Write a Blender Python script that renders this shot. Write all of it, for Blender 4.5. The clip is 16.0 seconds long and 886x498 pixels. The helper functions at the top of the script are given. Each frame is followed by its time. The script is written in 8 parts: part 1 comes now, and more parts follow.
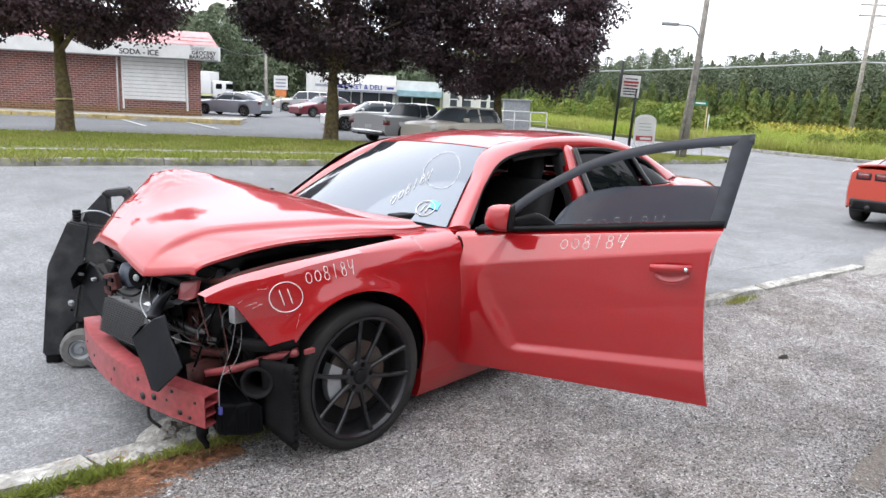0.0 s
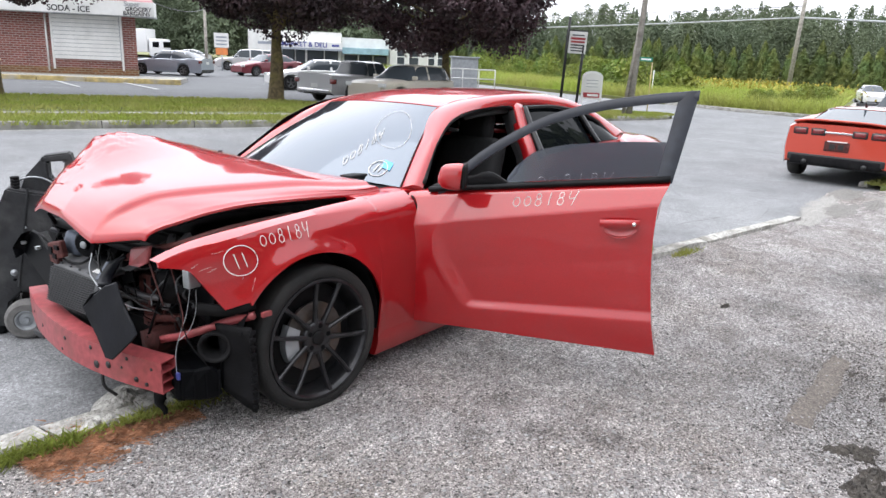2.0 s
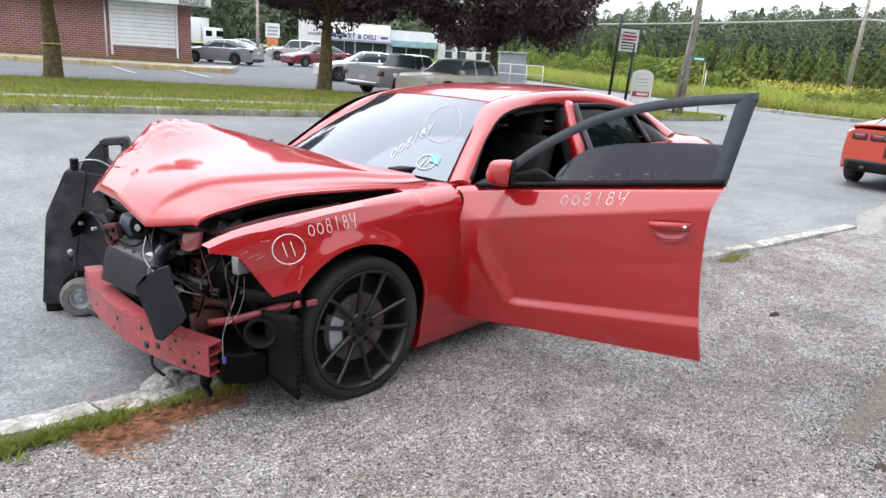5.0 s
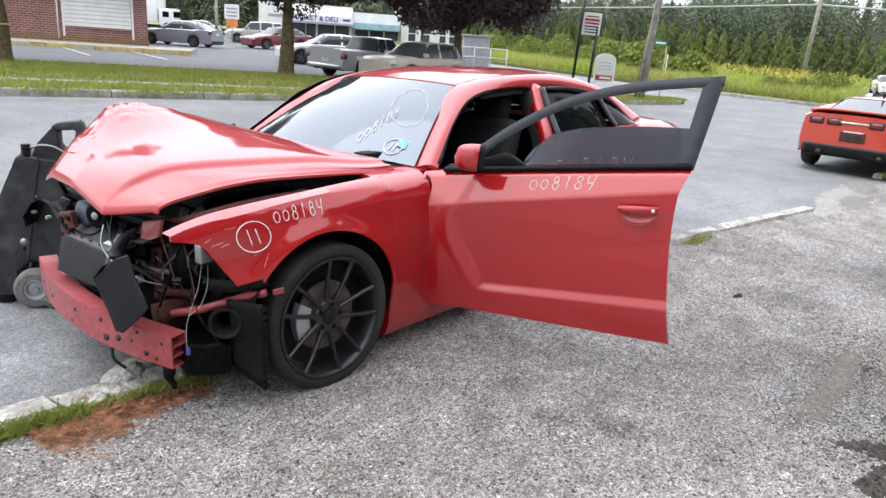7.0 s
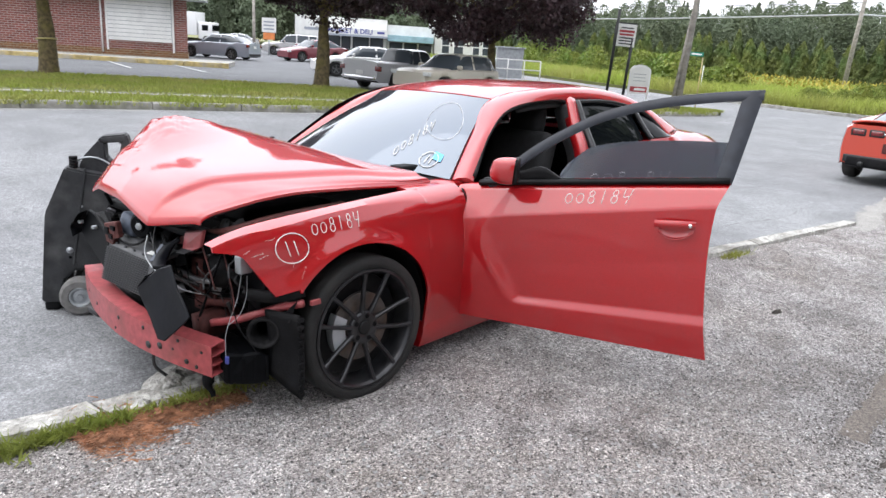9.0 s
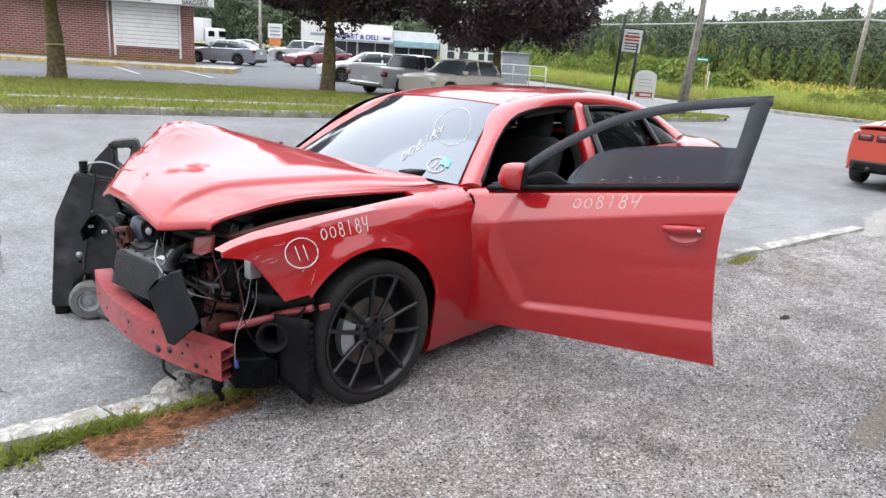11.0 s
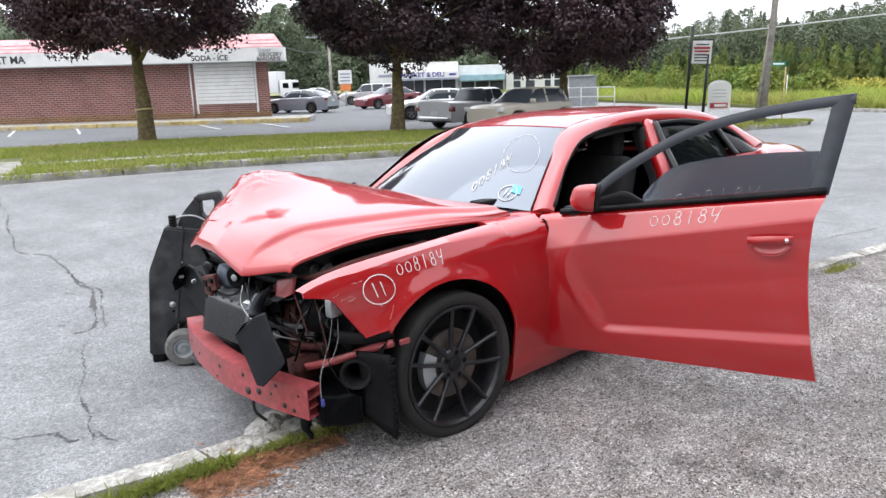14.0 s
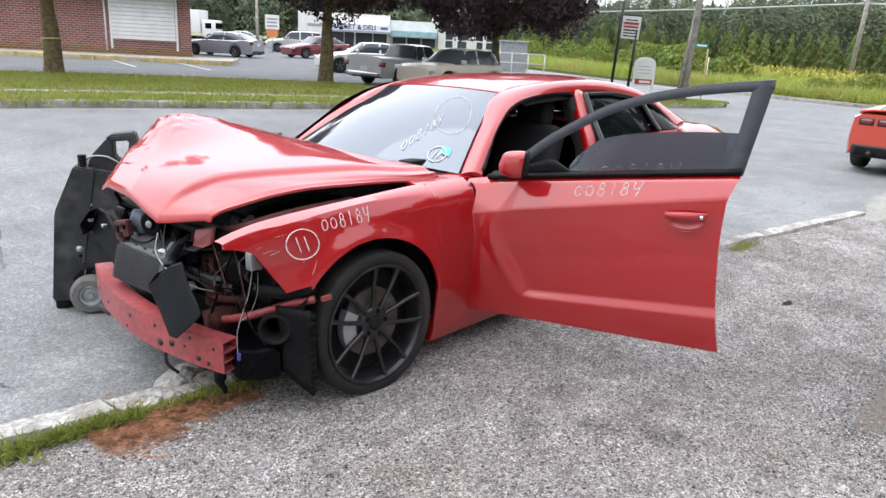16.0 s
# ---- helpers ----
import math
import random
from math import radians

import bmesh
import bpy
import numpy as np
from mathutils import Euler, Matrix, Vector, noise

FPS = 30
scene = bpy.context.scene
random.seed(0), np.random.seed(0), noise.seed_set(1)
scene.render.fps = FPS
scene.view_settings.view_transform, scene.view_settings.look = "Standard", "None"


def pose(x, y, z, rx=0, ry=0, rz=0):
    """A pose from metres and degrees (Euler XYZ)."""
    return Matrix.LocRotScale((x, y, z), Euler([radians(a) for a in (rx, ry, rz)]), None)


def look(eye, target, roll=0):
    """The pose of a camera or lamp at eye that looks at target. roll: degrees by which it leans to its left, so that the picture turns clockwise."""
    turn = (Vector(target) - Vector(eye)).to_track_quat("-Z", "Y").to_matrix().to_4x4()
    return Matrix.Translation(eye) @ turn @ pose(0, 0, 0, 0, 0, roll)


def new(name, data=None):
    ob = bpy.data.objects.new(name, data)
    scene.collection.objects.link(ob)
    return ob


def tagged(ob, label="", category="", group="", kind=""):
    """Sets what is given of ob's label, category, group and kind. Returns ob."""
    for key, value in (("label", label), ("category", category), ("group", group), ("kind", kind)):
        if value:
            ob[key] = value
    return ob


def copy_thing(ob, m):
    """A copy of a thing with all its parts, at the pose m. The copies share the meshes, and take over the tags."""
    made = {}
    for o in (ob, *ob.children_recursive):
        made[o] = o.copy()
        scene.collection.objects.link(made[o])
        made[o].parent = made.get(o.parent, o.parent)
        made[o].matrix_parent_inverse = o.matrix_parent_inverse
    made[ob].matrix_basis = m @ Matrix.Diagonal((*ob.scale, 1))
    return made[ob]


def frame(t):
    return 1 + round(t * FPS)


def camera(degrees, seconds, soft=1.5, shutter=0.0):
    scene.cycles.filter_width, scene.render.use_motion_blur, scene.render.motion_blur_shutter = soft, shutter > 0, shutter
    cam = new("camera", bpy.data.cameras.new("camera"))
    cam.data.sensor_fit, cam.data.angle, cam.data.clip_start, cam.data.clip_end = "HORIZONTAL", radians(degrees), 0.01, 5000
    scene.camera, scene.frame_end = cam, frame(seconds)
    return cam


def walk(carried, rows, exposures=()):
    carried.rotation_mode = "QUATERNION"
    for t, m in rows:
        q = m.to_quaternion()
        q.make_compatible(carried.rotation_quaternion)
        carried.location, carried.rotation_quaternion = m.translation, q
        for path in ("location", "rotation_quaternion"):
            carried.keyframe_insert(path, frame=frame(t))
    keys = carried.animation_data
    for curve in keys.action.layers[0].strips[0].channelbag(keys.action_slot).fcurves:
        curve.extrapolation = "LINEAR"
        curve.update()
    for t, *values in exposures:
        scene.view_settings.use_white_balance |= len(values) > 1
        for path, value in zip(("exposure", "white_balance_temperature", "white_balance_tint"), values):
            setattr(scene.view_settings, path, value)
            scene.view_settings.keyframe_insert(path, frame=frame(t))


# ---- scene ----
cam = camera(64.5, 16.0)
PATH = [
    (0, (-2.033, -3.254, 1.65), (-0.583, -1.941, 1.232), 2.8),
    (0.5, (-2.031, -3.234, 1.655), (-0.545, -1.991, 1.161), 0.9),
    (1, (-2.027, -3.24, 1.655), (-0.473, -2.102, 1.117), -0.0),
    (1.5, (-2.033, -3.265, 1.653), (-0.414, -2.229, 1.099), 2.5),
    (2, (-2.064, -3.258, 1.654), (-0.541, -2.072, 1.131), 2.5),
    (2.5, (-2.077, -3.256, 1.653), (-0.579, -2.033, 1.144), 3.4),
    (3, (-2.054, -3.256, 1.654), (-0.567, -2.011, 1.165), 3.2),
    (3.5, (-2.059, -3.246, 1.652), (-0.601, -1.973, 1.149), 3.2),
    (3.7, (-2.064, -3.248, 1.652), (-0.619, -1.966, 1.133), 3.4),
    (6, (-2.076, -3.212, 1.654), (-0.617, -1.96, 1.102), 4.0),
    (6.5, (-2.062, -3.202, 1.652), (-0.576, -1.99, 1.084), 3.7),
    (7, (-2.055, -3.193, 1.648), (-0.551, -2.008, 1.068), 4.1),
    (7.5, (-2.062, -3.188, 1.65), (-0.582, -1.97, 1.08), 3.9),
    (8, (-2.067, -3.184, 1.655), (-0.604, -1.936, 1.104), 3.7),
    (8.2, (-2.068, -3.19, 1.66), (-0.615, -1.934, 1.104), 3.6),
    (10.3, (-2.093, -3.183, 1.661), (-0.646, -1.917, 1.111), 4.3),
    (10.5, (-2.093, -3.18, 1.661), (-0.654, -1.902, 1.12), 4.1),
    (11, (-2.094, -3.182, 1.661), (-0.651, -1.909, 1.118), 3.8),
    (11.5, (-2.093, -3.189, 1.661), (-0.668, -1.897, 1.113), 3.2),
    (12, (-2.099, -3.188, 1.662), (-0.677, -1.888, 1.124), 2.7),
    (12.5, (-2.098, -3.192, 1.659), (-0.656, -1.918, 1.114), 3.9),
    (13, (-2.096, -3.183, 1.659), (-0.688, -1.862, 1.134), 2.4),
    (13.5, (-2.095, -3.177, 1.657), (-0.803, -1.727, 1.179), -0.9),
    (14, (-2.083, -3.196, 1.657), (-0.783, -1.748, 1.195), -1.7),
    (14.5, (-2.078, -3.193, 1.65), (-0.623, -1.962, 1.044), 2.7),
    (15, (-2.107, -3.176, 1.659), (-0.641, -1.945, 1.08), 4.0),
    (15.5, (-2.114, -3.193, 1.654), (-0.675, -1.931, 1.073), 3.7),
    (16, (-2.088, -3.17, 1.654), (-0.65, -1.902, 1.084), 3.1),
]
walk(cam, [(t, look(eye, target, roll)) for t, eye, target, roll in PATH])

# ---- world and light: bright overcast day ----
world = bpy.data.worlds.new("sky")
scene.world = world
world.use_nodes = True
wn, wl = world.node_tree.nodes, world.node_tree.links
sky = wn.new("ShaderNodeTexSky")
sky.sky_type = "NISHITA"
sky.sun_disc = False
sky.sun_elevation, sky.sun_rotation = radians(66), radians(-60)
sky.air_density, sky.dust_density, sky.ozone_density = 1.0, 3.0, 1.0
pale = wn.new("ShaderNodeHueSaturation")
pale.inputs["Saturation"].default_value = 0.18
wl.new(sky.outputs["Color"], pale.inputs["Color"])
cloud = wn.new("ShaderNodeMix")
cloud.data_type = "RGBA"
cloud.inputs["Factor"].default_value = 0.75
# an overcast sky, twice as bright overhead as at the horizon
where = wn.new("ShaderNodeTexCoord")
split = wn.new("ShaderNodeSeparateXYZ")
wl.new(where.outputs["Generated"], split.inputs["Vector"])
rise = wn.new("ShaderNodeMapRange")
rise.inputs["To Min"].default_value, rise.inputs["To Max"].default_value = 0.46, 0.98
wl.new(split.outputs["Z"], rise.inputs["Value"])
veil = wn.new("ShaderNodeVectorMath")
veil.operation = "SCALE"
veil.inputs["Vector"].default_value = (8.4, 8.7, 9.5)
# wide added glow in the cloud, off the sun, for the hood's reflection
toward = wn.new("ShaderNodeVectorMath")
toward.operation = "DOT_PRODUCT"
toward.inputs[1].default_value = (0.40, 0.67, 0.62)
wl.new(where.outputs["Generated"], toward.inputs[0])
glow = wn.new("ShaderNodeMapRange")
glow.interpolation_type = "SMOOTHSTEP"
glow.inputs["From Min"].default_value, glow.inputs["To Min"].default_value, glow.inputs["To Max"].default_value = 0.3, 0.92, 1.75
wl.new(toward.outputs["Value"], glow.inputs["Value"])
both = wn.new("ShaderNodeMath")
both.operation = "MULTIPLY"
wl.new(rise.outputs["Result"], both.inputs[0])
wl.new(glow.outputs["Result"], both.inputs[1])
wl.new(both.outputs["Value"], veil.inputs["Scale"])
wl.new(veil.outputs["Vector"], cloud.inputs["B"])
wl.new(pale.outputs["Color"], cloud.inputs["A"])
wl.new(cloud.outputs["Result"], wn["Background"].inputs["Color"])
wn["Background"].inputs["Strength"].default_value = 0.15

sun = new("sun", bpy.data.lights.new("sun", "SUN"))
sun.data.energy, sun.data.angle, sun.data.color = 0.6, radians(75), (1.0, 0.97, 0.94)
sun.matrix_world = look((-17, 9, 43), (0, 0, 0))
scene.view_settings.exposure = 1.16


# ---- materials ----
def mat(name, base, rough=0.6, metal=0.0, vary=0.15, scale=6.0, bump=0.0, bump_scale=60.0, coat=0.0, other=None,
        stain=None, stain_scale=1.2, stain_amount=0.5, per_object=0.0, spec=0.5, glow=0.0, alpha=1.0, transmission=0.0, detail=6.0, coat_ior=1.5, translucent=0.0):
    """A procedural material: base colour with grain at one scale, stains at a larger one, and fine relief."""
    m = bpy.data.materials.new(name)
    m.use_nodes = True
    n, l = m.node_tree.nodes, m.node_tree.links
    p = n["Principled BSDF"]
    p.inputs["Roughness"].default_value = rough
    p.inputs["Metallic"].default_value = metal
    p.inputs["Specular IOR Level"].default_value = spec
    p.inputs["Coat Weight"].default_value = coat
    p.inputs["Coat Roughness"].default_value = 0.04
    p.inputs["Coat IOR"].default_value = coat_ior
    p.inputs["Transmission Weight"].default_value = transmission
    co = n.new("ShaderNodeTexCoord")
    grain = n.new("ShaderNodeTexNoise")
    grain.inputs["Scale"].default_value, grain.inputs["Detail"].default_value = scale, detail
    l.new(co.outputs["Object"], grain.inputs["Vector"])
    ramp = n.new("ShaderNodeMapRange")
    ramp.inputs["From Min"].default_value, ramp.inputs["From Max"].default_value = 0.3, 0.7
    l.new(grain.outputs["Fac"], ramp.inputs["Value"])
    mix = n.new("ShaderNodeMix")
    mix.data_type = "RGBA"
    second = other or tuple(c * (1 - 2 * vary) for c in base)
    mix.inputs["A"].default_value = (*[min(1, c * (1 + vary)) for c in base], 1)
    mix.inputs["B"].default_value = (*second, 1)
    l.new(ramp.outputs["Result"], mix.inputs["Factor"])
    colour = mix.outputs["Result"]
    if stain:
        big = n.new("ShaderNodeTexNoise")
        big.inputs["Scale"].default_value, big.inputs["Detail"].default_value = stain_scale, 5.0
        l.new(co.outputs["Object"], big.inputs["Vector"])
        r2 = n.new("ShaderNodeMapRange")
        r2.inputs["From Min"].default_value, r2.inputs["From Max"].default_value = 0.48, 0.68
        r2.inputs["To Max"].default_value = stain_amount
        l.new(big.outputs["Fac"], r2.inputs["Value"])
        m2 = n.new("ShaderNodeMix")
        m2.data_type = "RGBA"
        m2.inputs["B"].default_value = (*stain, 1)
        l.new(colour, m2.inputs["A"])
        l.new(r2.outputs["Result"], m2.inputs["Factor"])
        colour = m2.outputs["Result"]
    if per_object:
        info = n.new("ShaderNodeObjectInfo")
        geo = n.new("ShaderNodeNewGeometry")
        add = n.new("ShaderNodeMath")
        add.operation = "ADD"
        l.new(info.outputs["Random"], add.inputs[0])
        l.new(geo.outputs["Random Per Island"], add.inputs[1])
        r3 = n.new("ShaderNodeMapRange")
        r3.inputs["From Max"].default_value = 2.0
        r3.inputs["To Min"].default_value, r3.inputs["To Max"].default_value = 1 - per_object, 1 + per_object
        l.new(add.outputs["Value"], r3.inputs["Value"])
        hs = n.new("ShaderNodeHueSaturation")
        l.new(r3.outputs["Result"], hs.inputs["Value"])
        l.new(colour, hs.inputs["Color"])
        colour = hs.outputs["Color"]
    l.new(colour, p.inputs["Base Color"])
    if bump:
        bn = n.new("ShaderNodeTexNoise")
        bn.inputs["Scale"].default_value, bn.inputs["Detail"].default_value = bump_scale, 4.0
        l.new(co.outputs["Object"], bn.inputs["Vector"])
        b = n.new("ShaderNodeBump")
        b.inputs["Strength"].default_value, b.inputs["Distance"].default_value = bump, 0.02
        l.new(bn.outputs["Fac"], b.inputs["Height"])
        l.new(b.outputs["Normal"], p.inputs["Normal"])
    if glow:
        p.inputs["Emission Color"].default_value = (*base, 1)
        p.inputs["Emission Strength"].default_value = glow
    if translucent:
        t = n.new("ShaderNodeBsdfTranslucent")
        l.new(colour, t.inputs["Color"])
        ms = n.new("ShaderNodeMixShader")
        ms.inputs["Fac"].default_value = translucent
        l.new(p.outputs["BSDF"], ms.inputs[1])
        l.new(t.outputs["BSDF"], ms.inputs[2])
        l.new(ms.outputs["Shader"], n["Material Output"].inputs["Surface"])
    return m


def speckled(name, fine, dark, pale_tone, size, patch=None, patch_scale=0.5, patch_amount=0.6, bump=0.6, mottle=(), spots=()):
    """Loose gravel and worn asphalt: small stones by Voronoi cells, dirt between, patches at a metre's scale."""
    m = bpy.data.materials.new(name)
    m.use_nodes = True
    n, l = m.node_tree.nodes, m.node_tree.links
    p = n["Principled BSDF"]
    p.inputs["Roughness"].default_value = 0.9
    co = n.new("ShaderNodeTexCoord")
    vo = n.new("ShaderNodeTexVoronoi")
    vo.inputs["Scale"].default_value = size
    l.new(co.outputs["Object"], vo.inputs["Vector"])
    sep = n.new("ShaderNodeSeparateColor")
    l.new(vo.outputs["Color"], sep.inputs["Color"])
    r = n.new("ShaderNodeValToRGB")
    r.color_ramp.elements[0].color, r.color_ramp.elements[1].color = (*dark, 1), (*pale_tone, 1)
    mid = r.color_ramp.elements.new(0.35)
    mid.color = (*[c * 0.74 for c in fine], 1)
    most = r.color_ramp.elements.new(0.85)
    most.color = (*[c * 1.24 for c in fine], 1)
    l.new(sep.outputs["Red"], r.inputs["Fac"])
    no = n.new("ShaderNodeTexNoise")
    no.inputs["Scale"].default_value, no.inputs["Detail"].default_value, no.inputs["Roughness"].default_value = patch_scale, 14.0, 0.82
    l.new(co.outputs["Object"], no.inputs["Vector"])
    mr = n.new("ShaderNodeMapRange")
    mr.inputs["From Min"].default_value, mr.inputs["From Max"].default_value = 0.42, 0.66
    mr.inputs["To Max"].default_value = patch_amount
    l.new(no.outputs["Fac"], mr.inputs["Value"])
    mx = n.new("ShaderNodeMix")
    mx.data_type = "RGBA"
    mx.inputs["B"].default_value = (*(patch or fine), 1)
    l.new(r.outputs["Color"], mx.inputs["A"])
    l.new(mr.outputs["Result"], mx.inputs["Factor"])
    fine_n = n.new("ShaderNodeTexNoise")
    fine_n.inputs["Scale"].default_value, fine_n.inputs["Detail"].default_value = size * 0.35, 6.0
    l.new(co.outputs["Object"], fine_n.inputs["Vector"])
    mul = n.new("ShaderNodeMix")
    mul.data_type, mul.blend_type = "RGBA", "OVERLAY"
    mul.inputs["Factor"].default_value = 0.75
    l.new(mx.outputs["Result"], mul.inputs["A"])
    l.new(fine_n.outputs["Fac"], mul.inputs["B"])
    colour = mul.outputs["Result"]
    # uneven wear at a hand's and a metre's breadth
    for size_m, low, high, tint in mottle:
        wn_ = n.new("ShaderNodeTexNoise")
        wn_.inputs["Scale"].default_value, wn_.inputs["Detail"].default_value, wn_.inputs["Roughness"].default_value = size_m, 8.0, 0.68
        l.new(co.outputs["Object"], wn_.inputs["Vector"])
        wr = n.new("ShaderNodeMapRange")
        wr.inputs["From Min"].default_value, wr.inputs["From Max"].default_value = 0.34, 0.66
        l.new(wn_.outputs["Fac"], wr.inputs["Value"])
        wc = n.new("ShaderNodeMix")
        wc.data_type = "RGBA"
        wc.inputs["A"].default_value = (*[low * c for c in tint], 1)
        wc.inputs["B"].default_value = (high, high, high, 1)
        l.new(wr.outputs["Result"], wc.inputs["Factor"])
        wm = n.new("ShaderNodeMix")
        wm.data_type, wm.blend_type = "RGBA", "MULTIPLY"
        wm.inputs["Factor"].default_value = 1.0
        l.new(colour, wm.inputs["A"])
        l.new(wc.outputs["Result"], wm.inputs["B"])
        colour = wm.outputs["Result"]
    # soft patches at x, y, with their radius and the tone kept at the centre
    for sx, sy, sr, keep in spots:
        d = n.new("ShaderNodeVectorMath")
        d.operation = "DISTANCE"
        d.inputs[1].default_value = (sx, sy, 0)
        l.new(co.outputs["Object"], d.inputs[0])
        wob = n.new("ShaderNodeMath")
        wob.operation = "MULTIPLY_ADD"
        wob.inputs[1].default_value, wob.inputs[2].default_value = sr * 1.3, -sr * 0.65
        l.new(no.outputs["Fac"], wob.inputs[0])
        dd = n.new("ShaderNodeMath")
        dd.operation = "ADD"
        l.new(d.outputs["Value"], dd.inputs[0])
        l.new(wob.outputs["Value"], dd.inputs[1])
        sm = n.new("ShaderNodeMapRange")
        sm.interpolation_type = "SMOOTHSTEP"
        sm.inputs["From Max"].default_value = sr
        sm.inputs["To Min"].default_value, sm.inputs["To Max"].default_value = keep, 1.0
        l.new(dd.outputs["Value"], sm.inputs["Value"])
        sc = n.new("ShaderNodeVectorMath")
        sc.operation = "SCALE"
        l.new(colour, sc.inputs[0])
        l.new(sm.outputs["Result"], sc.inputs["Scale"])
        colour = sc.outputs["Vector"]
    l.new(colour, p.inputs["Base Color"])
    b = n.new("ShaderNodeBump")
    b.inputs["Strength"].default_value, b.inputs["Distance"].default_value = bump, 0.008
    l.new(vo.outputs["Distance"], b.inputs["Height"])
    l.new(b.outputs["Normal"], p.inputs["Normal"])
    return m


def brickwork(name, brick, mortar, width, course):
    m = bpy.data.materials.new(name)
    m.use_nodes = True
    n, l = m.node_tree.nodes, m.node_tree.links
    p = n["Principled BSDF"]
    p.inputs["Roughness"].default_value = 0.85
    co = n.new("ShaderNodeTexCoord")
    sw = n.new("ShaderNodeVectorRotate")
    sw.rotation_type = "X_AXIS"
    sw.inputs["Angle"].default_value = radians(-90)
    l.new(co.outputs["Object"], sw.inputs["Vector"])
    t = n.new("ShaderNodeTexBrick")
    t.inputs["Color1"].default_value = (*brick, 1)
    t.inputs["Color2"].default_value = (*[c * 0.62 for c in brick], 1)
    t.inputs["Mortar"].default_value = (*mortar, 1)
    t.inputs["Scale"].default_value = 1.0
    t.inputs["Brick Width"].default_value, t.inputs["Row Height"].default_value = width, course
    t.inputs["Mortar Size"].default_value = 0.014
    l.new(sw.outputs["Vector"], t.inputs["Vector"])
    no = n.new("ShaderNodeTexNoise")
    no.inputs["Scale"].default_value, no.inputs["Detail"].default_value = 0.7, 6.0
    l.new(co.outputs["Object"], no.inputs["Vector"])
    mx = n.new("ShaderNodeMix")
    mx.data_type, mx.blend_type = "RGBA", "OVERLAY"
    mx.inputs["Factor"].default_value = 0.3
    l.new(t.outputs["Color"], mx.inputs["A"])
    l.new(no.outputs["Fac"], mx.inputs["B"])
    l.new(mx.outputs["Result"], p.inputs["Base Color"])
    b = n.new("ShaderNodeBump")
    b.inputs["Strength"].default_value, b.inputs["Distance"].default_value = 0.6, 0.01
    b.invert = True
    l.new(t.outputs["Fac"], b.inputs["Height"])
    l.new(b.outputs["Normal"], p.inputs["Normal"])
    return m


def glassy(name, tint, rough=0.02, clear=0.0, film=0.0):
    """Window glass: a dark mirror-like pane, or with clear > 0 one that lets that share of light through."""
    m = bpy.data.materials.new(name)
    m.use_nodes = True
    n, l = m.node_tree.nodes, m.node_tree.links
    p = n["Principled BSDF"]
    p.inputs["Base Color"].default_value = (*tint, 1)
    p.inputs["Roughness"].default_value = rough
    p.inputs["IOR"].default_value = 1.45
    p.inputs["Metallic"].default_value = film
    p.inputs["Coat Weight"].default_value, p.inputs["Coat Roughness"].default_value = 0.5 * film, 0.02
    if clear:
        t = n.new("ShaderNodeBsdfTransparent")
        t.inputs["Color"].default_value = (*[0.5 + 0.5 * c for c in tint], 1)
        ms = n.new("ShaderNodeMixShader")
        ms.inputs["Fac"].default_value = clear
        l.new(p.outputs["BSDF"], ms.inputs[1])
        l.new(t.outputs["BSDF"], ms.inputs[2])
        l.new(ms.outputs["Shader"], n["Material Output"].inputs["Surface"])
    return m


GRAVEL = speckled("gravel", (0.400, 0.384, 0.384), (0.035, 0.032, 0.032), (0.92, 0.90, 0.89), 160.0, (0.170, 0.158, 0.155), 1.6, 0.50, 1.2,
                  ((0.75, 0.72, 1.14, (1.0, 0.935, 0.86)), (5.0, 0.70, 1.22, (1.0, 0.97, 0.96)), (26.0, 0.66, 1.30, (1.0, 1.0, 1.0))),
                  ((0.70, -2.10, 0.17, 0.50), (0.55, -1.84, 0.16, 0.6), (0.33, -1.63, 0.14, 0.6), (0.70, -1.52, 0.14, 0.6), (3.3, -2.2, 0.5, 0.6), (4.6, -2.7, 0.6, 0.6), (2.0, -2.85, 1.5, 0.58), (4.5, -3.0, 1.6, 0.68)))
ROAD = speckled("worn_asphalt", (0.205, 0.209, 0.214), (0.115, 0.118, 0.122), (0.32, 0.325, 0.33), 170.0, (0.160, 0.163, 0.167), 0.55, 0.8, 0.25,
                ((0.22, 0.84, 1.14, (1.0, 1.0, 1.02)), (1.7, 0.86, 1.12, (1.0, 1.0, 1.0)), (14.0, 0.86, 1.10, (1.0, 1.0, 1.0))),
                ((-0.66, 0.34, 0.34, 1.30), (-0.95, 0.50, 0.22, 1.2), (-1.45, 0.35, 0.35, 1.25), (-1.75, 1.5, 0.9, 1.14), (-1.2, 3.0, 1.0, 1.10)))
LOT = speckled("lot_asphalt", (0.125, 0.13, 0.137), (0.08, 0.083, 0.088), (0.18, 0.187, 0.195), 60.0, (0.115, 0.118, 0.122), 0.3, 0.5, 0.2, ((0.5, 0.85, 1.15, (1, 1, 1)),))
EARTH = mat("earth", (0.13, 0.16, 0.05), 0.95, scale=0.3, vary=0.3, other=(0.20, 0.17, 0.09), bump=0.5, bump_scale=20)
CONCRETE = mat("concrete", (0.44, 0.43, 0.40), 0.9, vary=0.25, scale=28, bump=1.0, bump_scale=45, stain=(0.20, 0.19, 0.165), stain_scale=4.5, stain_amount=0.85)
OLDCONCRETE = mat("old_concrete", (0.32, 0.31, 0.285), 0.95, vary=0.2, scale=6, bump=0.7, bump_scale=50, stain=(0.13, 0.13, 0.08), stain_scale=2.0, stain_amount=0.7)
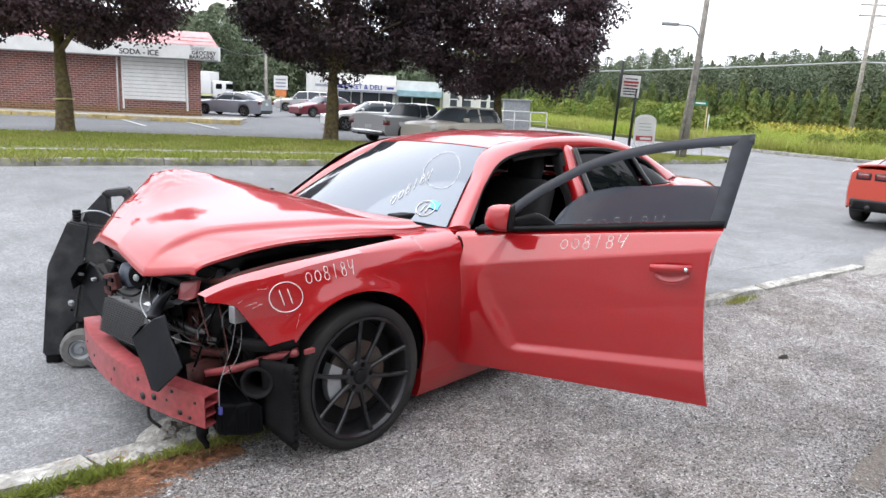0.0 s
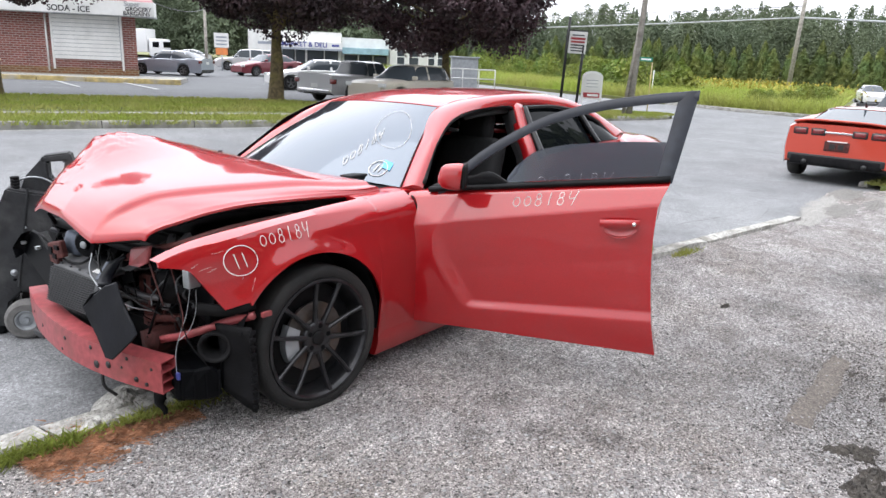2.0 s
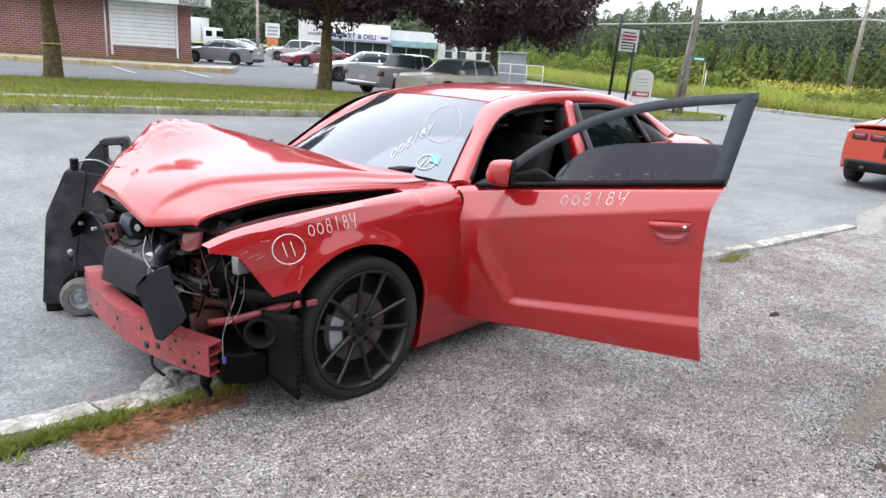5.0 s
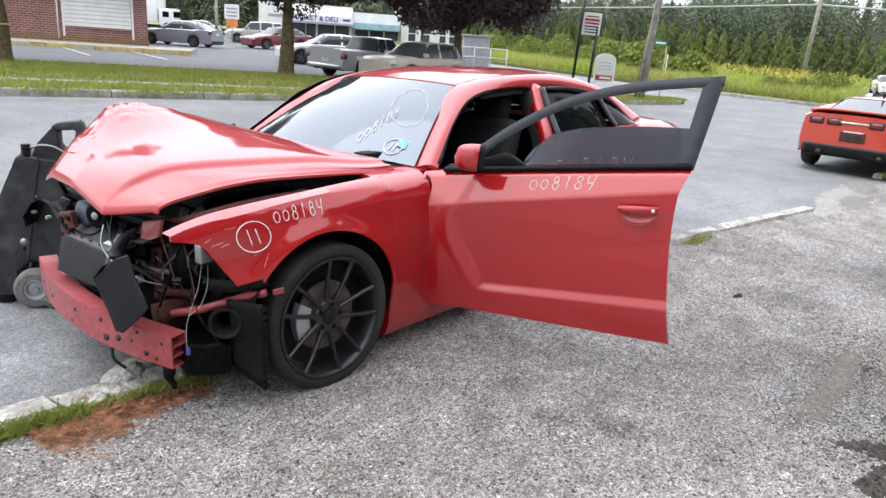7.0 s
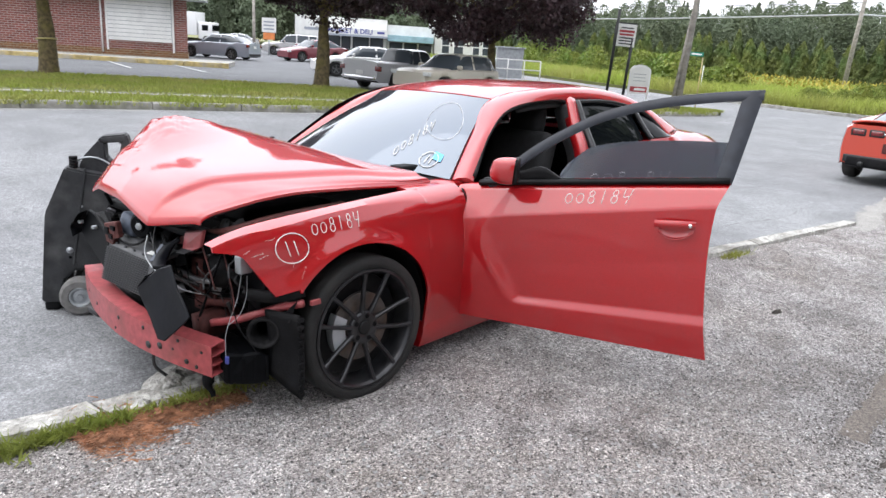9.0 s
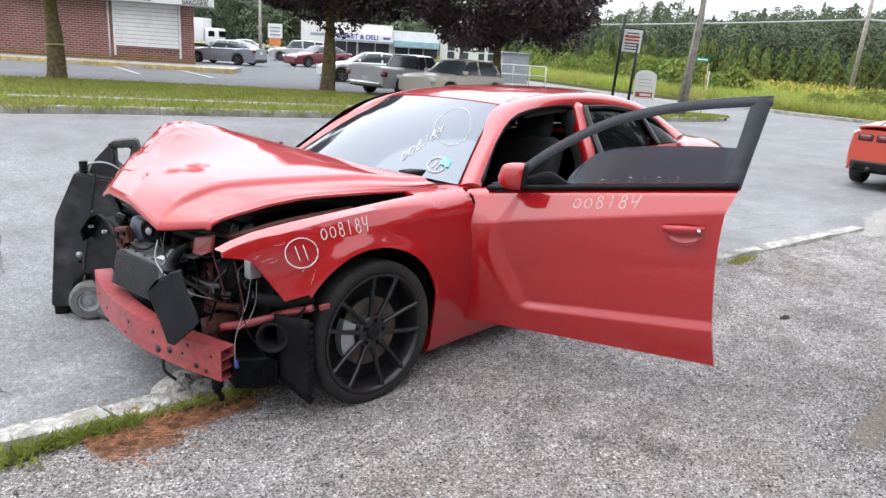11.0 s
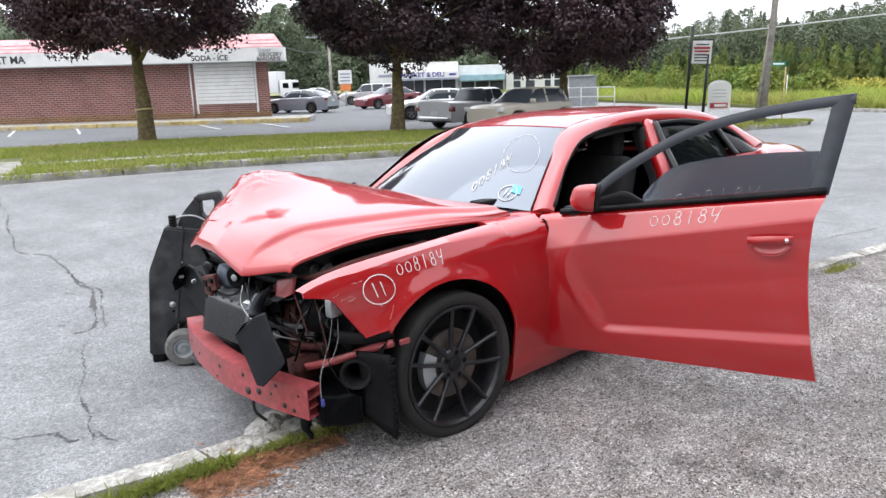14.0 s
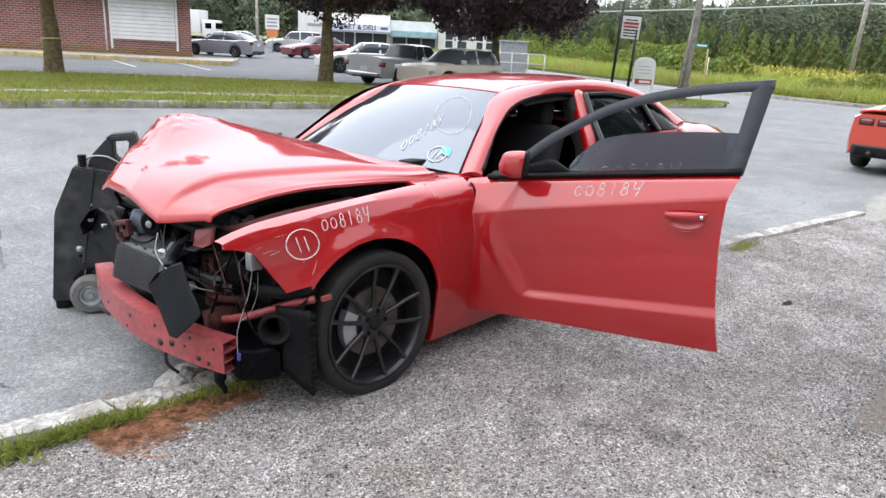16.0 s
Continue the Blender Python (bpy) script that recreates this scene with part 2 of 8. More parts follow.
TURF = mat("turf", (0.075, 0.10, 0.022), 0.95, vary=0.3, scale=3.0, other=(0.13, 0.12, 0.055), bump=0.8, bump_scale=40)
BLADE = mat("grass_blade", (0.165, 0.215, 0.030), 0.7, vary=0.3, scale=0.7, other=(0.30, 0.29, 0.09), per_object=0.45, translucent=0.3)
MEADOW = mat("meadow_blade", (0.22, 0.29, 0.045), 0.7, vary=0.3, scale=0.22, other=(0.33, 0.33, 0.10), per_object=0.4, translucent=0.3)
FLOWER = mat("yellow_flower", (0.36, 0.30, 0.05), 0.8, vary=0.2, scale=3, per_object=0.3)
PURPLE = mat("purple_leaf", (0.040, 0.024, 0.030), 0.5, vary=0.35, scale=0.8, other=(0.070, 0.032, 0.040), per_object=0.6, translucent=0.15)
HEDGELEAF = mat("hedge_leaf", (0.074, 0.118, 0.032), 0.65, vary=0.3, scale=0.45, other=(0.18, 0.19, 0.04), per_object=0.5, translucent=0.2)
GREENLEAF = mat("green_leaf", (0.075, 0.125, 0.017), 0.65, vary=0.3, scale=0.35, other=(0.19, 0.20, 0.03), per_object=0.5, translucent=0.2)
WOODLEAF = mat("wood_leaf", (0.084, 0.113, 0.070), 0.7, vary=0.3, scale=0.06, other=(0.118, 0.140, 0.078), per_object=0.5, translucent=0.15)
BARK = mat("bark", (0.15, 0.115, 0.06), 0.95, vary=0.35, scale=9, bump=1.0, bump_scale=18, other=(0.07, 0.055, 0.032), stain=(0.18, 0.155, 0.04), stain_scale=2.5, stain_amount=0.6)
POLEWOOD = mat("pole_wood", (0.36, 0.335, 0.30), 0.9, vary=0.2, scale=5, bump=0.5, bump_scale=30)
GREYMETAL = mat("galvanised", (0.40, 0.42, 0.44), 0.5, 0.6, vary=0.1, scale=5)
BLACKMETAL = mat("black_metal", (0.012, 0.012, 0.013), 0.5, 0.0, vary=0.2, scale=5)
WHITE = mat("white_paint", (0.78, 0.78, 0.77), 0.55, vary=0.05, scale=2, stain=(0.55, 0.55, 0.53), stain_scale=0.8, stain_amount=0.4)
STUCCO = mat("white_stucco", (0.72, 0.72, 0.70), 0.85, vary=0.06, scale=1.5)
TEAL = mat("teal_awning", (0.28, 0.44, 0.50), 0.7, vary=0.1, scale=2)
BLUESIGN = mat("blue_lettering", (0.06, 0.07, 0.30), 0.6, vary=0.1, scale=3)
INK = mat("dark_lettering", (0.03, 0.03, 0.035), 0.6, vary=0.1, scale=3)
REDINK = mat("red_lettering", (0.40, 0.05, 0.06), 0.6, vary=0.1, scale=3)
GREENSIGN = mat("green_sign", (0.01, 0.22, 0.14), 0.5, vary=0.1, scale=3)
ORANGESIGN = mat("orange_sign", (0.75, 0.25, 0.08), 0.6, vary=0.1, scale=3)
BRICK = brickwork("red_brick", (0.26, 0.085, 0.070), (0.36, 0.30, 0.28), 0.30, 0.105)
MOSSBRICK = brickwork("mossy_brick_foot", (0.24, 0.105, 0.045), (0.30, 0.25, 0.17), 0.30, 0.105)
PINKROOF = mat("faded_pink_shingle", (0.60, 0.34, 0.345), 0.85, vary=0.12, scale=2.5, bump=0.4, bump_scale=25)
YELLOWLINE = mat("yellow_kerb_paint", (0.56, 0.44, 0.19), 0.8, vary=0.2, scale=4, stain=(0.46, 0.43, 0.37), stain_scale=1.1, stain_amount=0.95)
WHITELINE = mat("white_line_paint", (0.60, 0.60, 0.58), 0.8, vary=0.15, scale=6, stain=(0.25, 0.25, 0.26), stain_scale=3, stain_amount=0.7)
RED = mat("red_metallic_paint", (0.38, 0.007, 0.011), 0.45, 0.1, coat_ior=1.74, spec=0.12, vary=0.10, scale=300, coat=1.0, detail=2.0, stain=(0.30, 0.009, 0.012), stain_scale=1.1, stain_amount=0.5)
DIRTYRED = mat("dusty_red_paint", (0.36, 0.068, 0.075), 0.45, 0.1, vary=0.15, scale=30, coat=0.2, stain=(0.20, 0.05, 0.045), stain_scale=9, stain_amount=0.7)
ORANGE = mat("orange_paint", (0.47, 0.058, 0.034), 0.45, 0.0, spec=0.2, vary=0.06, scale=200, coat=1.0, coat_ior=1.5)
SILVER = mat("silver_paint", (0.50, 0.50, 0.51), 0.35, 0.15, vary=0.05, scale=100, coat=0.6)
SLATE = mat("blue_grey_paint", (0.33, 0.365, 0.42), 0.32, 0.3, vary=0.05, scale=100, coat=0.8)
TAN = mat("beige_paint", (0.50, 0.46, 0.39), 0.4, 0.05, vary=0.06, scale=50, coat=0.5)
CARWHITE = mat("white_car_paint", (0.72, 0.72, 0.72), 0.35, 0.0, vary=0.03, scale=20, coat=0.8)
MAROON = mat("maroon_paint", (0.16, 0.018, 0.03), 0.35, 0.2, vary=0.06, scale=80, coat=0.7)
PLASTIC = mat("black_plastic", (0.007, 0.007, 0.008), 0.6, spec=0.14, vary=0.3, scale=12, bump=0.15, bump_scale=90, stain=(0.024, 0.023, 0.023), stain_scale=4, stain_amount=0.5)
DUSTYPLASTIC = mat("dusty_black_plastic", (0.034, 0.035, 0.038), 0.65, spec=0.3, vary=0.25, scale=8, bump=0.2, bump_scale=60, stain=(0.095, 0.094, 0.094), stain_scale=5, stain_amount=0.7)
SATINBLACK = mat("satin_black_wheel", (0.026, 0.026, 0.029), 0.30, 0.4, vary=0.3, scale=14, stain=(0.035, 0.032, 0.03), stain_scale=6, stain_amount=0.5)
RUBBER = mat("tyre_rubber", (0.010, 0.0098, 0.0098), 0.8, vary=0.25, scale=16, bump=0.3, bump_scale=120, stain=(0.045, 0.042, 0.038), stain_scale=4, stain_amount=0.5)
STEEL = mat("bare_steel", (0.12, 0.105, 0.098), 0.45, 0.6, vary=0.2, scale=18, stain=(0.20, 0.11, 0.06), stain_scale=8, stain_amount=0.5)
ALLOY = mat("cast_aluminium", (0.22, 0.225, 0.235), 0.5, 0.7, vary=0.2, scale=15, stain=(0.15, 0.14, 0.13), stain_scale=7, stain_amount=0.6)
RUST = mat("rusty_red_metal", (0.085, 0.020, 0.017), 0.75, 0.1, vary=0.3, scale=20, bump=0.3, bump_scale=60)
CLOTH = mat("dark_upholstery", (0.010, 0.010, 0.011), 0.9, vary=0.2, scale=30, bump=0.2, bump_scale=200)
CHALK = mat("white_paint_marker", (0.80, 0.78, 0.76), 0.8, vary=0.08, scale=60)
CHROME = mat("chrome", (0.75, 0.75, 0.76), 0.12, 1.0, vary=0.03, scale=9)
TAILRED = mat("dark_red_lens", (0.16, 0.006, 0.008), 0.12, vary=0.2, scale=20, coat=1.0)
LAMP = mat("clear_lens", (0.60, 0.61, 0.62), 0.15, vary=0.1, scale=20, coat=1.0)
BLUEGREY = mat("blue_grey_plastic", (0.10, 0.12, 0.16), 0.5, vary=0.2, scale=20, stain=(0.04, 0.045, 0.06), stain_scale=9, stain_amount=0.8)
GLASS_DARK = glassy("dark_car_glass", (0.004, 0.005, 0.006))
GLASS_DARK.node_tree.nodes["Principled BSDF"].inputs["IOR"].default_value = 1.17
GLASS_FAR = glassy("shop_glass", (0.05, 0.06, 0.07))
GLASS_TINT = glassy("tinted_glass", (0.036, 0.045, 0.062), 0.02, 0.40)
WINDSHIELD = glassy("windscreen_glass", (0.132, 0.150, 0.174), 0.03, 0.08, 0.8)
BLUESTICKER = mat("blue_sticker", (0.10, 0.42, 0.75), 0.5, vary=0.1, scale=40)
NEEDLES = mat("dry_pine_needles", (0.42, 0.205, 0.115), 0.95, vary=0.3, scale=25, bump=0.6, bump_scale=120)
DARKSOIL = mat("dark_wet_soil", (0.062, 0.054, 0.046), 0.9, vary=0.3, scale=30, bump=1.0, bump_scale=60)
CABLE = mat("cable", (0.10, 0.10, 0.11), 0.6)
PALECABLE = mat("pale_cable", (0.42, 0.44, 0.46), 0.6)
FRAMEGREY = mat("dark_frame_paint", (0.020, 0.023, 0.032), 0.42, spec=0.4, vary=0.15, scale=20)
# near-black plastic; also painted shade for holes, a groove and the shut line
DEEPBLACK = mat("deep_black", (0.003, 0.0033, 0.0042), 0.5, spec=0.08, vary=0.2, scale=12)
TAPE = mat("yellow_tape", (0.50, 0.43, 0.20), 0.5, vary=0.1, scale=20)


# ---- mesh helpers ----
def link(name, bm, material, parent=None, label="", smooth=True):
    me = bpy.data.meshes.new(name)
    bm.to_mesh(me)
    bm.free()
    me.materials.append(material)
    if smooth:
        me.polygons.foreach_set("use_smooth", [True] * len(me.polygons))
    ob = new(name, me)
    if parent:
        ob.parent = parent
    if label:
        ob["label"] = label
    return ob


def part(name, bm, material, parent, label="", smooth=True, thick=0.0, edge=None):
    """One mesh object under a thing or a part; thick gives a sheet its thickness, edge keeps its creases sharp."""
    ob = link(name, bm, material, parent, label, smooth)
    if thick:
        so = ob.modifiers.new("thickness", "SOLIDIFY")
        so.thickness, so.offset = thick, 0.0
    if edge:
        ob.data.set_sharp_from_angle(angle=radians(edge))
    return ob


def thing(name, m, label, category, group="", kind=""):
    ob = new(name)
    ob.empty_display_size = 0.2
    ob.matrix_world = m
    return tagged(ob, label, category, group, kind)


def box(x0, x1, y0, y1, z0, z1, bevel=0.0, bm=None, m=None):
    bm = bm or bmesh.new()
    made = bmesh.ops.create_cube(bm, size=1.0, matrix=Matrix.Translation(((x0 + x1) / 2, (y0 + y1) / 2, (z0 + z1) / 2)) @ Matrix.Diagonal((x1 - x0, y1 - y0, z1 - z0, 1)))
    vs = made["verts"]
    if bevel:
        es = list({e for v in vs for e in v.link_edges})
        r = bmesh.ops.bevel(bm, geom=es, offset=bevel, segments=2, affect="EDGES", profile=0.6)
        vs = list({v for f in r["faces"] for v in f.verts} | {v for v in vs if v.is_valid})
    if m is not None:
        bmesh.ops.transform(bm, matrix=m, verts=vs)
    return bm


def cyl(p, q, r0, r1=None, seg=12, bm=None, caps=True):
    """A round bar from p to q."""
    bm = bm or bmesh.new()
    p, q = Vector(p), Vector(q)
    turn = (q - p).to_track_quat("Z", "Y").to_matrix().to_4x4()
    bmesh.ops.create_cone(bm, cap_ends=caps, segments=seg, radius1=r0, radius2=r0 if r1 is None else r1, depth=(q - p).length, matrix=Matrix.Translation((p + q) / 2) @ turn)
    return bm


def spline(points, t):
    """A Catmull-Rom curve through the points, t from 0 to 1."""
    k = len(points) - 1
    s = min(max(t, 0.0), 1.0) * k
    i = min(int(s), k - 1)
    f = s - i
    a, b = Vector(points[i]), Vector(points[i + 1])
    before = Vector(points[i - 1]) if i else a * 2 - b
    after = Vector(points[i + 2]) if i + 2 <= k else b * 2 - a
    return 0.5 * (2 * a + (b - before) * f + (2 * before - 5 * a + 4 * b - after) * f * f + (3 * a - before - 3 * b + after) * f ** 3)


def curve1(pairs, x):
    """Smooth value at x between (x, value) pairs, with even slopes and no overshoot."""
    if x <= pairs[0][0]:
        return pairs[0][1]
    if x >= pairs[-1][0]:
        return pairs[-1][1]
    i = next(k for k in range(len(pairs) - 1) if x <= pairs[k + 1][0])

    def rate(k):
        return (pairs[k + 1][1] - pairs[k][1]) / (pairs[k + 1][0] - pairs[k][0])

    def slope(k):
        if k == 0 or k == len(pairs) - 1:
            return rate(min(k, len(pairs) - 2))
        a, b = rate(k - 1), rate(k)
        return 2 * a * b / (a + b) if a * b > 0 else 0.0
    (a, u), (b, v) = pairs[i], pairs[i + 1]
    h = b - a
    f = (x - a) / h
    return (2 * f ** 3 - 3 * f * f + 1) * u + (f ** 3 - 2 * f * f + f) * h * slope(i) + (3 * f * f - 2 * f ** 3) * v + (f ** 3 - f * f) * h * slope(i + 1)


def line1(pairs, x):
    """Straight value at x between (x, value) pairs."""
    if x <= pairs[0][0]:
        return pairs[0][1]
    for (a, u), (b, v) in zip(pairs, pairs[1:]):
        if x <= b:
            return u + (v - u) * (x - a) / (b - a) if b > a else v
    return pairs[-1][1]


def sheet(f, us, vs, bm=None):
    """A surface f(u, v) over the given values."""
    bm = bm or bmesh.new()
    grid = [[bm.verts.new(f(u, v)) for v in vs] for u in us]
    for a, b in zip(grid, grid[1:]):
        for i in range(len(vs) - 1):
            try:
                bm.faces.new((a[i], b[i], b[i + 1], a[i + 1]))
            except ValueError:
                pass
    return bm


def steps(a, b, n):
    return [a + (b - a) * i / n for i in range(n + 1)]


def tube(points, r, seg=8, n=24, bm=None):
    """A round bar along a smooth curve through the points."""
    bm = bm or bmesh.new()
    line = [spline(points, i / n) for i in range(n + 1)]
    rings = []
    for i, c in enumerate(line):
        d = (line[min(i + 1, n)] - line[max(i - 1, 0)]).normalized()
        side = d.cross(Vector((0.3, 0.2, 1))).normalized()
        up = side.cross(d)
        rr = r(i / n) if callable(r) else r
        rings.append([bm.verts.new(c + side * rr * math.cos(a) + up * rr * math.sin(a)) for a in (2 * math.pi * k / seg for k in range(seg))])
    for a, b in zip(rings, rings[1:]):
        for k in range(seg):
            bm.faces.new((a[k], a[(k + 1) % seg], b[(k + 1) % seg], b[k]))
    bm.faces.new(rings[0][::-1]), bm.faces.new(rings[-1])
    return bm


def lathe(profile, seg=40, bm=None):
    """Turns (radius, y) pairs round the y axis."""
    bm = bm or bmesh.new()
    rings = [[bm.verts.new((r * math.cos(2 * math.pi * k / seg), y, r * math.sin(2 * math.pi * k / seg))) for k in range(seg)] for r, y in profile]
    for a, b in zip(rings, rings[1:]):
        for k in range(seg):
            bm.faces.new((a[k], a[(k + 1) % seg], b[(k + 1) % seg], b[k]))
    return bm


def slab(points, z0, z1, bm=None):
    """A flat plate with the given outline."""
    bm = bm or bmesh.new()
    low = [bm.verts.new((x, y, z0)) for x, y in points]
    top = [bm.verts.new((x, y, z1)) for x, y in points]
    bm.faces.new(top)
    for i in range(len(points)):
        j = (i + 1) % len(points)
        bm.faces.new((low[i], low[j], top[j], top[i]))
    bmesh.ops.recalc_face_normals(bm, faces=bm.faces)
    return bm


def plate(points, y0, y1, bm=None):
    """A plate with the given outline in x and z, from y0 to y1."""
    bm = bm or bmesh.new()
    a = [bm.verts.new((x, y0, z)) for x, z in points]
    b = [bm.verts.new((x, y1, z)) for x, z in points]
    bm.faces.new(a), bm.faces.new(b[::-1])
    for i in range(len(points)):
        j = (i + 1) % len(points)
        bm.faces.new((a[j], a[i], b[i], b[j]))
    bmesh.ops.recalc_face_normals(bm, faces=bm.faces)
    return bm


def quads(centres, normals, sizes, rng, aspect=0.7):
    """Many small leaves as one mesh: kite-shaped, turned at random round their normals."""
    n = len(centres)
    a = rng.normal(size=(n, 3))
    side = np.cross(normals, a)
    side /= np.linalg.norm(side, axis=1)[:, None] + 1e-9
    up = np.cross(normals, side)
    s = sizes[:, None]
    fold = normals * s * 0.18
    v = np.stack([centres - side * s, centres - up * s * aspect + fold, centres + side * s, centres + up * s * aspect + fold], 1).reshape(-1, 3)
    f = np.arange(4 * n).reshape(-1, 4)
    me = bpy.data.meshes.new("leaves")
    me.from_pydata(v.tolist(), [], f.tolist())
    return me


def letters(text, size, material, parent, m, label=""):
    """Raised lettering in the built-in font."""
    cu = bpy.data.curves.new("lettering", "FONT")
    cu.body, cu.size, cu.extrude, cu.align_x, cu.align_y = text, size, 0.004, "CENTER", "CENTER"
    cu.offset = size * 0.022
    cu.materials.append(material)
    ob = new("lettering", cu)
    ob.parent, ob.matrix_local = parent, m
    if label:
        ob["label"] = label
    return ob


# ---- ground: level at the car, falling gently along the street ----
def drop(x, y):
    return -0.020 * min(max(x - 4.0, 0.0), 22.0) * min(max(1 - (y - 2) / 30, 0.0), 1.0)


def kerb_y(x):
    return -0.28 - 0.145 * x if x < 9 else -1.42 - 0.085 * (x - 12.4)


def far_y(x):
    return 12.87 - 0.27 * (x - 0.79) if x < 8.13 else 10.89 - 0.155 * (x - 8.13)


def settle(bm):
    """Cuts a flat sheet into strips and lowers it onto the falling ground."""
    for x in (4, 8, 12, 16, 20, 26):
        bmesh.ops.bisect_plane(bm, geom=bm.verts[:] + bm.edges[:] + bm.faces[:], plane_co=(x, 0, 0), plane_no=(1, 0, 0))
    for y in (2, 8, 14, 20, 26, 32):
        bmesh.ops.bisect_plane(bm, geom=bm.verts[:] + bm.edges[:] + bm.faces[:], plane_co=(0, y, 0), plane_no=(0, 1, 0))
    for v in bm.verts:
        v.co.z += drop(v.co.x, v.co.y)
    return bm


def plot(name, points, z0, z1, material, label, category):
    return tagged(link(name, settle(slab(points, z0, z1)), material, smooth=False), label, category, kind="structure")


plot("ground", [(-900, -900), (900, -900), (900, 900), (-900, 900)], -0.6, -0.20, EARTH, "flat green land reaching to the horizon", "ground")
plot("road", [(-70, -6), (140, -30), (140, 21), (60, 5.9), (41, 3.45), (38.1, 3.7), (37.35, 5.5), (37.25, 8), (38.0, 12.3), (44, 35), (60, 100), (20, 100), (-70, 60)], -0.24, -0.06, ROAD, "worn pale grey asphalt street with cracks", "road")
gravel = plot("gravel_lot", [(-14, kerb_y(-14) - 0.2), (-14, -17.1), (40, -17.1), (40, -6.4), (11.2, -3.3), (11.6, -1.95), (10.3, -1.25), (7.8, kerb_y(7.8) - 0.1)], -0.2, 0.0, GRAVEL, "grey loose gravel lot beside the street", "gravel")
plot("verge", [(-60, 33.9), (-2.2, 13.85), (8.13, 11.04), (27.2, far_y(27.2) + 0.15), (27.9, 8.0), (28.2, 8.8), (26.0, 11.0), (20, 12.3), (15.0, 13.6), (14.6, 16.3), (12.3, 17.9), (6.3, 20.5), (0.5, 21.8), (-60, 42)], -0.2, 0.08, TURF, "mown grass verge with worn patches", "verge")
plot("parking_lot", [(-60, 42), (0.5, 21.8), (6.3, 20.5), (12.3, 17.9), (14.6, 16.3), (15.0, 13.6), (20, 12.3), (26.0, 11.0), (34, 30), (60, 100), (-60, 100)], -0.2, 0.0, LOT, "dark asphalt parking lot with faded stall lines", "parking lot")
plot("field", [(38.2, 12.3), (37.45, 8), (37.55, 5.5), (38.3, 3.9), (41, 3.6), (60, 6.1), (140, 22), (140, 120), (64, 120), (44.2, 35)], -0.2, 0.10, TURF, "rough meadow of tall weeds across the street", "field")
plot("field_edge", [(38.0, 12.3), (37.2, 8), (37.3, 5.4), (38.1, 3.6), (41, 3.3), (60, 5.8), (60, 6.2), (41, 3.75), (38.45, 4.1), (37.75, 5.6), (37.65, 8), (38.4, 12.3)], -0.15, 0.104, CONCRETE, "pale worn kerb edging the meadow", "kerb")
plot("lawn", [(11.75, -1.8), (13, kerb_y(13) - 0.18), (40, kerb_y(40) - 0.18), (40, -16), (11.3, -3.3)], -0.1, 0.03, TURF, "short green lawn behind the kerb", "lawn")


def kerb_stones(name, f, x0, x1, length, width, z0, z1, label, inward=-1, worn=0.03, material=None):
    """A run of worn concrete kerb stones with uneven edges and open joints."""
    root = thing(name, pose(0, 0, 0), label, "kerb", kind="structure")
    rng = random.Random(7)
    material = material or CONCRETE
    x = x0
    while x < x1:
        n = 26 if worn > 0.05 else 8
        l = length * rng.uniform(0.75, 1.2)
        bm = bmesh.new()
        dip = rng.uniform(-0.012, 0.012)

        def at(u, v):
            px = x + u * (l - 0.025)
            wob = worn * (noise.noise((px * 2.3, v * 3, z1 * 9)) * 0.6 + noise.noise((px * 7, v, 3)) * 0.3 + noise.noise((px * 23, v * 5, 8)) * 0.22 + noise.noise((px * 55, v * 7, 2)) * 0.10)
            prof = [(0.0, z0), (0.01, z1 - 0.03), (0.035, z1), (width - 0.03, z1 + 0.004), (width, z0)][v]
            lift = wob * 0.5 + dip if v in (1, 2, 3) else 0
            py = f(px) + inward * (prof[0] + wob * (0.8 if v in (1, 2) else 0.5))
            return px, py, prof[1] + lift + drop(px, py)
        sheet(at, steps(0, 1, n), range(5), bm)
        for end in (0, n):
            bm.verts.ensure_lookup_table()
            bm.faces.new([bm.verts[end * 5 + k] for k in range(5)])
        bmesh.ops.recalc_face_normals(bm, faces=bm.faces)
        part("kerb_stone", bm, material, root, edge=40)
        x += l
    return root


kerb_stones("kerb_near", kerb_y, -9, -0.72, 1.3, 0.21, -0.12, 0.018, "worn pale concrete kerb between street and gravel", -1, 0.12)
def rubble(x, y, z, size, seed, label):
    """A broken lump of concrete with rough faces."""
    bm = bmesh.new()
    bmesh.ops.create_icosphere(bm, subdivisions=3, radius=1.0)
    for v in bm.verts:
        k = 1 + 0.35 * noise.noise(v.co * 1.3 + Vector((seed, 0, 0))) + 0.16 * noise.noise(v.co * 3.7 + Vector((0, seed, 0))) + 0.06 * noise.noise(v.co * 9)
        v.co = Vector((v.co.x * size[0], v.co.y * size[1], v.co.z * size[2])) * k
    ob = tagged(link("broken_kerb_piece", bm, CONCRETE, smooth=False), label, "rubble", "broken kerb pieces")
    ob.matrix_world = pose(x, y, z, 4, -6, 12 * seed)


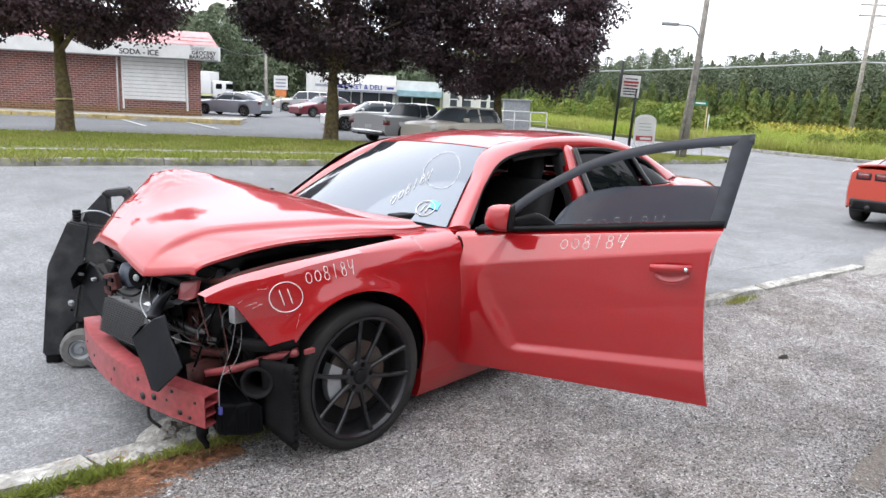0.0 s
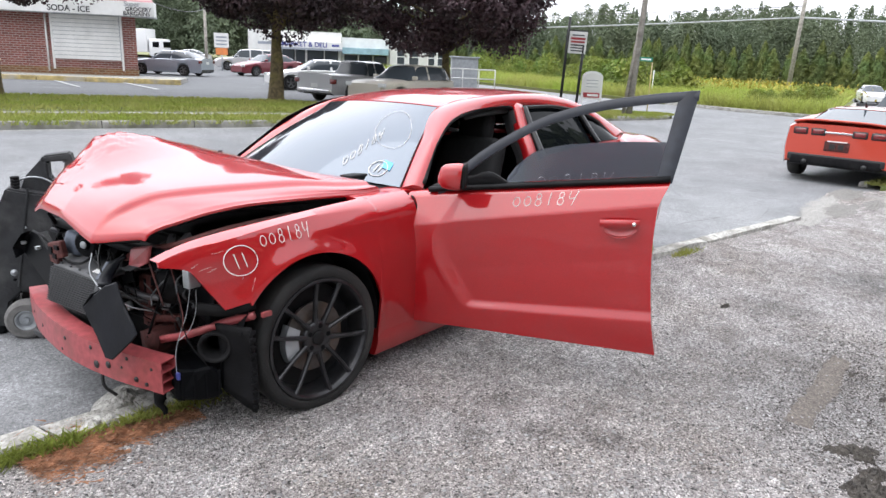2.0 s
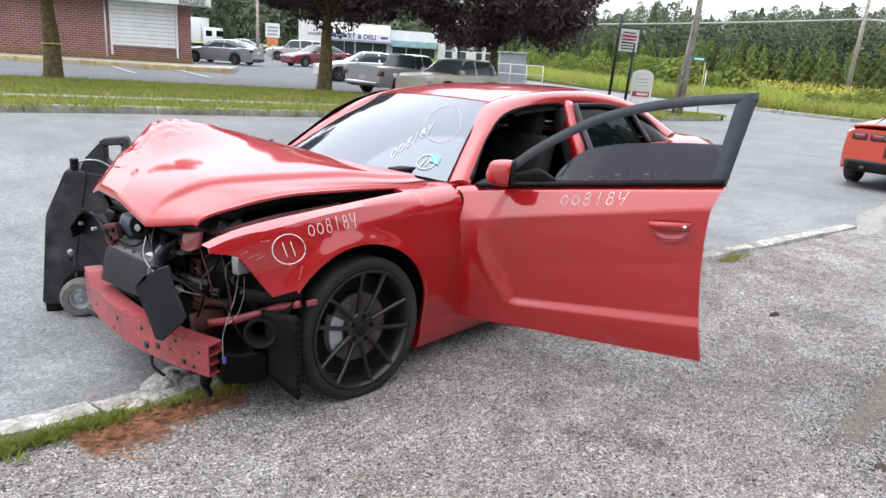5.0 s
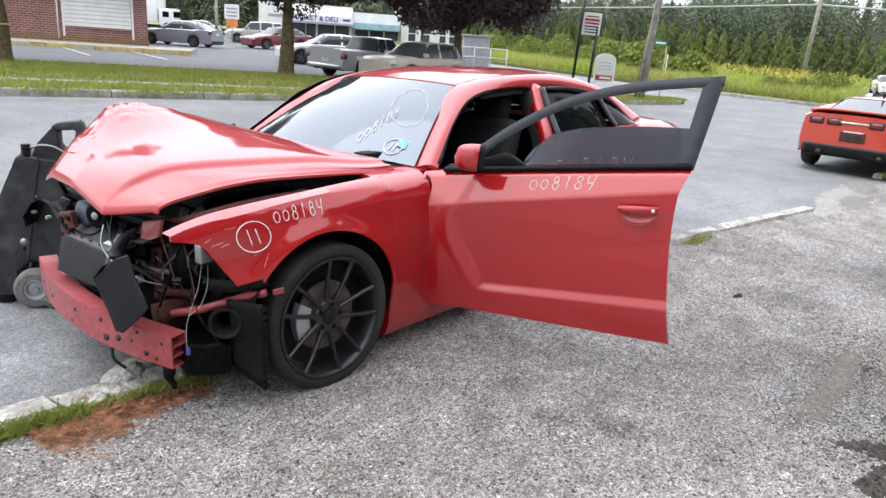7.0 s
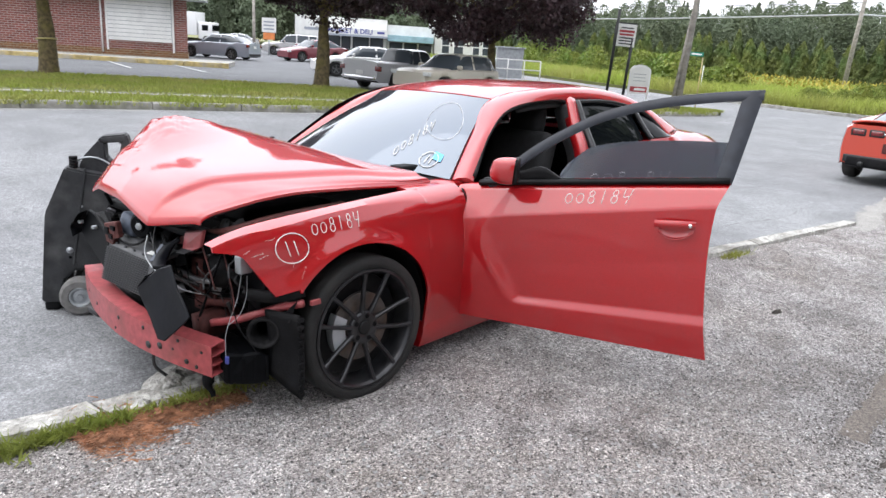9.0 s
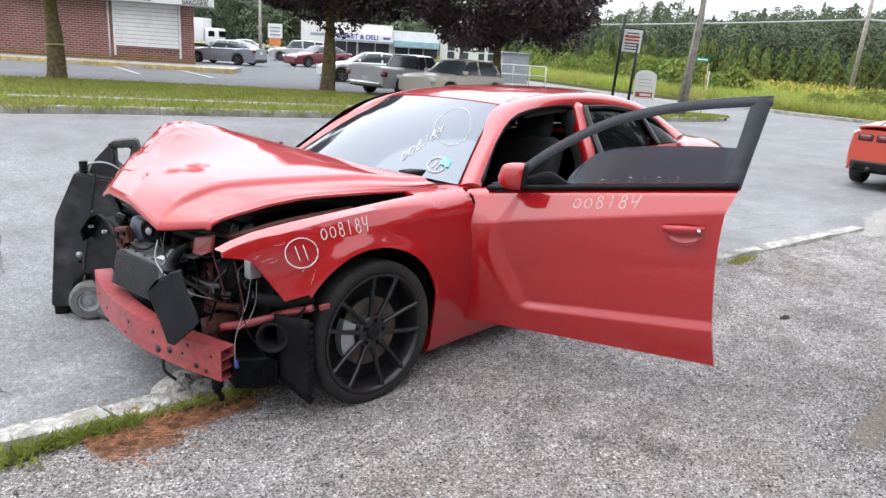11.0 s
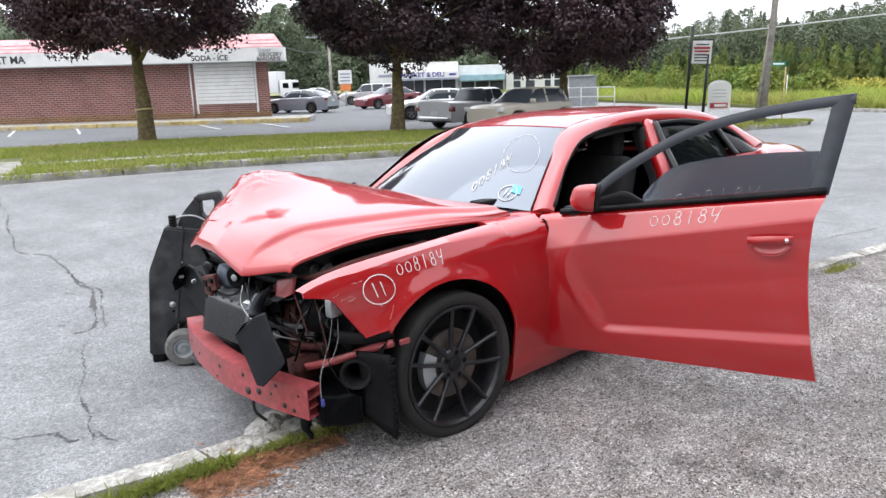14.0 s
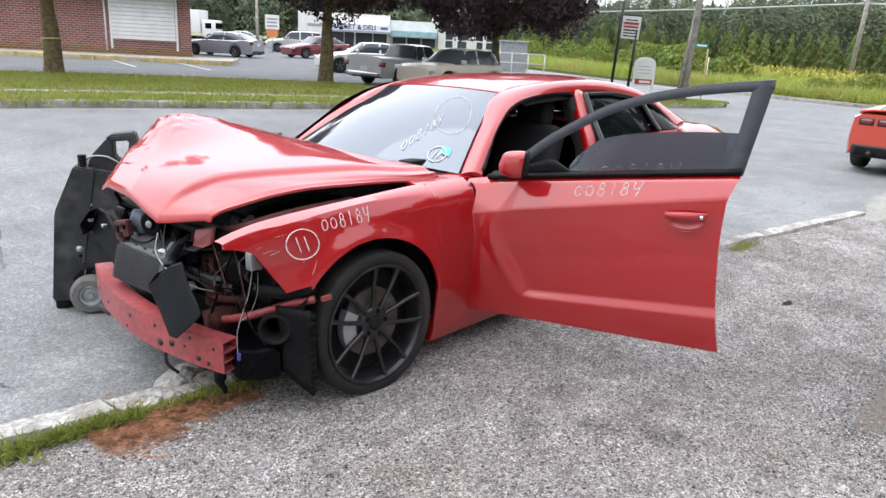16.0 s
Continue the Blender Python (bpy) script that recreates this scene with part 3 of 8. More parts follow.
rubble(-0.60, -0.22, -0.01, (0.15, 0.10, 0.075), 1.0, "rough broken lump of kerb concrete")
rubble(-0.42, -0.38, 0.01, (0.045, 0.035, 0.03), 2.0, "small broken lump of kerb concrete")
rubble(-0.80, -0.33, 0.0, (0.05, 0.04, 0.03), 3.0, "small broken lump of kerb concrete")
kerb_stones("kerb_middle", kerb_y, -0.58, 7.2, 1.5, 0.20, -0.12, 0.035, "worn pale concrete kerb between street and gravel", -1, 0.10)
kerb_stones("kerb_beyond", kerb_y, 12.2, 38, 2.4, 0.16, -0.12, 0.05, "concrete kerb in front of the lawn", -1, 0.02)
kerb_stones("kerb_far", far_y, -1.8, 27.2, 2.4, 0.16, -0.12, 0.10, "grey concrete kerb along the grass verge", 1, 0.04, OLDCONCRETE)


def grass_patch(name, n, area, height, material, label, seed, lean=0.35, width=0.012, kind="stuff", rows=1):
    """Many tapered blades standing on the ground inside area(rng) -> x, y, z."""
    rng = np.random.default_rng(seed)
    base = np.array([area(rng) for _ in range(n)])
    base[:, 2] += [drop(x, y) for x, y, _ in base]
    h = height * rng.uniform(0.45, 1.15, n)
    turn = rng.uniform(0, 2 * np.pi, n)
    side = np.c_[np.cos(turn), np.sin(turn), np.zeros(n)] * (width * rng.uniform(0.6, 1.4, n))[:, None]
    tip = np.c_[rng.normal(0, lean, n) * h, rng.normal(0, lean, n) * h, h]
    v = np.stack([base - side, base + side, base + tip * 0.55 + side * 0.7, base + tip * [1.25, 1.25, 1], base + tip * 0.55 - side * 0.7], 1).reshape(-1, 3)
    me = bpy.data.meshes.new(name)
    me.from_pydata(v.tolist(), [], np.arange(5 * n).reshape(-1, 5).tolist())
    me.materials.append(material)
    return tagged(new(name, me), label, "grass", kind=kind)


def verge_area(rng):
    while True:
        x = rng.uniform(-3, 28)
        back = curve1([(-3, 22.5), (6.3, 20.4), (12.3, 17.8), (14.6, 16.2), (15.0, 13.5), (20, 12.2), (26, 10.9), (28, 8.6)], x)
        y = rng.uniform(far_y(x) + 0.12, max(back, far_y(x) + 0.3))
        strip = abs(y - (13.62 - 0.32 * (x - 6.85)))
        apron = x < 0.6 + 0.28 * (y - 12) and y < 17.5
        if (strip > 0.62 or rng.random() < 0.08) and not apron:
            return x, y, 0.07


grass_patch("verge_grass", 60000, verge_area, 0.11, BLADE, "patchy green grass on the verge", 3, width=0.016)


def far_kerb_area(rng):
    while True:
        x = rng.uniform(-1.8, 27)
        if noise.noise((x * 0.9, 3.0, 1.0)) + 0.6 * noise.noise((x * 3.1, 7.0, 1.0)) + rng.normal(0, 0.35) > 0.02:
            return x, far_y(x) + rng.normal(0.17, 0.17), 0.03


grass_patch("overhanging_grass", 6500, far_kerb_area, 0.16, BLADE, "long grass hanging over the far kerb", 9, 0.6, 0.012)


def strip_area(rng):
    x = rng.uniform(-4.5, -0.88)
    return x, kerb_y(x) - 0.235 - abs(rng.normal(0, 0.05)) * (1.0 if x < -1.3 else 0.6), 0.0


grass_patch("kerb_grass", 5200, strip_area, 0.065, BLADE, "tufts of grass growing along the kerb", 4, 0.5, 0.005)


def lawn_area(rng):
    x = rng.uniform(11.9, 24)
    return x, rng.uniform(-6.0 if x > 13 else -3.0, kerb_y(x) - 0.15), 0.02


grass_patch("lawn_grass", 16000, lawn_area, 0.07, BLADE, "short green grass of the lawn", 10, 0.5, 0.012)


def kerb_tufts(rng):
    x = rng.choice([-0.70, -0.62, -0.5, -0.45, 4.3]) + rng.normal(0, 0.12)
    return x, kerb_y(x) - 0.215 - abs(rng.normal(0, 0.04)), 0.0


grass_patch("kerb_weeds", 650, kerb_tufts, 0.05, BLADE, "small weeds in the kerb joint", 5, 0.5, 0.005)


def meadow_area(rng):
    while True:
        x = 37.8 + 45 * rng.uniform(0, 1) ** 1.6
        y = rng.uniform(3.5, 62)
        left = 37.7 + max(0, y - 10) * 0.25
        if x > left + 0.2 and y > 3.9 + 0.125 * (x - 39):
            return x, y, 0.09


grass_patch("meadow", 75000, meadow_area, 0.80, MEADOW, "tall yellow-green meadow grass and weeds", 6, 0.35, 0.028)


def bloom_area(rng):
    c = rng.integers(0, 7)
    return 50 + c * 2.4 + rng.normal(0, 1.8), 11.5 + rng.normal(0, 4.0) + (c % 3) * 3, rng.uniform(0.5, 1.3)


grass_patch("goldenrod", 900, bloom_area, 0.22, FLOWER, "goldenrod in flower in the meadow", 8, 0.5, 0.07)


plot("apron", [(-3.2, 14.35), (1.2, 12.85), (1.75, 16.3), (-3.2, 18.4)], 0.0, 0.09, OLDCONCRETE, "pale concrete driveway apron", "apron")
plot("footpath", [(2.5, 15.2), (16, 10.9), (16, 10.5), (2.5, 14.8)], 0.0, 0.086, OLDCONCRETE, "narrow overgrown concrete footpath", "path")


# ---- trees ----
def tree(name, m, height, spread, low, leaves, leaf, material, label, seed, trunk=0.22, trunk_z=2.4, clumps=70, flat=0.62, group=""):
    """A tapered trunk with limbs and a crown of many leaves in clumps, with gaps and an uneven outline."""
    root = thing(name, m, label, "tree", group)
    rng = np.random.default_rng(seed)
    bm = tube([(0, 0, -0.1), (0.03, 0.02, trunk_z * 0.5), (0.0, 0.05, trunk_z), (0.1, 0.0, height * 0.75)], lambda t: trunk * (1.10 - 0.12 * min(t * 12, 1) - 0.70 * t), 12, 24)
    for k in range(9):
        a = 2 * math.pi * k / 9 + rng.uniform(-0.3, 0.3)
        z = trunk_z * rng.uniform(0.85, 1.6)
        r = spread * rng.uniform(0.55, 0.85)
        tube([(0, 0, z), (r * 0.4 * math.cos(a), r * 0.4 * math.sin(a), z + r * 0.35), (r * math.cos(a), r * math.sin(a), z + r * rng.uniform(0.35, 0.7))], lambda t: 0.09 * (1.1 - t), 6, 8, bm)
    part("trunk", bm, BARK, root)
    cs, ns = [], []
    mid = (height + low) / 2
    half = (height - low) / 2
    for k in range(clumps):
        d = rng.normal(size=3)
        d /= np.linalg.norm(d)
        rr = rng.uniform(0.55, 1.0) ** 0.6
        c = np.array([d[0] * spread * rr, d[1] * spread * rr, mid + d[2] * half * rr])
        if c[2] < low + 0.5:
            c[2] = low + rng.uniform(0.1, 0.8)
        size = spread * rng.uniform(0.12, 0.29)
        n = leaves // clumps
        q = rng.normal(size=(n, 3))
        q /= np.linalg.norm(q, axis=1)[:, None]
        q *= (rng.uniform(0.35, 1.0, n) ** 0.5)[:, None]
        cs.append(c + q * size * [1, 1, flat])
        up = q + rng.normal(0, 0.5, (n, 3)) + [0, 0, 0.5]
        ns.append(up / np.linalg.norm(up, axis=1)[:, None])
    cs, ns = np.concatenate(cs), np.concatenate(ns)
    me = quads(cs, ns, leaf * rng.uniform(0.6, 1.3, len(cs)), rng)
    me.materials.append(material)
    crown = new("crown", me)
    crown.parent = root
    return root


maple = tree("maple_tree", pose(6.3, 20.4, 0.05), 8.4, 4.1, 2.75, 95000, 0.062, PURPLE, "purple-leaved maple with yellow tape round its trunk", 11, 0.30, 2.6, 210)
part("tape", cyl((0.02, 0.01, 1.00), (0.02, 0.015, 1.045), 0.296, seg=16), TAPE, maple, "yellow tape tied round the trunk")
tree("maple_tree", pose(14.1, 17.1, -0.03, 0, 3), 8.2, 3.7, 2.35, 98000, 0.063, PURPLE, "purple-leaved maple on the grass verge", 12, 0.30, 2.4, 190)
tree("maple_tree", pose(21.2, 15.1, -0.15), 8.6, 4.1, 1.9, 100000, 0.070, PURPLE, "broad purple-leaved maple beside the parking lot", 13, 0.26, 2.2, 190)

def hedge_tree(m, height, wide, seed):
    """A cypress: a short trunk and a pointed crown of many small upright sprays."""
    root = thing("cypress", m, "tall green cypress in a clipped row", "tree", "hedge row of cypresses")
    part("trunk", tube([(0, 0, -0.1), (0.02, 0, height * 0.4), (0, 0, height * 0.8)], lambda t: 0.12 * (1.05 - t), 8, 8), BARK, root)
    rng = np.random.default_rng(seed)
    n = 6500
    t = rng.uniform(0, 1, n) ** 1.1
    a = rng.uniform(0, 2 * np.pi, n)
    lobe = 1 + 0.16 * np.sin(a * 3 + t * 7 + seed) + 0.12 * np.sin(a * 7 - t * 19) + 0.08 * np.sin(t * 31 + a * 2)
    r = wide * np.clip(1.02 - t ** 2.1, 0, 1) ** 0.8 * lobe * rng.uniform(0.72, 1.03, n)
    c = np.c_[r * np.cos(a), r * np.sin(a), 0.12 + height * t + rng.normal(0, 0.04, n)]
    up = np.c_[np.cos(a), np.sin(a), 0.25 + 0.6 * t] + rng.normal(0, 0.45, (n, 3))
    me = quads(c, up / np.linalg.norm(up, axis=1)[:, None], 0.095 * rng.uniform(0.6, 1.4, n), rng)
    me.materials.append(HEDGELEAF)
    crown = new("crown", me)
    crown.parent = root
    return root


cypress = hedge_tree(pose(85.7, 33.0, 0.0), 4.7, 0.93, 21)
cypress_b = hedge_tree(pose(86.6, 30.8, 0.0), 4.3, 1.0, 22)
row_rng = random.Random(5)
for k in range(57):
    y = 68 - k * 1.55
    x = 74.5 + 17 * max(0.0, 1 - ((y - 2) / 67) ** 2) ** 0.5 if y > 2 else 91.5
    s = row_rng.uniform(0.9, 1.14)
    c = copy_thing((cypress, cypress_b)[k % 2], pose(x + row_rng.uniform(-0.5, 0.5), y + row_rng.uniform(-0.3, 0.3), drop(x, y), 0, 0, row_rng.uniform(0, 360)))
    c.scale = (s, s, row_rng.uniform(0.80, 1.22))


def woods(name, n, seed, place, material, label, m=420, leaf=0.22):
    """Far woods: many rounded and pointed crowns of leaf clumps in one mesh."""
    rng = np.random.default_rng(seed)
    cs, ns, ss = [], [], []
    for k in range(n):
        x, y, top, wide = place(rng, k / n)
        q = rng.normal(size=(m, 3))
        q /= np.linalg.norm(q, axis=1)[:, None]
        q *= rng.uniform(0.70, 1.0, m)[:, None]
        t = rng.uniform(0, 1, m)
        if rng.random() < 0.3:
            taper = np.clip(1.02 - t, 0.0, 1.0) ** 0.8
        else:
            taper = np.sqrt(np.clip(1 - (np.maximum(t - 0.5, 0) / 0.5) ** 2.2, 0.0, 1.0))
        turn = np.arctan2(q[:, 1], q[:, 0])
        taper *= 1 + 0.22 * np.sin(turn * 3 + t * 11 + k) + 0.18 * np.sin(turn * 5 - t * 23 + 2 * k)
        cs.append(np.c_[x + q[:, 0] * wide * taper, y + q[:, 1] * wide * taper, drop(x, y) + top * (0.08 + 0.92 * t)])
        up = q * [1, 1, 0.4] + rng.normal(0, 0.4, (m, 3)) + [0, 0, 0.4]
        ns.append(up / np.linalg.norm(up, axis=1)[:, None])
        ss.append(np.full(m, wide * leaf) * rng.uniform(0.6, 1.2, m))
    me = quads(np.concatenate(cs), np.concatenate(ns), np.concatenate(ss), rng)
    me.materials.append(material)
    return tagged(new(name, me), label, "woods", kind="stuff")


def wood_right(rng, f):
    a = radians(rng.uniform(-8, 52))
    d = rng.uniform(165, 215)
    top = (13.2 + 1.6 * math.sin(a * 9) + 1.0 * math.sin(a * 31) + rng.normal(0, 2.0)) * d / 190
    return d * math.cos(a), d * math.sin(a), top, rng.uniform(2.4, 4.0)


def wood_left(rng, f):
    a = radians(rng.uniform(46, 80))
    d = rng.uniform(105, 150)
    return d * math.cos(a), d * math.sin(a), (11 + 3 * math.sin(a * 14) + rng.normal(0, 1.5)) * d / 120, rng.uniform(2.4, 4.2)


def shrubs(rng, f):
    y = 14 + f * 24
    return 45 + f * 12 + rng.normal(0, 1.5), y, rng.uniform(1.2, 2.6), rng.uniform(1.0, 1.6)


woods("far_woods", 440, 31, wood_right, WOODLEAF, "dark wooded ridge behind the hedge", 1300, 0.075)
woods("street_woods", 90, 32, wood_left, WOODLEAF, "green trees behind the shops", 3600, 0.08)
woods("shrubs", 30, 33, shrubs, GREENLEAF, "light green shrubs at the meadow's edge", 900, 0.085)


def verge_weeds(rng, f):
    if f < 0.45:
        return 39.4 + f * 4.5, 7.6 - f * 5.6 + rng.normal(0.3, 0.3), rng.uniform(0.5, 1.2), rng.uniform(0.4, 0.8)
    return 41.5 + (f - 0.45) * 26, 5.3 + 3.4 * (f - 0.45) + rng.normal(0.3, 0.3), rng.uniform(0.8, 1.5), rng.uniform(0.5, 0.9)


woods("roadside_weeds", 70, 34, verge_weeds, GREENLEAF, "leafy weeds along the far kerb", 900, 0.075)


def wood_behind(rng, f):
    return -30 + 85 * f + rng.normal(0, 1), -21 + rng.normal(0, 1.2), rng.uniform(9, 12), rng.uniform(2.4, 3.2)


def wood_beside(rng, f):
    return 24 + 16 * f + rng.normal(0, 0.8), -8.5 - 5 * rng.random(), rng.uniform(14, 19), rng.uniform(2.2, 3.2)


woods("side_woods", 16, 36, wood_beside, WOODLEAF, "tall trees at the side of the lawn", 1500, 0.11)
woods("back_woods", 70, 35, wood_behind, WOODLEAF, "tall dark trees beyond the lot's back wall")


# ---- brick grocery store ----
store = thing("grocery_store", pose(16.44, 30.55, 0.0, 0, 0, -38), "red brick store with pink mansard roof and boarded window", "building")
bm = slab([(-26, 0), (0, 0), (-3.2, 10), (-26, 10)], 0.18, 3.1)
part("wall", bm, BRICK, store, "red brick wall", smooth=False)
part("plinth", box(-26, 0.01, -0.02, 0.1, 0.16, 0.50), MOSSBRICK, store, "brown mossy wall foot", smooth=False)
shutter = part("boarded_window", box(-3.70, -0.71, -0.03, 0.05, 0.89, 2.95, 0.01), GREYMETAL, store, "white horizontal siding over a window", smooth=False)
for k in range(11):
    z = 0.90 + k * 0.185
    bm = box(-3.66, -0.75, -0.045, -0.03, z, z + 0.160)
    for v in bm.verts:
        if v.co.z < z + 0.05 and v.co.y < -0.04:
            v.co.y = -0.062
    part("siding_board", bm, WHITE, shutter, smooth=False)
for x in (-3.76, -0.71):
    part("window_trim", box(x, x + 0.09, -0.06, 0.02, 0.42, 2.98, 0.008), WHITE, store, smooth=False)
part("brick_ledge", box(-3.7, -0.7, -0.05, 0.02, 0.80, 0.88, 0.008), BRICK, store, smooth=False)
fascia = part("fascia", box(-26, 0.98, -0.75, 0.02, 2.97, 3.62, 0.01), WHITE, store, "white fascia board with black lettering", smooth=False)
part("soffit", box(-26, 0.94, -0.70, 0.5, 2.93, 2.968), GREYMETAL, store, smooth=False)
letters("SODA - ICE", 0.36, INK, fascia, pose(-2.72, -0.757, 3.16, 90))
letters("GROCERY", 0.25, INK, fascia, pose(0.30, -0.757, 3.27, 90))
letters("BARGAINS", 0.25, INK, fascia, pose(0.20, -0.757, 3.07, 90))
letters("Super", 0.30, GREYMETAL, fascia, pose(0.02, -0.757, 3.50, 90))
letters("EAT MA", 0.5, INK, fascia, pose(-12.5, -0.757, 3.3, 90))
bm = bmesh.new()
quad = [[(-26, -0.72, 3.62), (0.97, -0.72, 3.62), (0.35, 0.55, 4.36), (-26, 0.55, 4.36)], [(0.97, -0.72, 3.62), (-2.6, 10, 3.62), (-3.0, 9, 4.36), (0.35, 0.55, 4.36)], [(-26, 0.55, 4.36), (0.35, 0.55, 4.36), (-3.0, 9, 4.36), (-26, 9, 4.36)]]
for q in quad:
    bm.faces.new([bm.verts.new(p) for p in q])
bmesh.ops.remove_doubles(bm, verts=bm.verts, dist=0.001)
part("roof", bm, PINKROOF, store, "faded pink shingle mansard", smooth=False)
for k in range(3):
    part("shingle_course", box(-26, 0.90 - 0.2 * k, -0.70 + 0.32 * k, -0.66 + 0.32 * k, 3.66 + 0.187 * k, 3.672 + 0.187 * k), PINKROOF, store, smooth=False)
part("downpipe", cyl((-3.95, -0.05, 0.3), (-3.95, -0.05, 2.9), 0.04, seg=8), WHITE, store)

tagged(link("pavement", box(-26, 2.2, -2.6, 0.5, -0.05, 0.18, 0.01), CONCRETE, smooth=False), "pale concrete walk along the store", "pavement", kind="structure").matrix_world = store.matrix_world
edge = thing("painted_kerb", store.matrix_world, "yellow-painted kerb in front of the store", "kerb", kind="structure")
for k in range(14):
    part("kerb_stone", box(-26 + 2.02 * k, -24.02 + 2.02 * k, -2.78, -2.61, -0.05, 0.185, 0.015), YELLOWLINE, edge, smooth=False)
for k in range(9):
    line = tagged(link("stall_line", box(-0.05, 0.05, -5.2, 0, 0.0, 0.006), WHITELINE, smooth=False), "faded white parking stall line", "line", "parking stall lines", kind="structure")
    line.matrix_world = store.matrix_world @ pose(-23 + 2.85 * k, -2.85, 0.0, 0, 0, 24)


# ---- white market building far across the lot ----
market = thing("market_building", pose(41.4, 55.5, -0.05, 0, 0, -43.7), "long white shop building with market sign and glass fronts", "building")
part("wall", box(0, 8.9, 0, 12, 0, 3.7), STUCCO, market, smooth=False)
part("wall", box(8.95, 13.6, 0.3, 12, 0, 3.3), STUCCO, market, smooth=False)
part("wall", box(13.65, 19.5, -0.3, 12, 0, 4.6), STUCCO, market, smooth=False)
part("fascia", box(3.0, 9.0, -1.1, 0.02, 2.15, 2.75, 0.02), STUCCO, market, smooth=False)
part("awning", box(3.0, 9.0, -1.2, 0.0, 1.95, 2.15, 0.02), SLATE, market, "grey awning", smooth=False)
letters("MARKET & DELI", 0.62, BLUESIGN, market, pose(5.4, -1.12, 2.45, 90))
part("lettering_bar", box(0.9, 2.3, -0.03, 0.0, 2.35, 2.6), SLATE, market, smooth=False)
part("lettering_bar", box(8.0, 8.7, -1.12, -1.1, 2.35, 2.55), BLUESIGN, market, smooth=False)
for x0, x1, z0 in ((3.2, 4.4, 0.6), (4.5, 5.4, 0.05), (5.6, 7.2, 0.6), (7.3, 8.6, 0.6)):
    w = part("window", box(x0, x1, -0.06, 0.05, z0, 1.95, 0.02), BLACKMETAL, market, smooth=False)
    part("pane", box(x0 + 0.06, x1 - 0.06, -0.075, -0.055, z0 + 0.06, 1.89), GLASS_FAR, w, smooth=False)
part("awning", box(9.0, 13.5, -0.9, 0.3, 1.75, 2.35, 0.05), TEAL, market, "teal awning", smooth=False)
for k in range(3):
    w = part("window", box(9.2 + 1.45 * k, 10.5 + 1.45 * k, 0.24, 0.35, 0.4, 1.7, 0.02), BLACKMETAL, market, smooth=False)
    part("pane", box(9.27 + 1.45 * k, 10.43 + 1.45 * k, 0.22, 0.25, 0.47, 1.63), GLASS_FAR, w, smooth=False)
for x0, x1 in ((14.3, 15.2), (15.5, 16.6), (17.4, 18.2), (18.35, 19.2)):
    w = part("window", box(x0, x1, -0.36, -0.25, 0.9, 2.5, 0.02), WHITE, market, smooth=False)
    part("pane", box(x0 + 0.1, x1 - 0.1, -0.375, -0.355, 1.0, 1.65), GLASS_FAR, w, smooth=False)
    part("pane", box(x0 + 0.1, x1 - 0.1, -0.375, -0.355, 1.75, 2.4), GLASS_FAR, w, smooth=False)
shed = thing("grey_shed", pose(32.9, 23.9, 0, 0, 0, -50), "low grey metal shed behind the railing", "shed")
part("wall", box(0, 1.6, 0, 2.2, 0, 1.75), GREYMETAL, shed, smooth=False)
part("roof", box(-0.1, 1.7, -0.1, 2.3, 1.75, 1.83, 0.02), GREYMETAL, shed, smooth=False)


# ---- poles, lamps, signs, wires ----
def utility_pole(m, height, r, label, arms=1):
    root = thing("utility_pole", m, label, "pole")
    part("pole", cyl((0, 0, -0.2), (0, 0, height), r, r * 0.7, 14), POLEWOOD, root)
    for k in range(arms):
        z = height - 0.5 - 0.9 * k
        arm = part("crossarm", box(-1.15, 1.15, -0.05, 0.05, z, z + 0.11, 0.01), POLEWOOD, root, smooth=False)
        for x in (-1.0, -0.5, 0.5, 1.0):
            part("insulator", lathe([(0.02, 0), (0.05, 0.03), (0.03, 0.06), (0.05, 0.09), (0.015, 0.13)], 10), GREYMETAL, arm).matrix_local = pose(x, 0, z + 0.1, 90)
    return root


def cobra_lamp(parent, z, reach, turn, r=0.035):
    a = part("lamp_arm", tube([(0, 0, z - 0.5), (reach * 0.4, 0, z - 0.05), (reach, 0, z)], r, 8, 14), GREYMETAL, parent)
    a.matrix_local = pose(0, 0, 0, 0, 0, turn)
    part("lamp_head", box(reach - 0.1, reach + 0.55, -0.12, 0.12, z - 0.06, z + 0.07, 0.04), GREYMETAL, a)


near_pole = utility_pole(pose(25.25, 8.79, -0.30, 0.2, 2.0, -55), 10.5, 0.125, "leaning grey wooden utility pole with street sign", 1)
cobra_lamp(near_pole, 5.15, 1.0, 180)
part("brace_pole", cyl((-0.24, 0.02, -0.1), (0.02, 0.02, 5.2), 0.075, 0.06, 10), POLEWOOD, near_pole)
blade = part("street_sign", box(0.10, 0.62, -0.015, 0.015, 2.20, 2.36, 0.004), GREENSIGN, near_pole, "green street name blade", smooth=False)
part("lettering_bar", box(0.17, 0.55, -0.022, -0.016, 2.25, 2.31), WHITE, blade, smooth=False)
far_pole = utility_pole(pose(70.5, 13.36, -0.3, 0, 1.6, -70), 12.2, 0.21, "weathered wooden utility pole in the meadow", 2)
cobra_lamp(far_pole, 10.2, 1.7, 0, 0.05)
lamp = thing("street_lamp", pose(32.0, 48.3, 0, 0, 0, -40), "tall grey street lamp post with curved arm", "street lamp")
part("pole", cyl((0, 0, 0), (0, 0, 5.0), 0.14, 0.10, 10), POLEWOOD, lamp)
cobra_lamp(lamp, 5.6, 1.3, 180, 0.06)

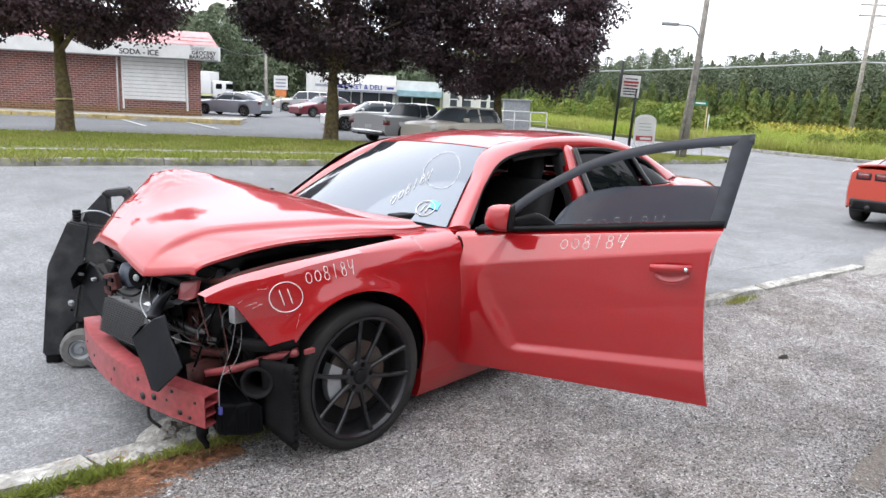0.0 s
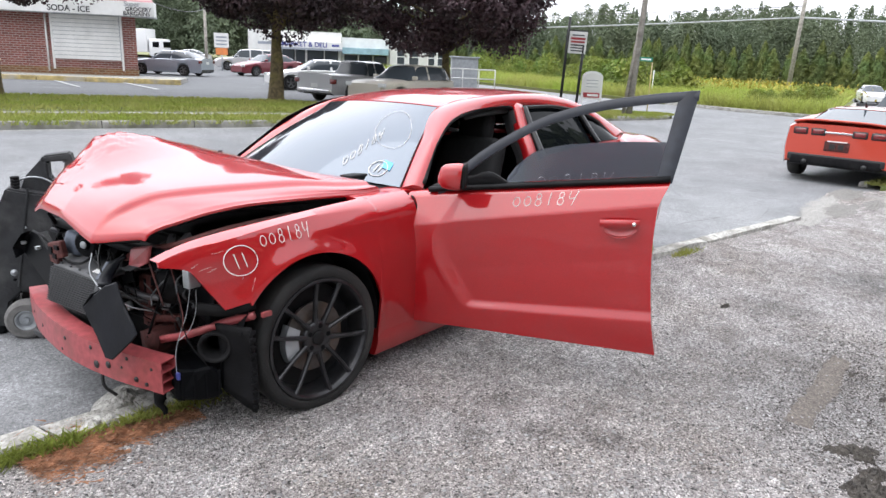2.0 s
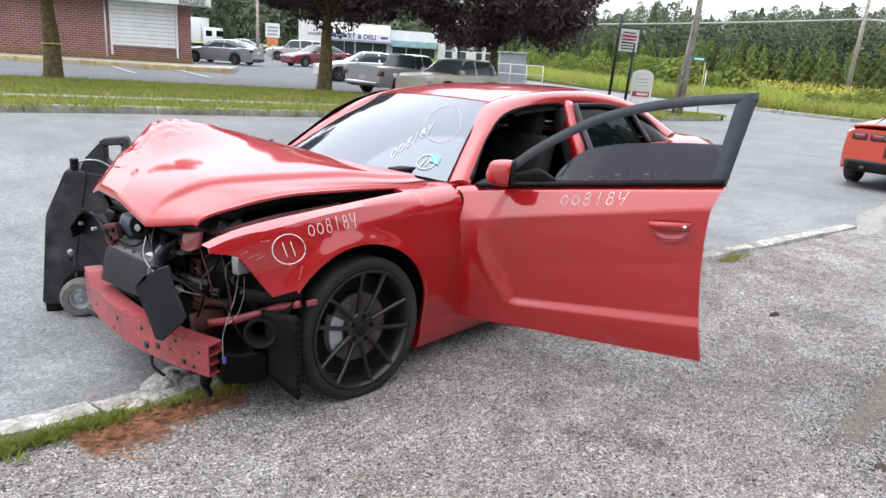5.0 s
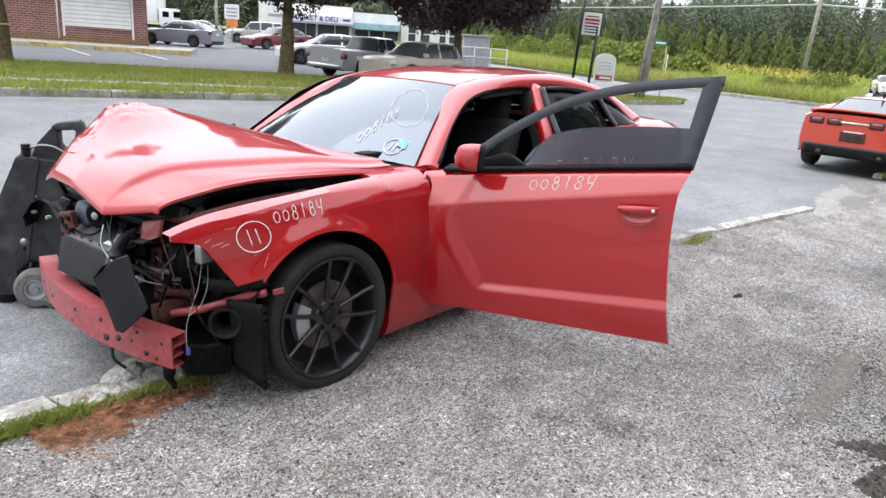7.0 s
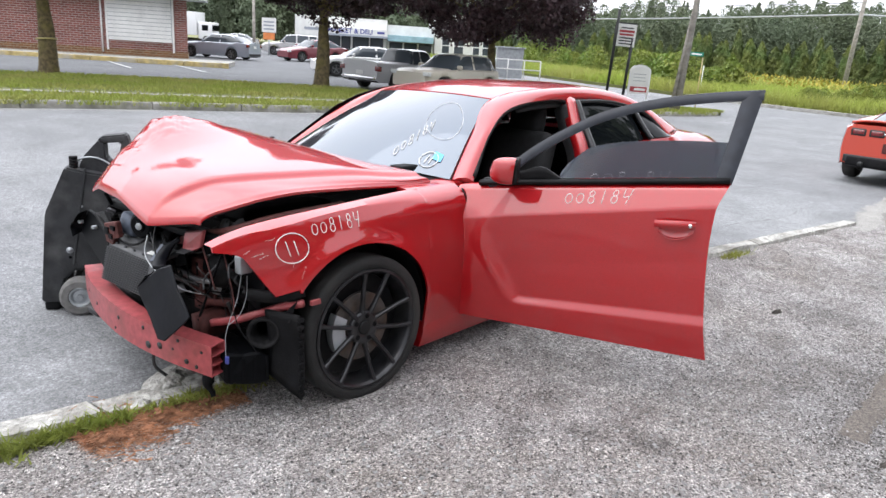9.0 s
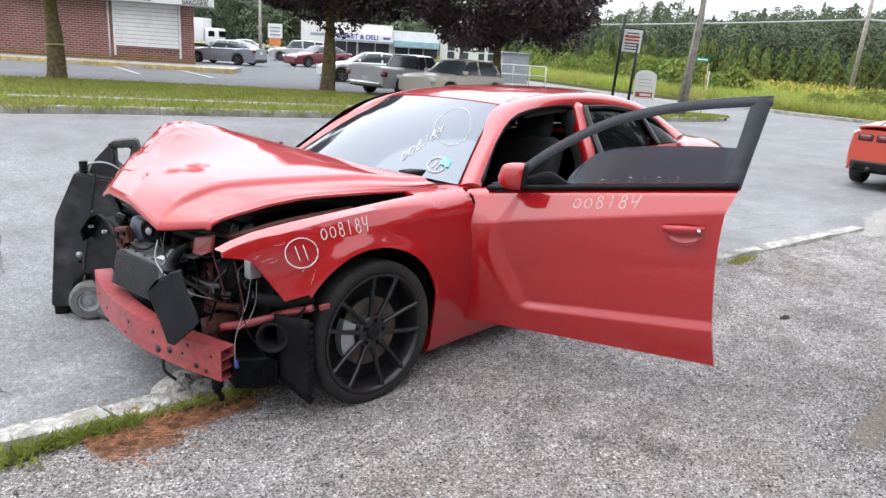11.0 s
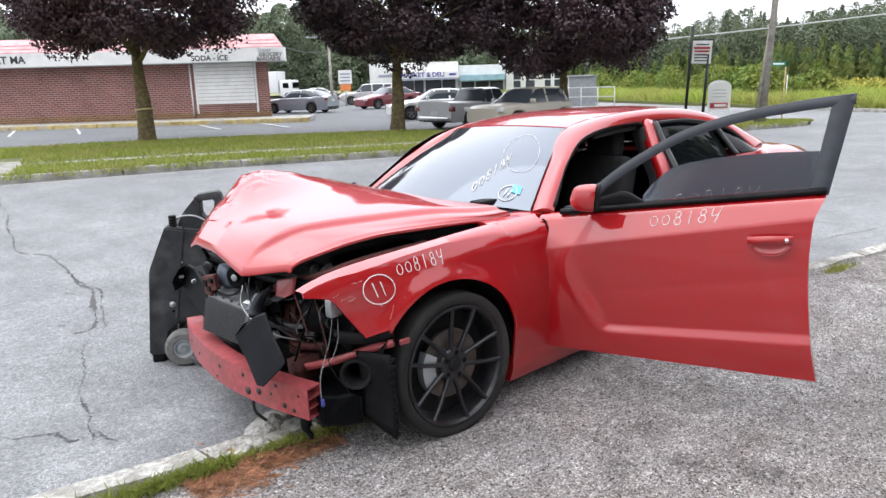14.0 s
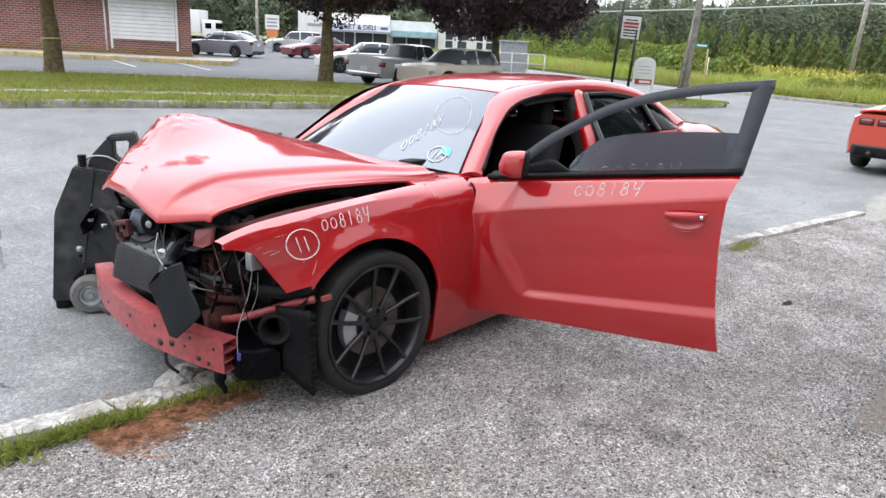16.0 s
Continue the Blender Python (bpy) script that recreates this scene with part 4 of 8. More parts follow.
board = thing("plaza_sign", pose(32.0, 46.2, 0, 0, 0, -40), "white and orange roadside sign on a post", "sign")
part("post", cyl((0, 0, 0), (0, 0, 1.5), 0.06, seg=8), GREYMETAL, board)
part("panel", box(-0.55, 0.55, -0.06, 0.06, 1.75, 2.85, 0.02), WHITE, board, smooth=False)
part("panel", box(-0.45, 0.45, -0.06, 0.06, 1.2, 1.72, 0.02), ORANGESIGN, board, smooth=False)
for k in range(3):
    part("lettering_bar", box(-0.4, 0.4, -0.07, -0.061, 1.95 + 0.27 * k, 2.06 + 0.27 * k), SLATE, board, smooth=False)

tall = thing("motel_sign", pose(26.95, 12.45, -0.30, 1.5, 2.2, -62), "tall white sign with red lettering on black posts", "sign")
for x in (-0.42, 0.30):
    part("post", cyl((x, 0, 0), (x, 0, 2.8 if x > 0 else 3.95), 0.065, seg=10), BLACKMETAL, tall)
part("cabinet", box(-0.50, 0.42, -0.02, 0.12, 2.42, 3.42, 0.01), BLACKMETAL, tall, smooth=False)
panel = part("panel", box(-0.36, 0.42, -0.05, -0.021, 2.42, 3.36, 0.008), WHITE, tall, smooth=False)
for z, h, w, c in ((3.20, 0.05, 0.26, INK), (3.06, 0.10, 0.32, REDINK), (2.92, 0.08, 0.30, REDINK), (2.78, 0.06, 0.3, INK), (2.66, 0.05, 0.3, INK), (2.54, 0.05, 0.28, INK)):
    part("lettering_bar", box(0.03 - w, 0.03 + w, -0.056, -0.051, z - h / 2, z + h / 2), c, panel, smooth=False)

archsign = thing("arched_sign", pose(27.38, 11.62, -0.1, 0, 0, -60), "white arched wooden sign with red band", "sign")
pts = [(-0.46, 0.25), (0.46, 0.25), (0.46, 1.22)] + [(0.46 * math.cos(t), 1.22 + 0.28 * math.sin(t)) for t in steps(0.15, math.pi - 0.15, 12)] + [(-0.46, 1.22)]
part("panel", plate(pts, -0.05, 0.05), WHITE, archsign, smooth=False)
pts2 = [(-0.38, 0.62), (0.38, 0.62), (0.38, 1.2)] + [(0.38 * math.cos(t), 1.2 + 0.2 * math.sin(t)) for t in steps(0.15, math.pi - 0.15, 12)] + [(-0.38, 1.2)]
part("inner_panel", plate(pts2, -0.065, -0.051), STUCCO, archsign, smooth=False)
part("red_band", box(-0.36, 0.36, -0.062, -0.051, 0.34, 0.56), REDINK, archsign, smooth=False)
part("lettering_bar", box(-0.18, 0.30, -0.068, -0.0625, 0.40, 0.50), WHITE, archsign, smooth=False)
for k in range(3):
    part("lettering_bar", box(-0.26, 0.26, -0.072, -0.066, 0.80 + 0.14 * k, 0.83 + 0.14 * k), GREYMETAL, archsign, smooth=False)
for x in (-0.42, 0.36):
    part("post", box(x, x + 0.06, -0.03, 0.03, 0, 0.26), WHITE, archsign, smooth=False)

for x, y, h, mt, lab in ((28.4, 9.35, 2.2, YELLOWLINE, "thin yellow marker post"), (41.5, 14.6, 1.75, WHITE, "short white marker post beside the meadow")):
    p = thing("marker_post", pose(x, y, drop(x, y)), lab + " of plastic" if h > 2 else lab, "post")
    part("post", cyl((0, 0, 0), (0, 0, h), 0.025, seg=8), mt, p)
    if h < 2:
        part("plate", box(-0.07, 0.07, -0.02, 0.02, h - 0.25, h, 0.005), mt, p, smooth=False)

rail = thing("white_railing", pose(26.2, 19.0, 0.3, 0, 0, -54), "white metal pipe railing beside the lot", "railing")
for k in range(4):
    part("post", cyl((0.8 * k, 0, -0.3), (0.8 * k, 0, 0.9), 0.03, seg=8), WHITE, rail)
for z in (0.45, 0.9):
    part("rail_bar", cyl((-1.2, 0, z), (2.4, 0, z), 0.03, seg=8), WHITE, rail)


def wire(a, b, sag, r, label="thin dark overhead power wire"):
    a, b = Vector(a), Vector(b)
    w = tagged(link("overhead_wire", tube([a, a.lerp(b, 0.25) - Vector((0, 0, sag * 0.75)), a.lerp(b, 0.5) - Vector((0, 0, sag)), a.lerp(b, 0.75) - Vector((0, 0, sag * 0.75)), b], r, 5, 24), PALECABLE if r > 0.05 else CABLE), label, "wire", "overhead wires")
    return w


wire((70.5, 13.3, 6.6), (78, 62, 5.6), 0.2, 0.09, "thick bundled pale overhead cable")
wire((70.5, 13.3, 7.6), (78, 62, 7.4), 0.3, 0.03)
wire((70.5, 13.3, 6.6), (86, -28, 6.4), 0.3, 0.09, "thick bundled pale overhead cable")
wire((70.5, 13.2, 11.4), (25.5, 8.5, 9.6), 0.4, 0.015)
wire((25.4, 8.5, 9.0), (8.0, 26, 8.0), 0.4, 0.02)
wire((25.4, 8.5, 9.6), (8.0, 26, 8.5), 0.4, 0.012)
wire((32.0, 48.3, 4.6), (17, 31, 4.0), 0.4, 0.02)
wire((32.0, 48.3, 4.6), (60, 40, 4.6), 0.4, 0.02)


# ---- other vehicles: x backwards from the front axle ----
def hull(spec):
    """Lower body with real wheel arches, lofted along the car."""
    wb, r = spec["wheelbase"], spec["wheel"] + 0.06
    x0, x1 = -spec["front"], wb + spec["rear"]
    xs = sorted(set(steps(x0, x1, 40) + [a + r * c for a in (0, wb) for c in (-1.002, -0.998, -0.9, -0.75, -0.5, -0.25, 0, 0.25, 0.5, 0.75, 0.9, 0.998, 1.002)]))

    def at(x, k):
        low = spec["sill"]
        for a in (0, wb):
            if abs(x - a) < r:
                low = max(low, spec["wheel"] + math.sqrt(max(r * r - (x - a) ** 2, 0)))
        if x < x0 + 0.12 or x > x1 - 0.12:
            low = max(low, spec["sill"] + 0.06)
        top = curve1(spec["top"], x)
        w = curve1(spec["half"], x)
        i = abs(k)
        hi = max(top - 0.10, low + 0.03)
        rows = ((0.0, top + 0.025), (0.75, top + 0.01), (0.90, top - 0.02), (0.965, top - 0.06), (0.995, (hi + low) * 0.5 + 0.08), (1.0, (hi + low) * 0.5 - 0.05), (0.97, low))
        f, z = rows[i]
        return x, math.copysign(w * f, k), max(z, low) if i > 3 else max(z, low + 0.02 * (4 - i))
    bm = sheet(at, xs, range(-6, 7))
    bm.verts.ensure_lookup_table()
    n = 13
    for base in (0, (len(xs) - 1) * n):
        bm.faces.new([bm.verts[base + k] for k in range(n)])
    bmesh.ops.recalc_face_normals(bm, faces=bm.faces)
    return bm


def cabin(spec, grow=0.0, lo=0.0, hi=1.0):
    """The glass house: base line (x, z), roof line and widths."""
    def at(x, k):
        base, roof = curve1(spec["top"], x), line1(spec["roof"], x)
        wl, wt = curve1(spec["half"], x) * 0.90, spec["cabin"]
        h = max(roof - base, 0.0)
        t = min(h / 0.45, 1.0)
        rows = ((0.0, roof + 0.03 * t), (wt * 0.8, roof + 0.015 * t), (wt, roof - 0.03 * t), (wl + (wt - wl) * 0.5 * t, base + h * 0.5), (wl, base - 0.02))
        y, z = rows[abs(k)]
        return x, math.copysign(y + grow, k), z + grow
    xa, xb = spec["roof"][0][0], spec["roof"][-1][0]
    return at, xa, xb


def simple_wheel(parent, m, r, w, rim):
    t = part("wheel", lathe([(r * 0.66, -w / 2 + 0.01), (r * 0.72, -w / 2), (r * 0.93, -w / 2), (r, -w / 2 + 0.03), (r, w / 2 - 0.03), (r * 0.93, w / 2), (r * 0.6, w / 2)], 28), RUBBER, parent, edge=40)
    t.matrix_local = m
    part("rim", lathe([(r * 0.68, -w / 2 + 0.005), (r * 0.66, -w / 2 + 0.03), (r * 0.60, -w / 2 + 0.04)], 28), rim, t, edge=40)
    bm = bmesh.new()
    for k in range(5):
        a = 2 * math.pi * k / 5
        box(-0.028, 0.028, -w / 2 + 0.02, -w / 2 + 0.05, 0, r * 0.64, 0, bm, pose(0, 0, 0, 0, math.degrees(a), 0))
    part("spokes", bm, rim, t, smooth=False)
    part("hub_back", lathe([(0.001, -w / 2 + 0.07), (r * 0.64, -w / 2 + 0.08)], 20), BLACKMETAL, t)


def vehicle(name, m, spec, paint, label, rim=None):
    root = thing(name, m, label, "car" if "car" in name or "coupe" in name or "sedan" in name else "truck")
    part("body", hull(spec), paint, root, edge=35)
    wb = spec["wheelbase"]
    at, xa, xb = cabin(spec)
    part("window_glass", sheet(at, steps(xa, xb, 26), range(-4, 5)), GLASS_FAR, root, "dark window glass", edge=50)
    at2, _, _ = cabin(spec, 0.006)
    flat = [x for x, z in spec["roof"]]
    part("roof", sheet(at2, steps(flat[1] - 0.03, flat[-2] + 0.03, 14), range(-2, 3)), paint, root, edge=50)
    for s in (-1, 1):
        for x0, x1, lean in spec["posts"]:
            bm = sheet(lambda u, v: Vector(at2(x0 + (x1 - x0) * u + lean * (1 - v), -4 * s)).lerp(Vector(at2(x0 + (x1 - x0) * u + lean * (1 - v), -2 * s)), v), [0, 1], steps(0, 1, 4))
            part("pillar", bm, paint, root, edge=50)
        for a in (0, wb):
            simple_wheel(root, pose(a, -s * (spec["width"] / 2 - 0.12), spec["wheel"], 0, 15 * a, 0 if s > 0 else 180), spec["wheel"], 0.22, rim or ALLOY)
    part("underbody", box(-spec["front"] + 0.2, wb + spec["rear"] - 0.2, -spec["width"] * 0.40, spec["width"] * 0.40, spec["sill"] - 0.02, spec["sill"] + 0.14), BLACKMETAL, root, smooth=False)
    x_end, w_end, z_end = wb + spec["rear"], spec["half"][-1][1], spec["lamp_z"]
    for s in (-1, 1):
        if not spec.get("plain_tail"):
            part("tail_lamp", box(x_end - 0.10, x_end + 0.008, s * w_end - 0.13, s * w_end + 0.13, z_end - 0.10, z_end + 0.08, 0.015), TAILRED, root)
        part("headlamp", box(-spec["front"] - 0.005, -spec["front"] + 0.14, s * spec["half"][0][1] - 0.17, s * spec["half"][0][1] + 0.12, spec["front_z"] - 0.07, spec["front_z"] + 0.07, 0.02), LAMP, root)
        part("mirror", box(spec["roof"][0][0] + 0.32, spec["roof"][0][0] + 0.42, s * spec["width"] / 2 - 0.08, s * spec["width"] / 2 + 0.14, curve1(spec["top"], spec["roof"][0][0] + 0.3), curve1(spec["top"], spec["roof"][0][0] + 0.3) + 0.14, 0.03), paint if spec["width"] < 1.95 else BLACKMETAL, root)
    part("number_plate", box(x_end - 0.01, x_end + 0.015, -0.16, 0.16, spec["plate_z"], spec["plate_z"] + 0.15, 0.004), WHITE, root, smooth=False)
    part("bumper_strip", box(x_end - 0.08, x_end + 0.02, -w_end * 0.93, w_end * 0.93, spec["sill"] + 0.07, spec["sill"] + 0.20, 0.02), BLACKMETAL if not spec.get("chrome") else CHROME, root)
    return root


SEDAN = dict(wheelbase=2.78, front=0.95, rear=1.10, width=1.83, wheel=0.33, sill=0.20, cabin=0.60, lamp_z=0.86, front_z=0.66, plate_z=0.7,
             top=[(-0.95, 0.62), (-0.8, 0.72), (0.3, 0.93), (1.0, 0.98), (2.6, 1.0), (3.3, 1.05), (3.85, 1.0)], half=[(-0.95, 0.62), (-0.6, 0.84), (0.2, 0.905), (2.8, 0.905), (3.88, 0.74)],
             roof=[(0.45, 0.95), (1.25, 1.41), (2.2, 1.44), (2.75, 1.37), (3.5, 1.06)], posts=[(1.92, 2.02, 0), (2.72, 2.86, 0.25), (1.20, 1.28, -0.45)])
PICKUP = dict(wheelbase=3.2, front=0.92, rear=1.15, width=1.90, wheel=0.36, sill=0.36, cabin=0.66, lamp_z=0.88, front_z=0.80, plate_z=0.55, chrome=True,
              top=[(-0.92, 0.90), (-0.7, 1.0), (0.55, 1.06), (0.9, 1.08), (2.1, 1.10), (4.35, 1.12)], half=[(-0.92, 0.78), (-0.5, 0.90), (0.2, 0.94), (4.35, 0.90)],
              roof=[(0.55, 1.06), (1.12, 1.62), (1.45, 1.66), (2.2, 1.64), (2.42, 1.12)], posts=[(1.68, 1.76, 0), (2.12, 2.25, 0.1), (1.08, 1.16, -0.35)])
LOWPICKUP = dict(PICKUP, sill=0.30, top=[(-0.92, 0.82), (-0.7, 0.92), (0.55, 0.98), (0.9, 1.0), (2.1, 1.02), (4.35, 1.04)], roof=[(0.55, 0.98), (1.12, 1.50), (1.45, 1.53), (2.2, 1.51), (2.42, 1.04)], lamp_z=0.80)
OLDPICKUP = dict(LOWPICKUP, wheelbase=2.65, rear=0.55, top=[(-0.92, 0.82), (-0.7, 0.92), (0.55, 1.0), (0.9, 1.02), (3.2, 1.04)], half=[(-0.92, 0.78), (-0.5, 0.90), (0.2, 0.94), (3.2, 0.90)], roof=[(0.40, 0.98), (1.12, 1.47), (1.45, 1.52), (2.9, 1.50), (3.08, 1.04)], posts=[(1.68, 1.78, 0), (2.75, 2.95, 0.08), (1.08, 1.16, -0.35)], plain_tail=True)
BIGPICKUP = dict(PICKUP, wheelbase=3.65, rear=1.25, width=2.02, wheel=0.40, sill=0.45, cabin=0.74, lamp_z=1.10, front_z=0.95, plate_z=0.7,
                 top=[(-0.92, 1.05), (-0.7, 1.15), (0.55, 1.22), (0.9, 1.24), (2.7, 1.25), (4.9, 1.27)], half=[(-0.92, 0.85), (-0.5, 0.97), (0.2, 1.0), (4.9, 0.97)],
                 roof=[(0.6, 1.2), (1.2, 1.85), (1.5, 1.90), (2.75, 1.88), (2.95, 1.27)], posts=[(1.75, 1.83, 0), (2.68, 2.8, 0.1), (1.16, 1.24, -0.35)])
SUV = dict(SEDAN, wheel=0.36, sill=0.28, cabin=0.66, top=[(-0.95, 0.78), (-0.7, 0.92), (0.4, 1.05), (1.0, 1.08), (3.88, 1.10)], roof=[(0.45, 1.05), (1.05, 1.64), (2.0, 1.70), (3.5, 1.66), (3.84, 1.10)], posts=[(1.75, 1.85, 0), (2.75, 2.85, 0), (3.4, 3.55, 0.1)], lamp_z=1.0)
COUPE = dict(SEDAN, plain_tail=True, wheelbase=2.85, front=0.93, rear=1.05, width=1.98, wheel=0.36, sill=0.29, cabin=0.62, lamp_z=0.86, plate_z=0.60,
             top=[(-0.93, 0.66), (-0.8, 0.76), (0.3, 0.92), (1.0, 0.97), (2.3, 0.99), (2.9, 1.05), (3.5, 1.03), (3.9, 1.0)], half=[(-0.93, 0.72), (-0.5, 0.90), (0.2, 0.945), (1.6, 0.915), (2.85, 0.955), (3.4, 0.945), (3.72, 0.91), (3.9, 0.84)],
             roof=[(0.5, 0.95), (1.3, 1.27), (1.9, 1.31), (2.35, 1.28), (3.35, 1.05)], posts=[(2.25, 2.55, 0.35), (1.26, 1.34, -0.5)])


def along(x, y, dx, dy, z=0.0):
    """The pose of a vehicle with its front axle at x, y, heading dx, dy."""
    zf, zr = drop(x, y), drop(x - 2.9 * dx, y - 2.9 * dy)
    return pose(x, y, z + zf, 0, 0, math.degrees(math.atan2(-dy, -dx))) @ pose(0, 0, 0, 0, -math.degrees(math.asin((zr - zf) / 2.9)), 0)


coupe = vehicle("orange_coupe", along(15.75, -1.28, 0.997, -0.07, -0.045), COUPE, ORANGE, "orange two-door sports coupe parked at the kerb", BLACKMETAL)
for k in (-0.62, -0.33, 0.33, 0.62):
    part("lamp_recess", box(3.86, 3.912, k - 0.125, k + 0.125, 0.82, 0.955, 0.03), BLACKMETAL, coupe)
    part("tail_lamp", box(3.88, 3.918, k - 0.095, k + 0.095, 0.845, 0.93, 0.02), TAILRED, coupe)
c_at, _, _ = cabin(COUPE, 0.008)
for ks in ((-4, -3, -2), (2, 3, 4)):
    part("rear_quarter", sheet(lambda x, k: Vector(c_at(x, k)) * 1.0, steps(2.38, 3.34, 12), ks), ORANGE, coupe, edge=60)
part("spoiler", sheet(lambda u, v: (3.62 + 0.30 * v - 0.18 * abs(u) ** 3, u * 0.80, 1.045 + 0.055 * v - 0.06 * abs(u) ** 4), steps(-1, 1, 20), steps(0, 1, 4)), ORANGE, coupe, thick=0.03)
part("rear_valance", box(3.78, 3.925, -0.74, 0.74, 0.30, 0.48, 0.04), PLASTIC, coupe, "black lower rear bumper")
part("plate_recess", box(3.90, 3.916, -0.20, 0.20, 0.57, 0.74, 0.01), RUST, coupe)
for k in (-0.07, 0.07):
    part("plate_bar", box(3.915, 3.922, k - 0.045, k + 0.045, 0.61, 0.70, 0.003), BLACKMETAL, coupe, smooth=False)
part("badge_bar", box(3.905, 3.922, -0.22, 0.22, 0.875, 0.905, 0.004), CHROME, coupe)
part("exhaust_tip", cyl((3.80, -0.48, 0.35), (3.95, -0.48, 0.35), 0.045, seg=14), BLACKMETAL, coupe)
part("exhaust_tip", cyl((3.80, 0.48, 0.35), (3.95, 0.48, 0.35), 0.045, seg=14), BLACKMETAL, coupe)
part("antenna", cyl((2.30, 0, 1.34), (2.38, 0, 1.42), 0.025, 0.010, 8), BLACKMETAL, coupe)

work = vehicle("white_pickup_truck", along(23.75, -1.45, 0.997, -0.07, -0.045), BIGPICKUP, CARWHITE, "white pickup truck parked ahead of the coupe")
part("light_bar", box(1.5, 1.75, -0.6, 0.6, 1.93, 2.0, 0.02), BLACKMETAL, work)
part("bed_bar", box(2.95, 4.88, -0.99, -0.93, 1.27, 1.34, 0.01), BLACKMETAL, work)
part("bed_bar", box(2.95, 4.88, 0.93, 0.99, 1.27, 1.34, 0.01), BLACKMETAL, work)
for s in (-0.5, 0.5):
    part("rack_post", cyl((2.98, s, 1.27), (2.9, s, 2.0), 0.035, seg=8), BLACKMETAL, work)
vehicle("silver_suv_car", along(31.4, -2.1, 0.997, -0.07, -0.045), SUV, SILVER, "silver car parked further along the kerb")
vehicle("white_sedan_car", along(64.0, 5.4, -0.95, -0.3, -0.05), SEDAN, CARWHITE, "white car on the far street")
vehicle("silver_pickup_truck", along(20.35, 17.6, 0.997, 0.08, 0.0), LOWPICKUP, SILVER, "silver pickup truck with its tailgate to the street")
vehicle("beige_utility_truck", along(17.0, 14.75, -1.0, -0.02, 0.0), OLDPICKUP, TAN, "weathered beige utility truck parked in the lot")
vehicle("grey_sedan_car", along(21.6, 38.6, -0.45, 0.89, 0.0), SEDAN, SLATE, "blue-grey sedan parked beside the brick store")
vehicle("maroon_sedan_car", along(27.6, 36.9, -1.0, 0.02, 0.0), SEDAN, MAROON, "maroon sedan in the parking lot")
vehicle("white_hatchback_car", along(20.5, 24.3, -0.9, 0.45, 0.0), SEDAN, CARWHITE, "white car behind the pickup trucks")
vehicle("silver_suv_car", along(33.4, 47.6, -0.85, 0.5, 0.0), SUV, SILVER, "silver sport utility car far across the lot")
vehicle("pale_sedan_car", along(40.0, 66.5, -0.6, 0.8, 0.0), SEDAN, SILVER, "pale car far across the lot")

van = thing("box_truck", pose(45.0, 79.3, 0.0, 0, 0, 125), "white box truck far behind the store", "truck")
part("box", box(0, 5.5, -1.2, 1.2, 0.9, 3.6, 0.04), CARWHITE, van)
cab = part("cab", box(-1.9, -0.1, -1.05, 1.05, 0.5, 2.5, 0.15), CARWHITE, van)
part("windscreen", box(-1.93, -1.5, -0.95, 0.95, 1.5, 2.2, 0.08), GLASS_DARK, cab)
part("side_window", box(-1.4, -0.6, -1.07, 1.07, 1.5, 2.15, 0.03), GLASS_DARK, cab)
for x in (-1.1, 3.9):
    for s in (-1, 1):
        simple_wheel(van, pose(x, s * 0.95, 0.45, 0, 0, 180 if s > 0 else 0), 0.45, 0.25, GREYMETAL)


# ---- the wrecked red sedan: x backwards, y to its right, z up, from the ground under the front axle ----
def shell(f, us, vs, d=(0, 0.012, 0)):
    """A panel f(u, v) with the thickness d, closed at its edges."""
    bm = bmesh.new()
    d = Vector(d)
    nu, nv = len(us), len(vs)
    out = [[bm.verts.new(f(u, v)) for v in vs] for u in us]
    inn = [[bm.verts.new(Vector(f(u, v)) + d) for v in vs] for u in us]
    for i in range(nu - 1):
        for j in range(nv - 1):
            bm.faces.new((out[i][j], out[i + 1][j], out[i + 1][j + 1], out[i][j + 1]))
            bm.faces.new((inn[i][j], inn[i][j + 1], inn[i + 1][j + 1], inn[i + 1][j]))
    for i in range(nu - 1):
        for j in (0, nv - 1):
            bm.faces.new((out[i][j], out[i + 1][j], inn[i + 1][j], inn[i][j]))
    for j in range(nv - 1):
        for i in (0, nu - 1):
            bm.faces.new((out[i][j], out[i][j + 1], inn[i][j + 1], inn[i][j]))
    bmesh.ops.recalc_face_normals(bm, faces=bm.faces)
    return bm


def mirrored(bm):
    bmesh.ops.transform(bm, matrix=Matrix.Diagonal((1, -1, 1, 1)), verts=bm.verts)
    bmesh.ops.reverse_faces(bm, faces=bm.faces)
    return bm


def smooth01(a, b, x):
    """A smooth rise from 0 at a to 1 at b."""
    f = min(max((x - a) / (b - a), 0.0), 1.0)
    return f * f * (3 - 2 * f)


HUB, AXLE = 0.355, 3.05


def half_width(x):
    return curve1([(-0.75, 0.80), (-0.35, 0.895), (0.0, 0.925), (0.6, 0.92), (2.0, 0.92), (3.05, 0.945), (3.7, 0.93), (4.12, 0.895), (4.48, 0.83)], x)


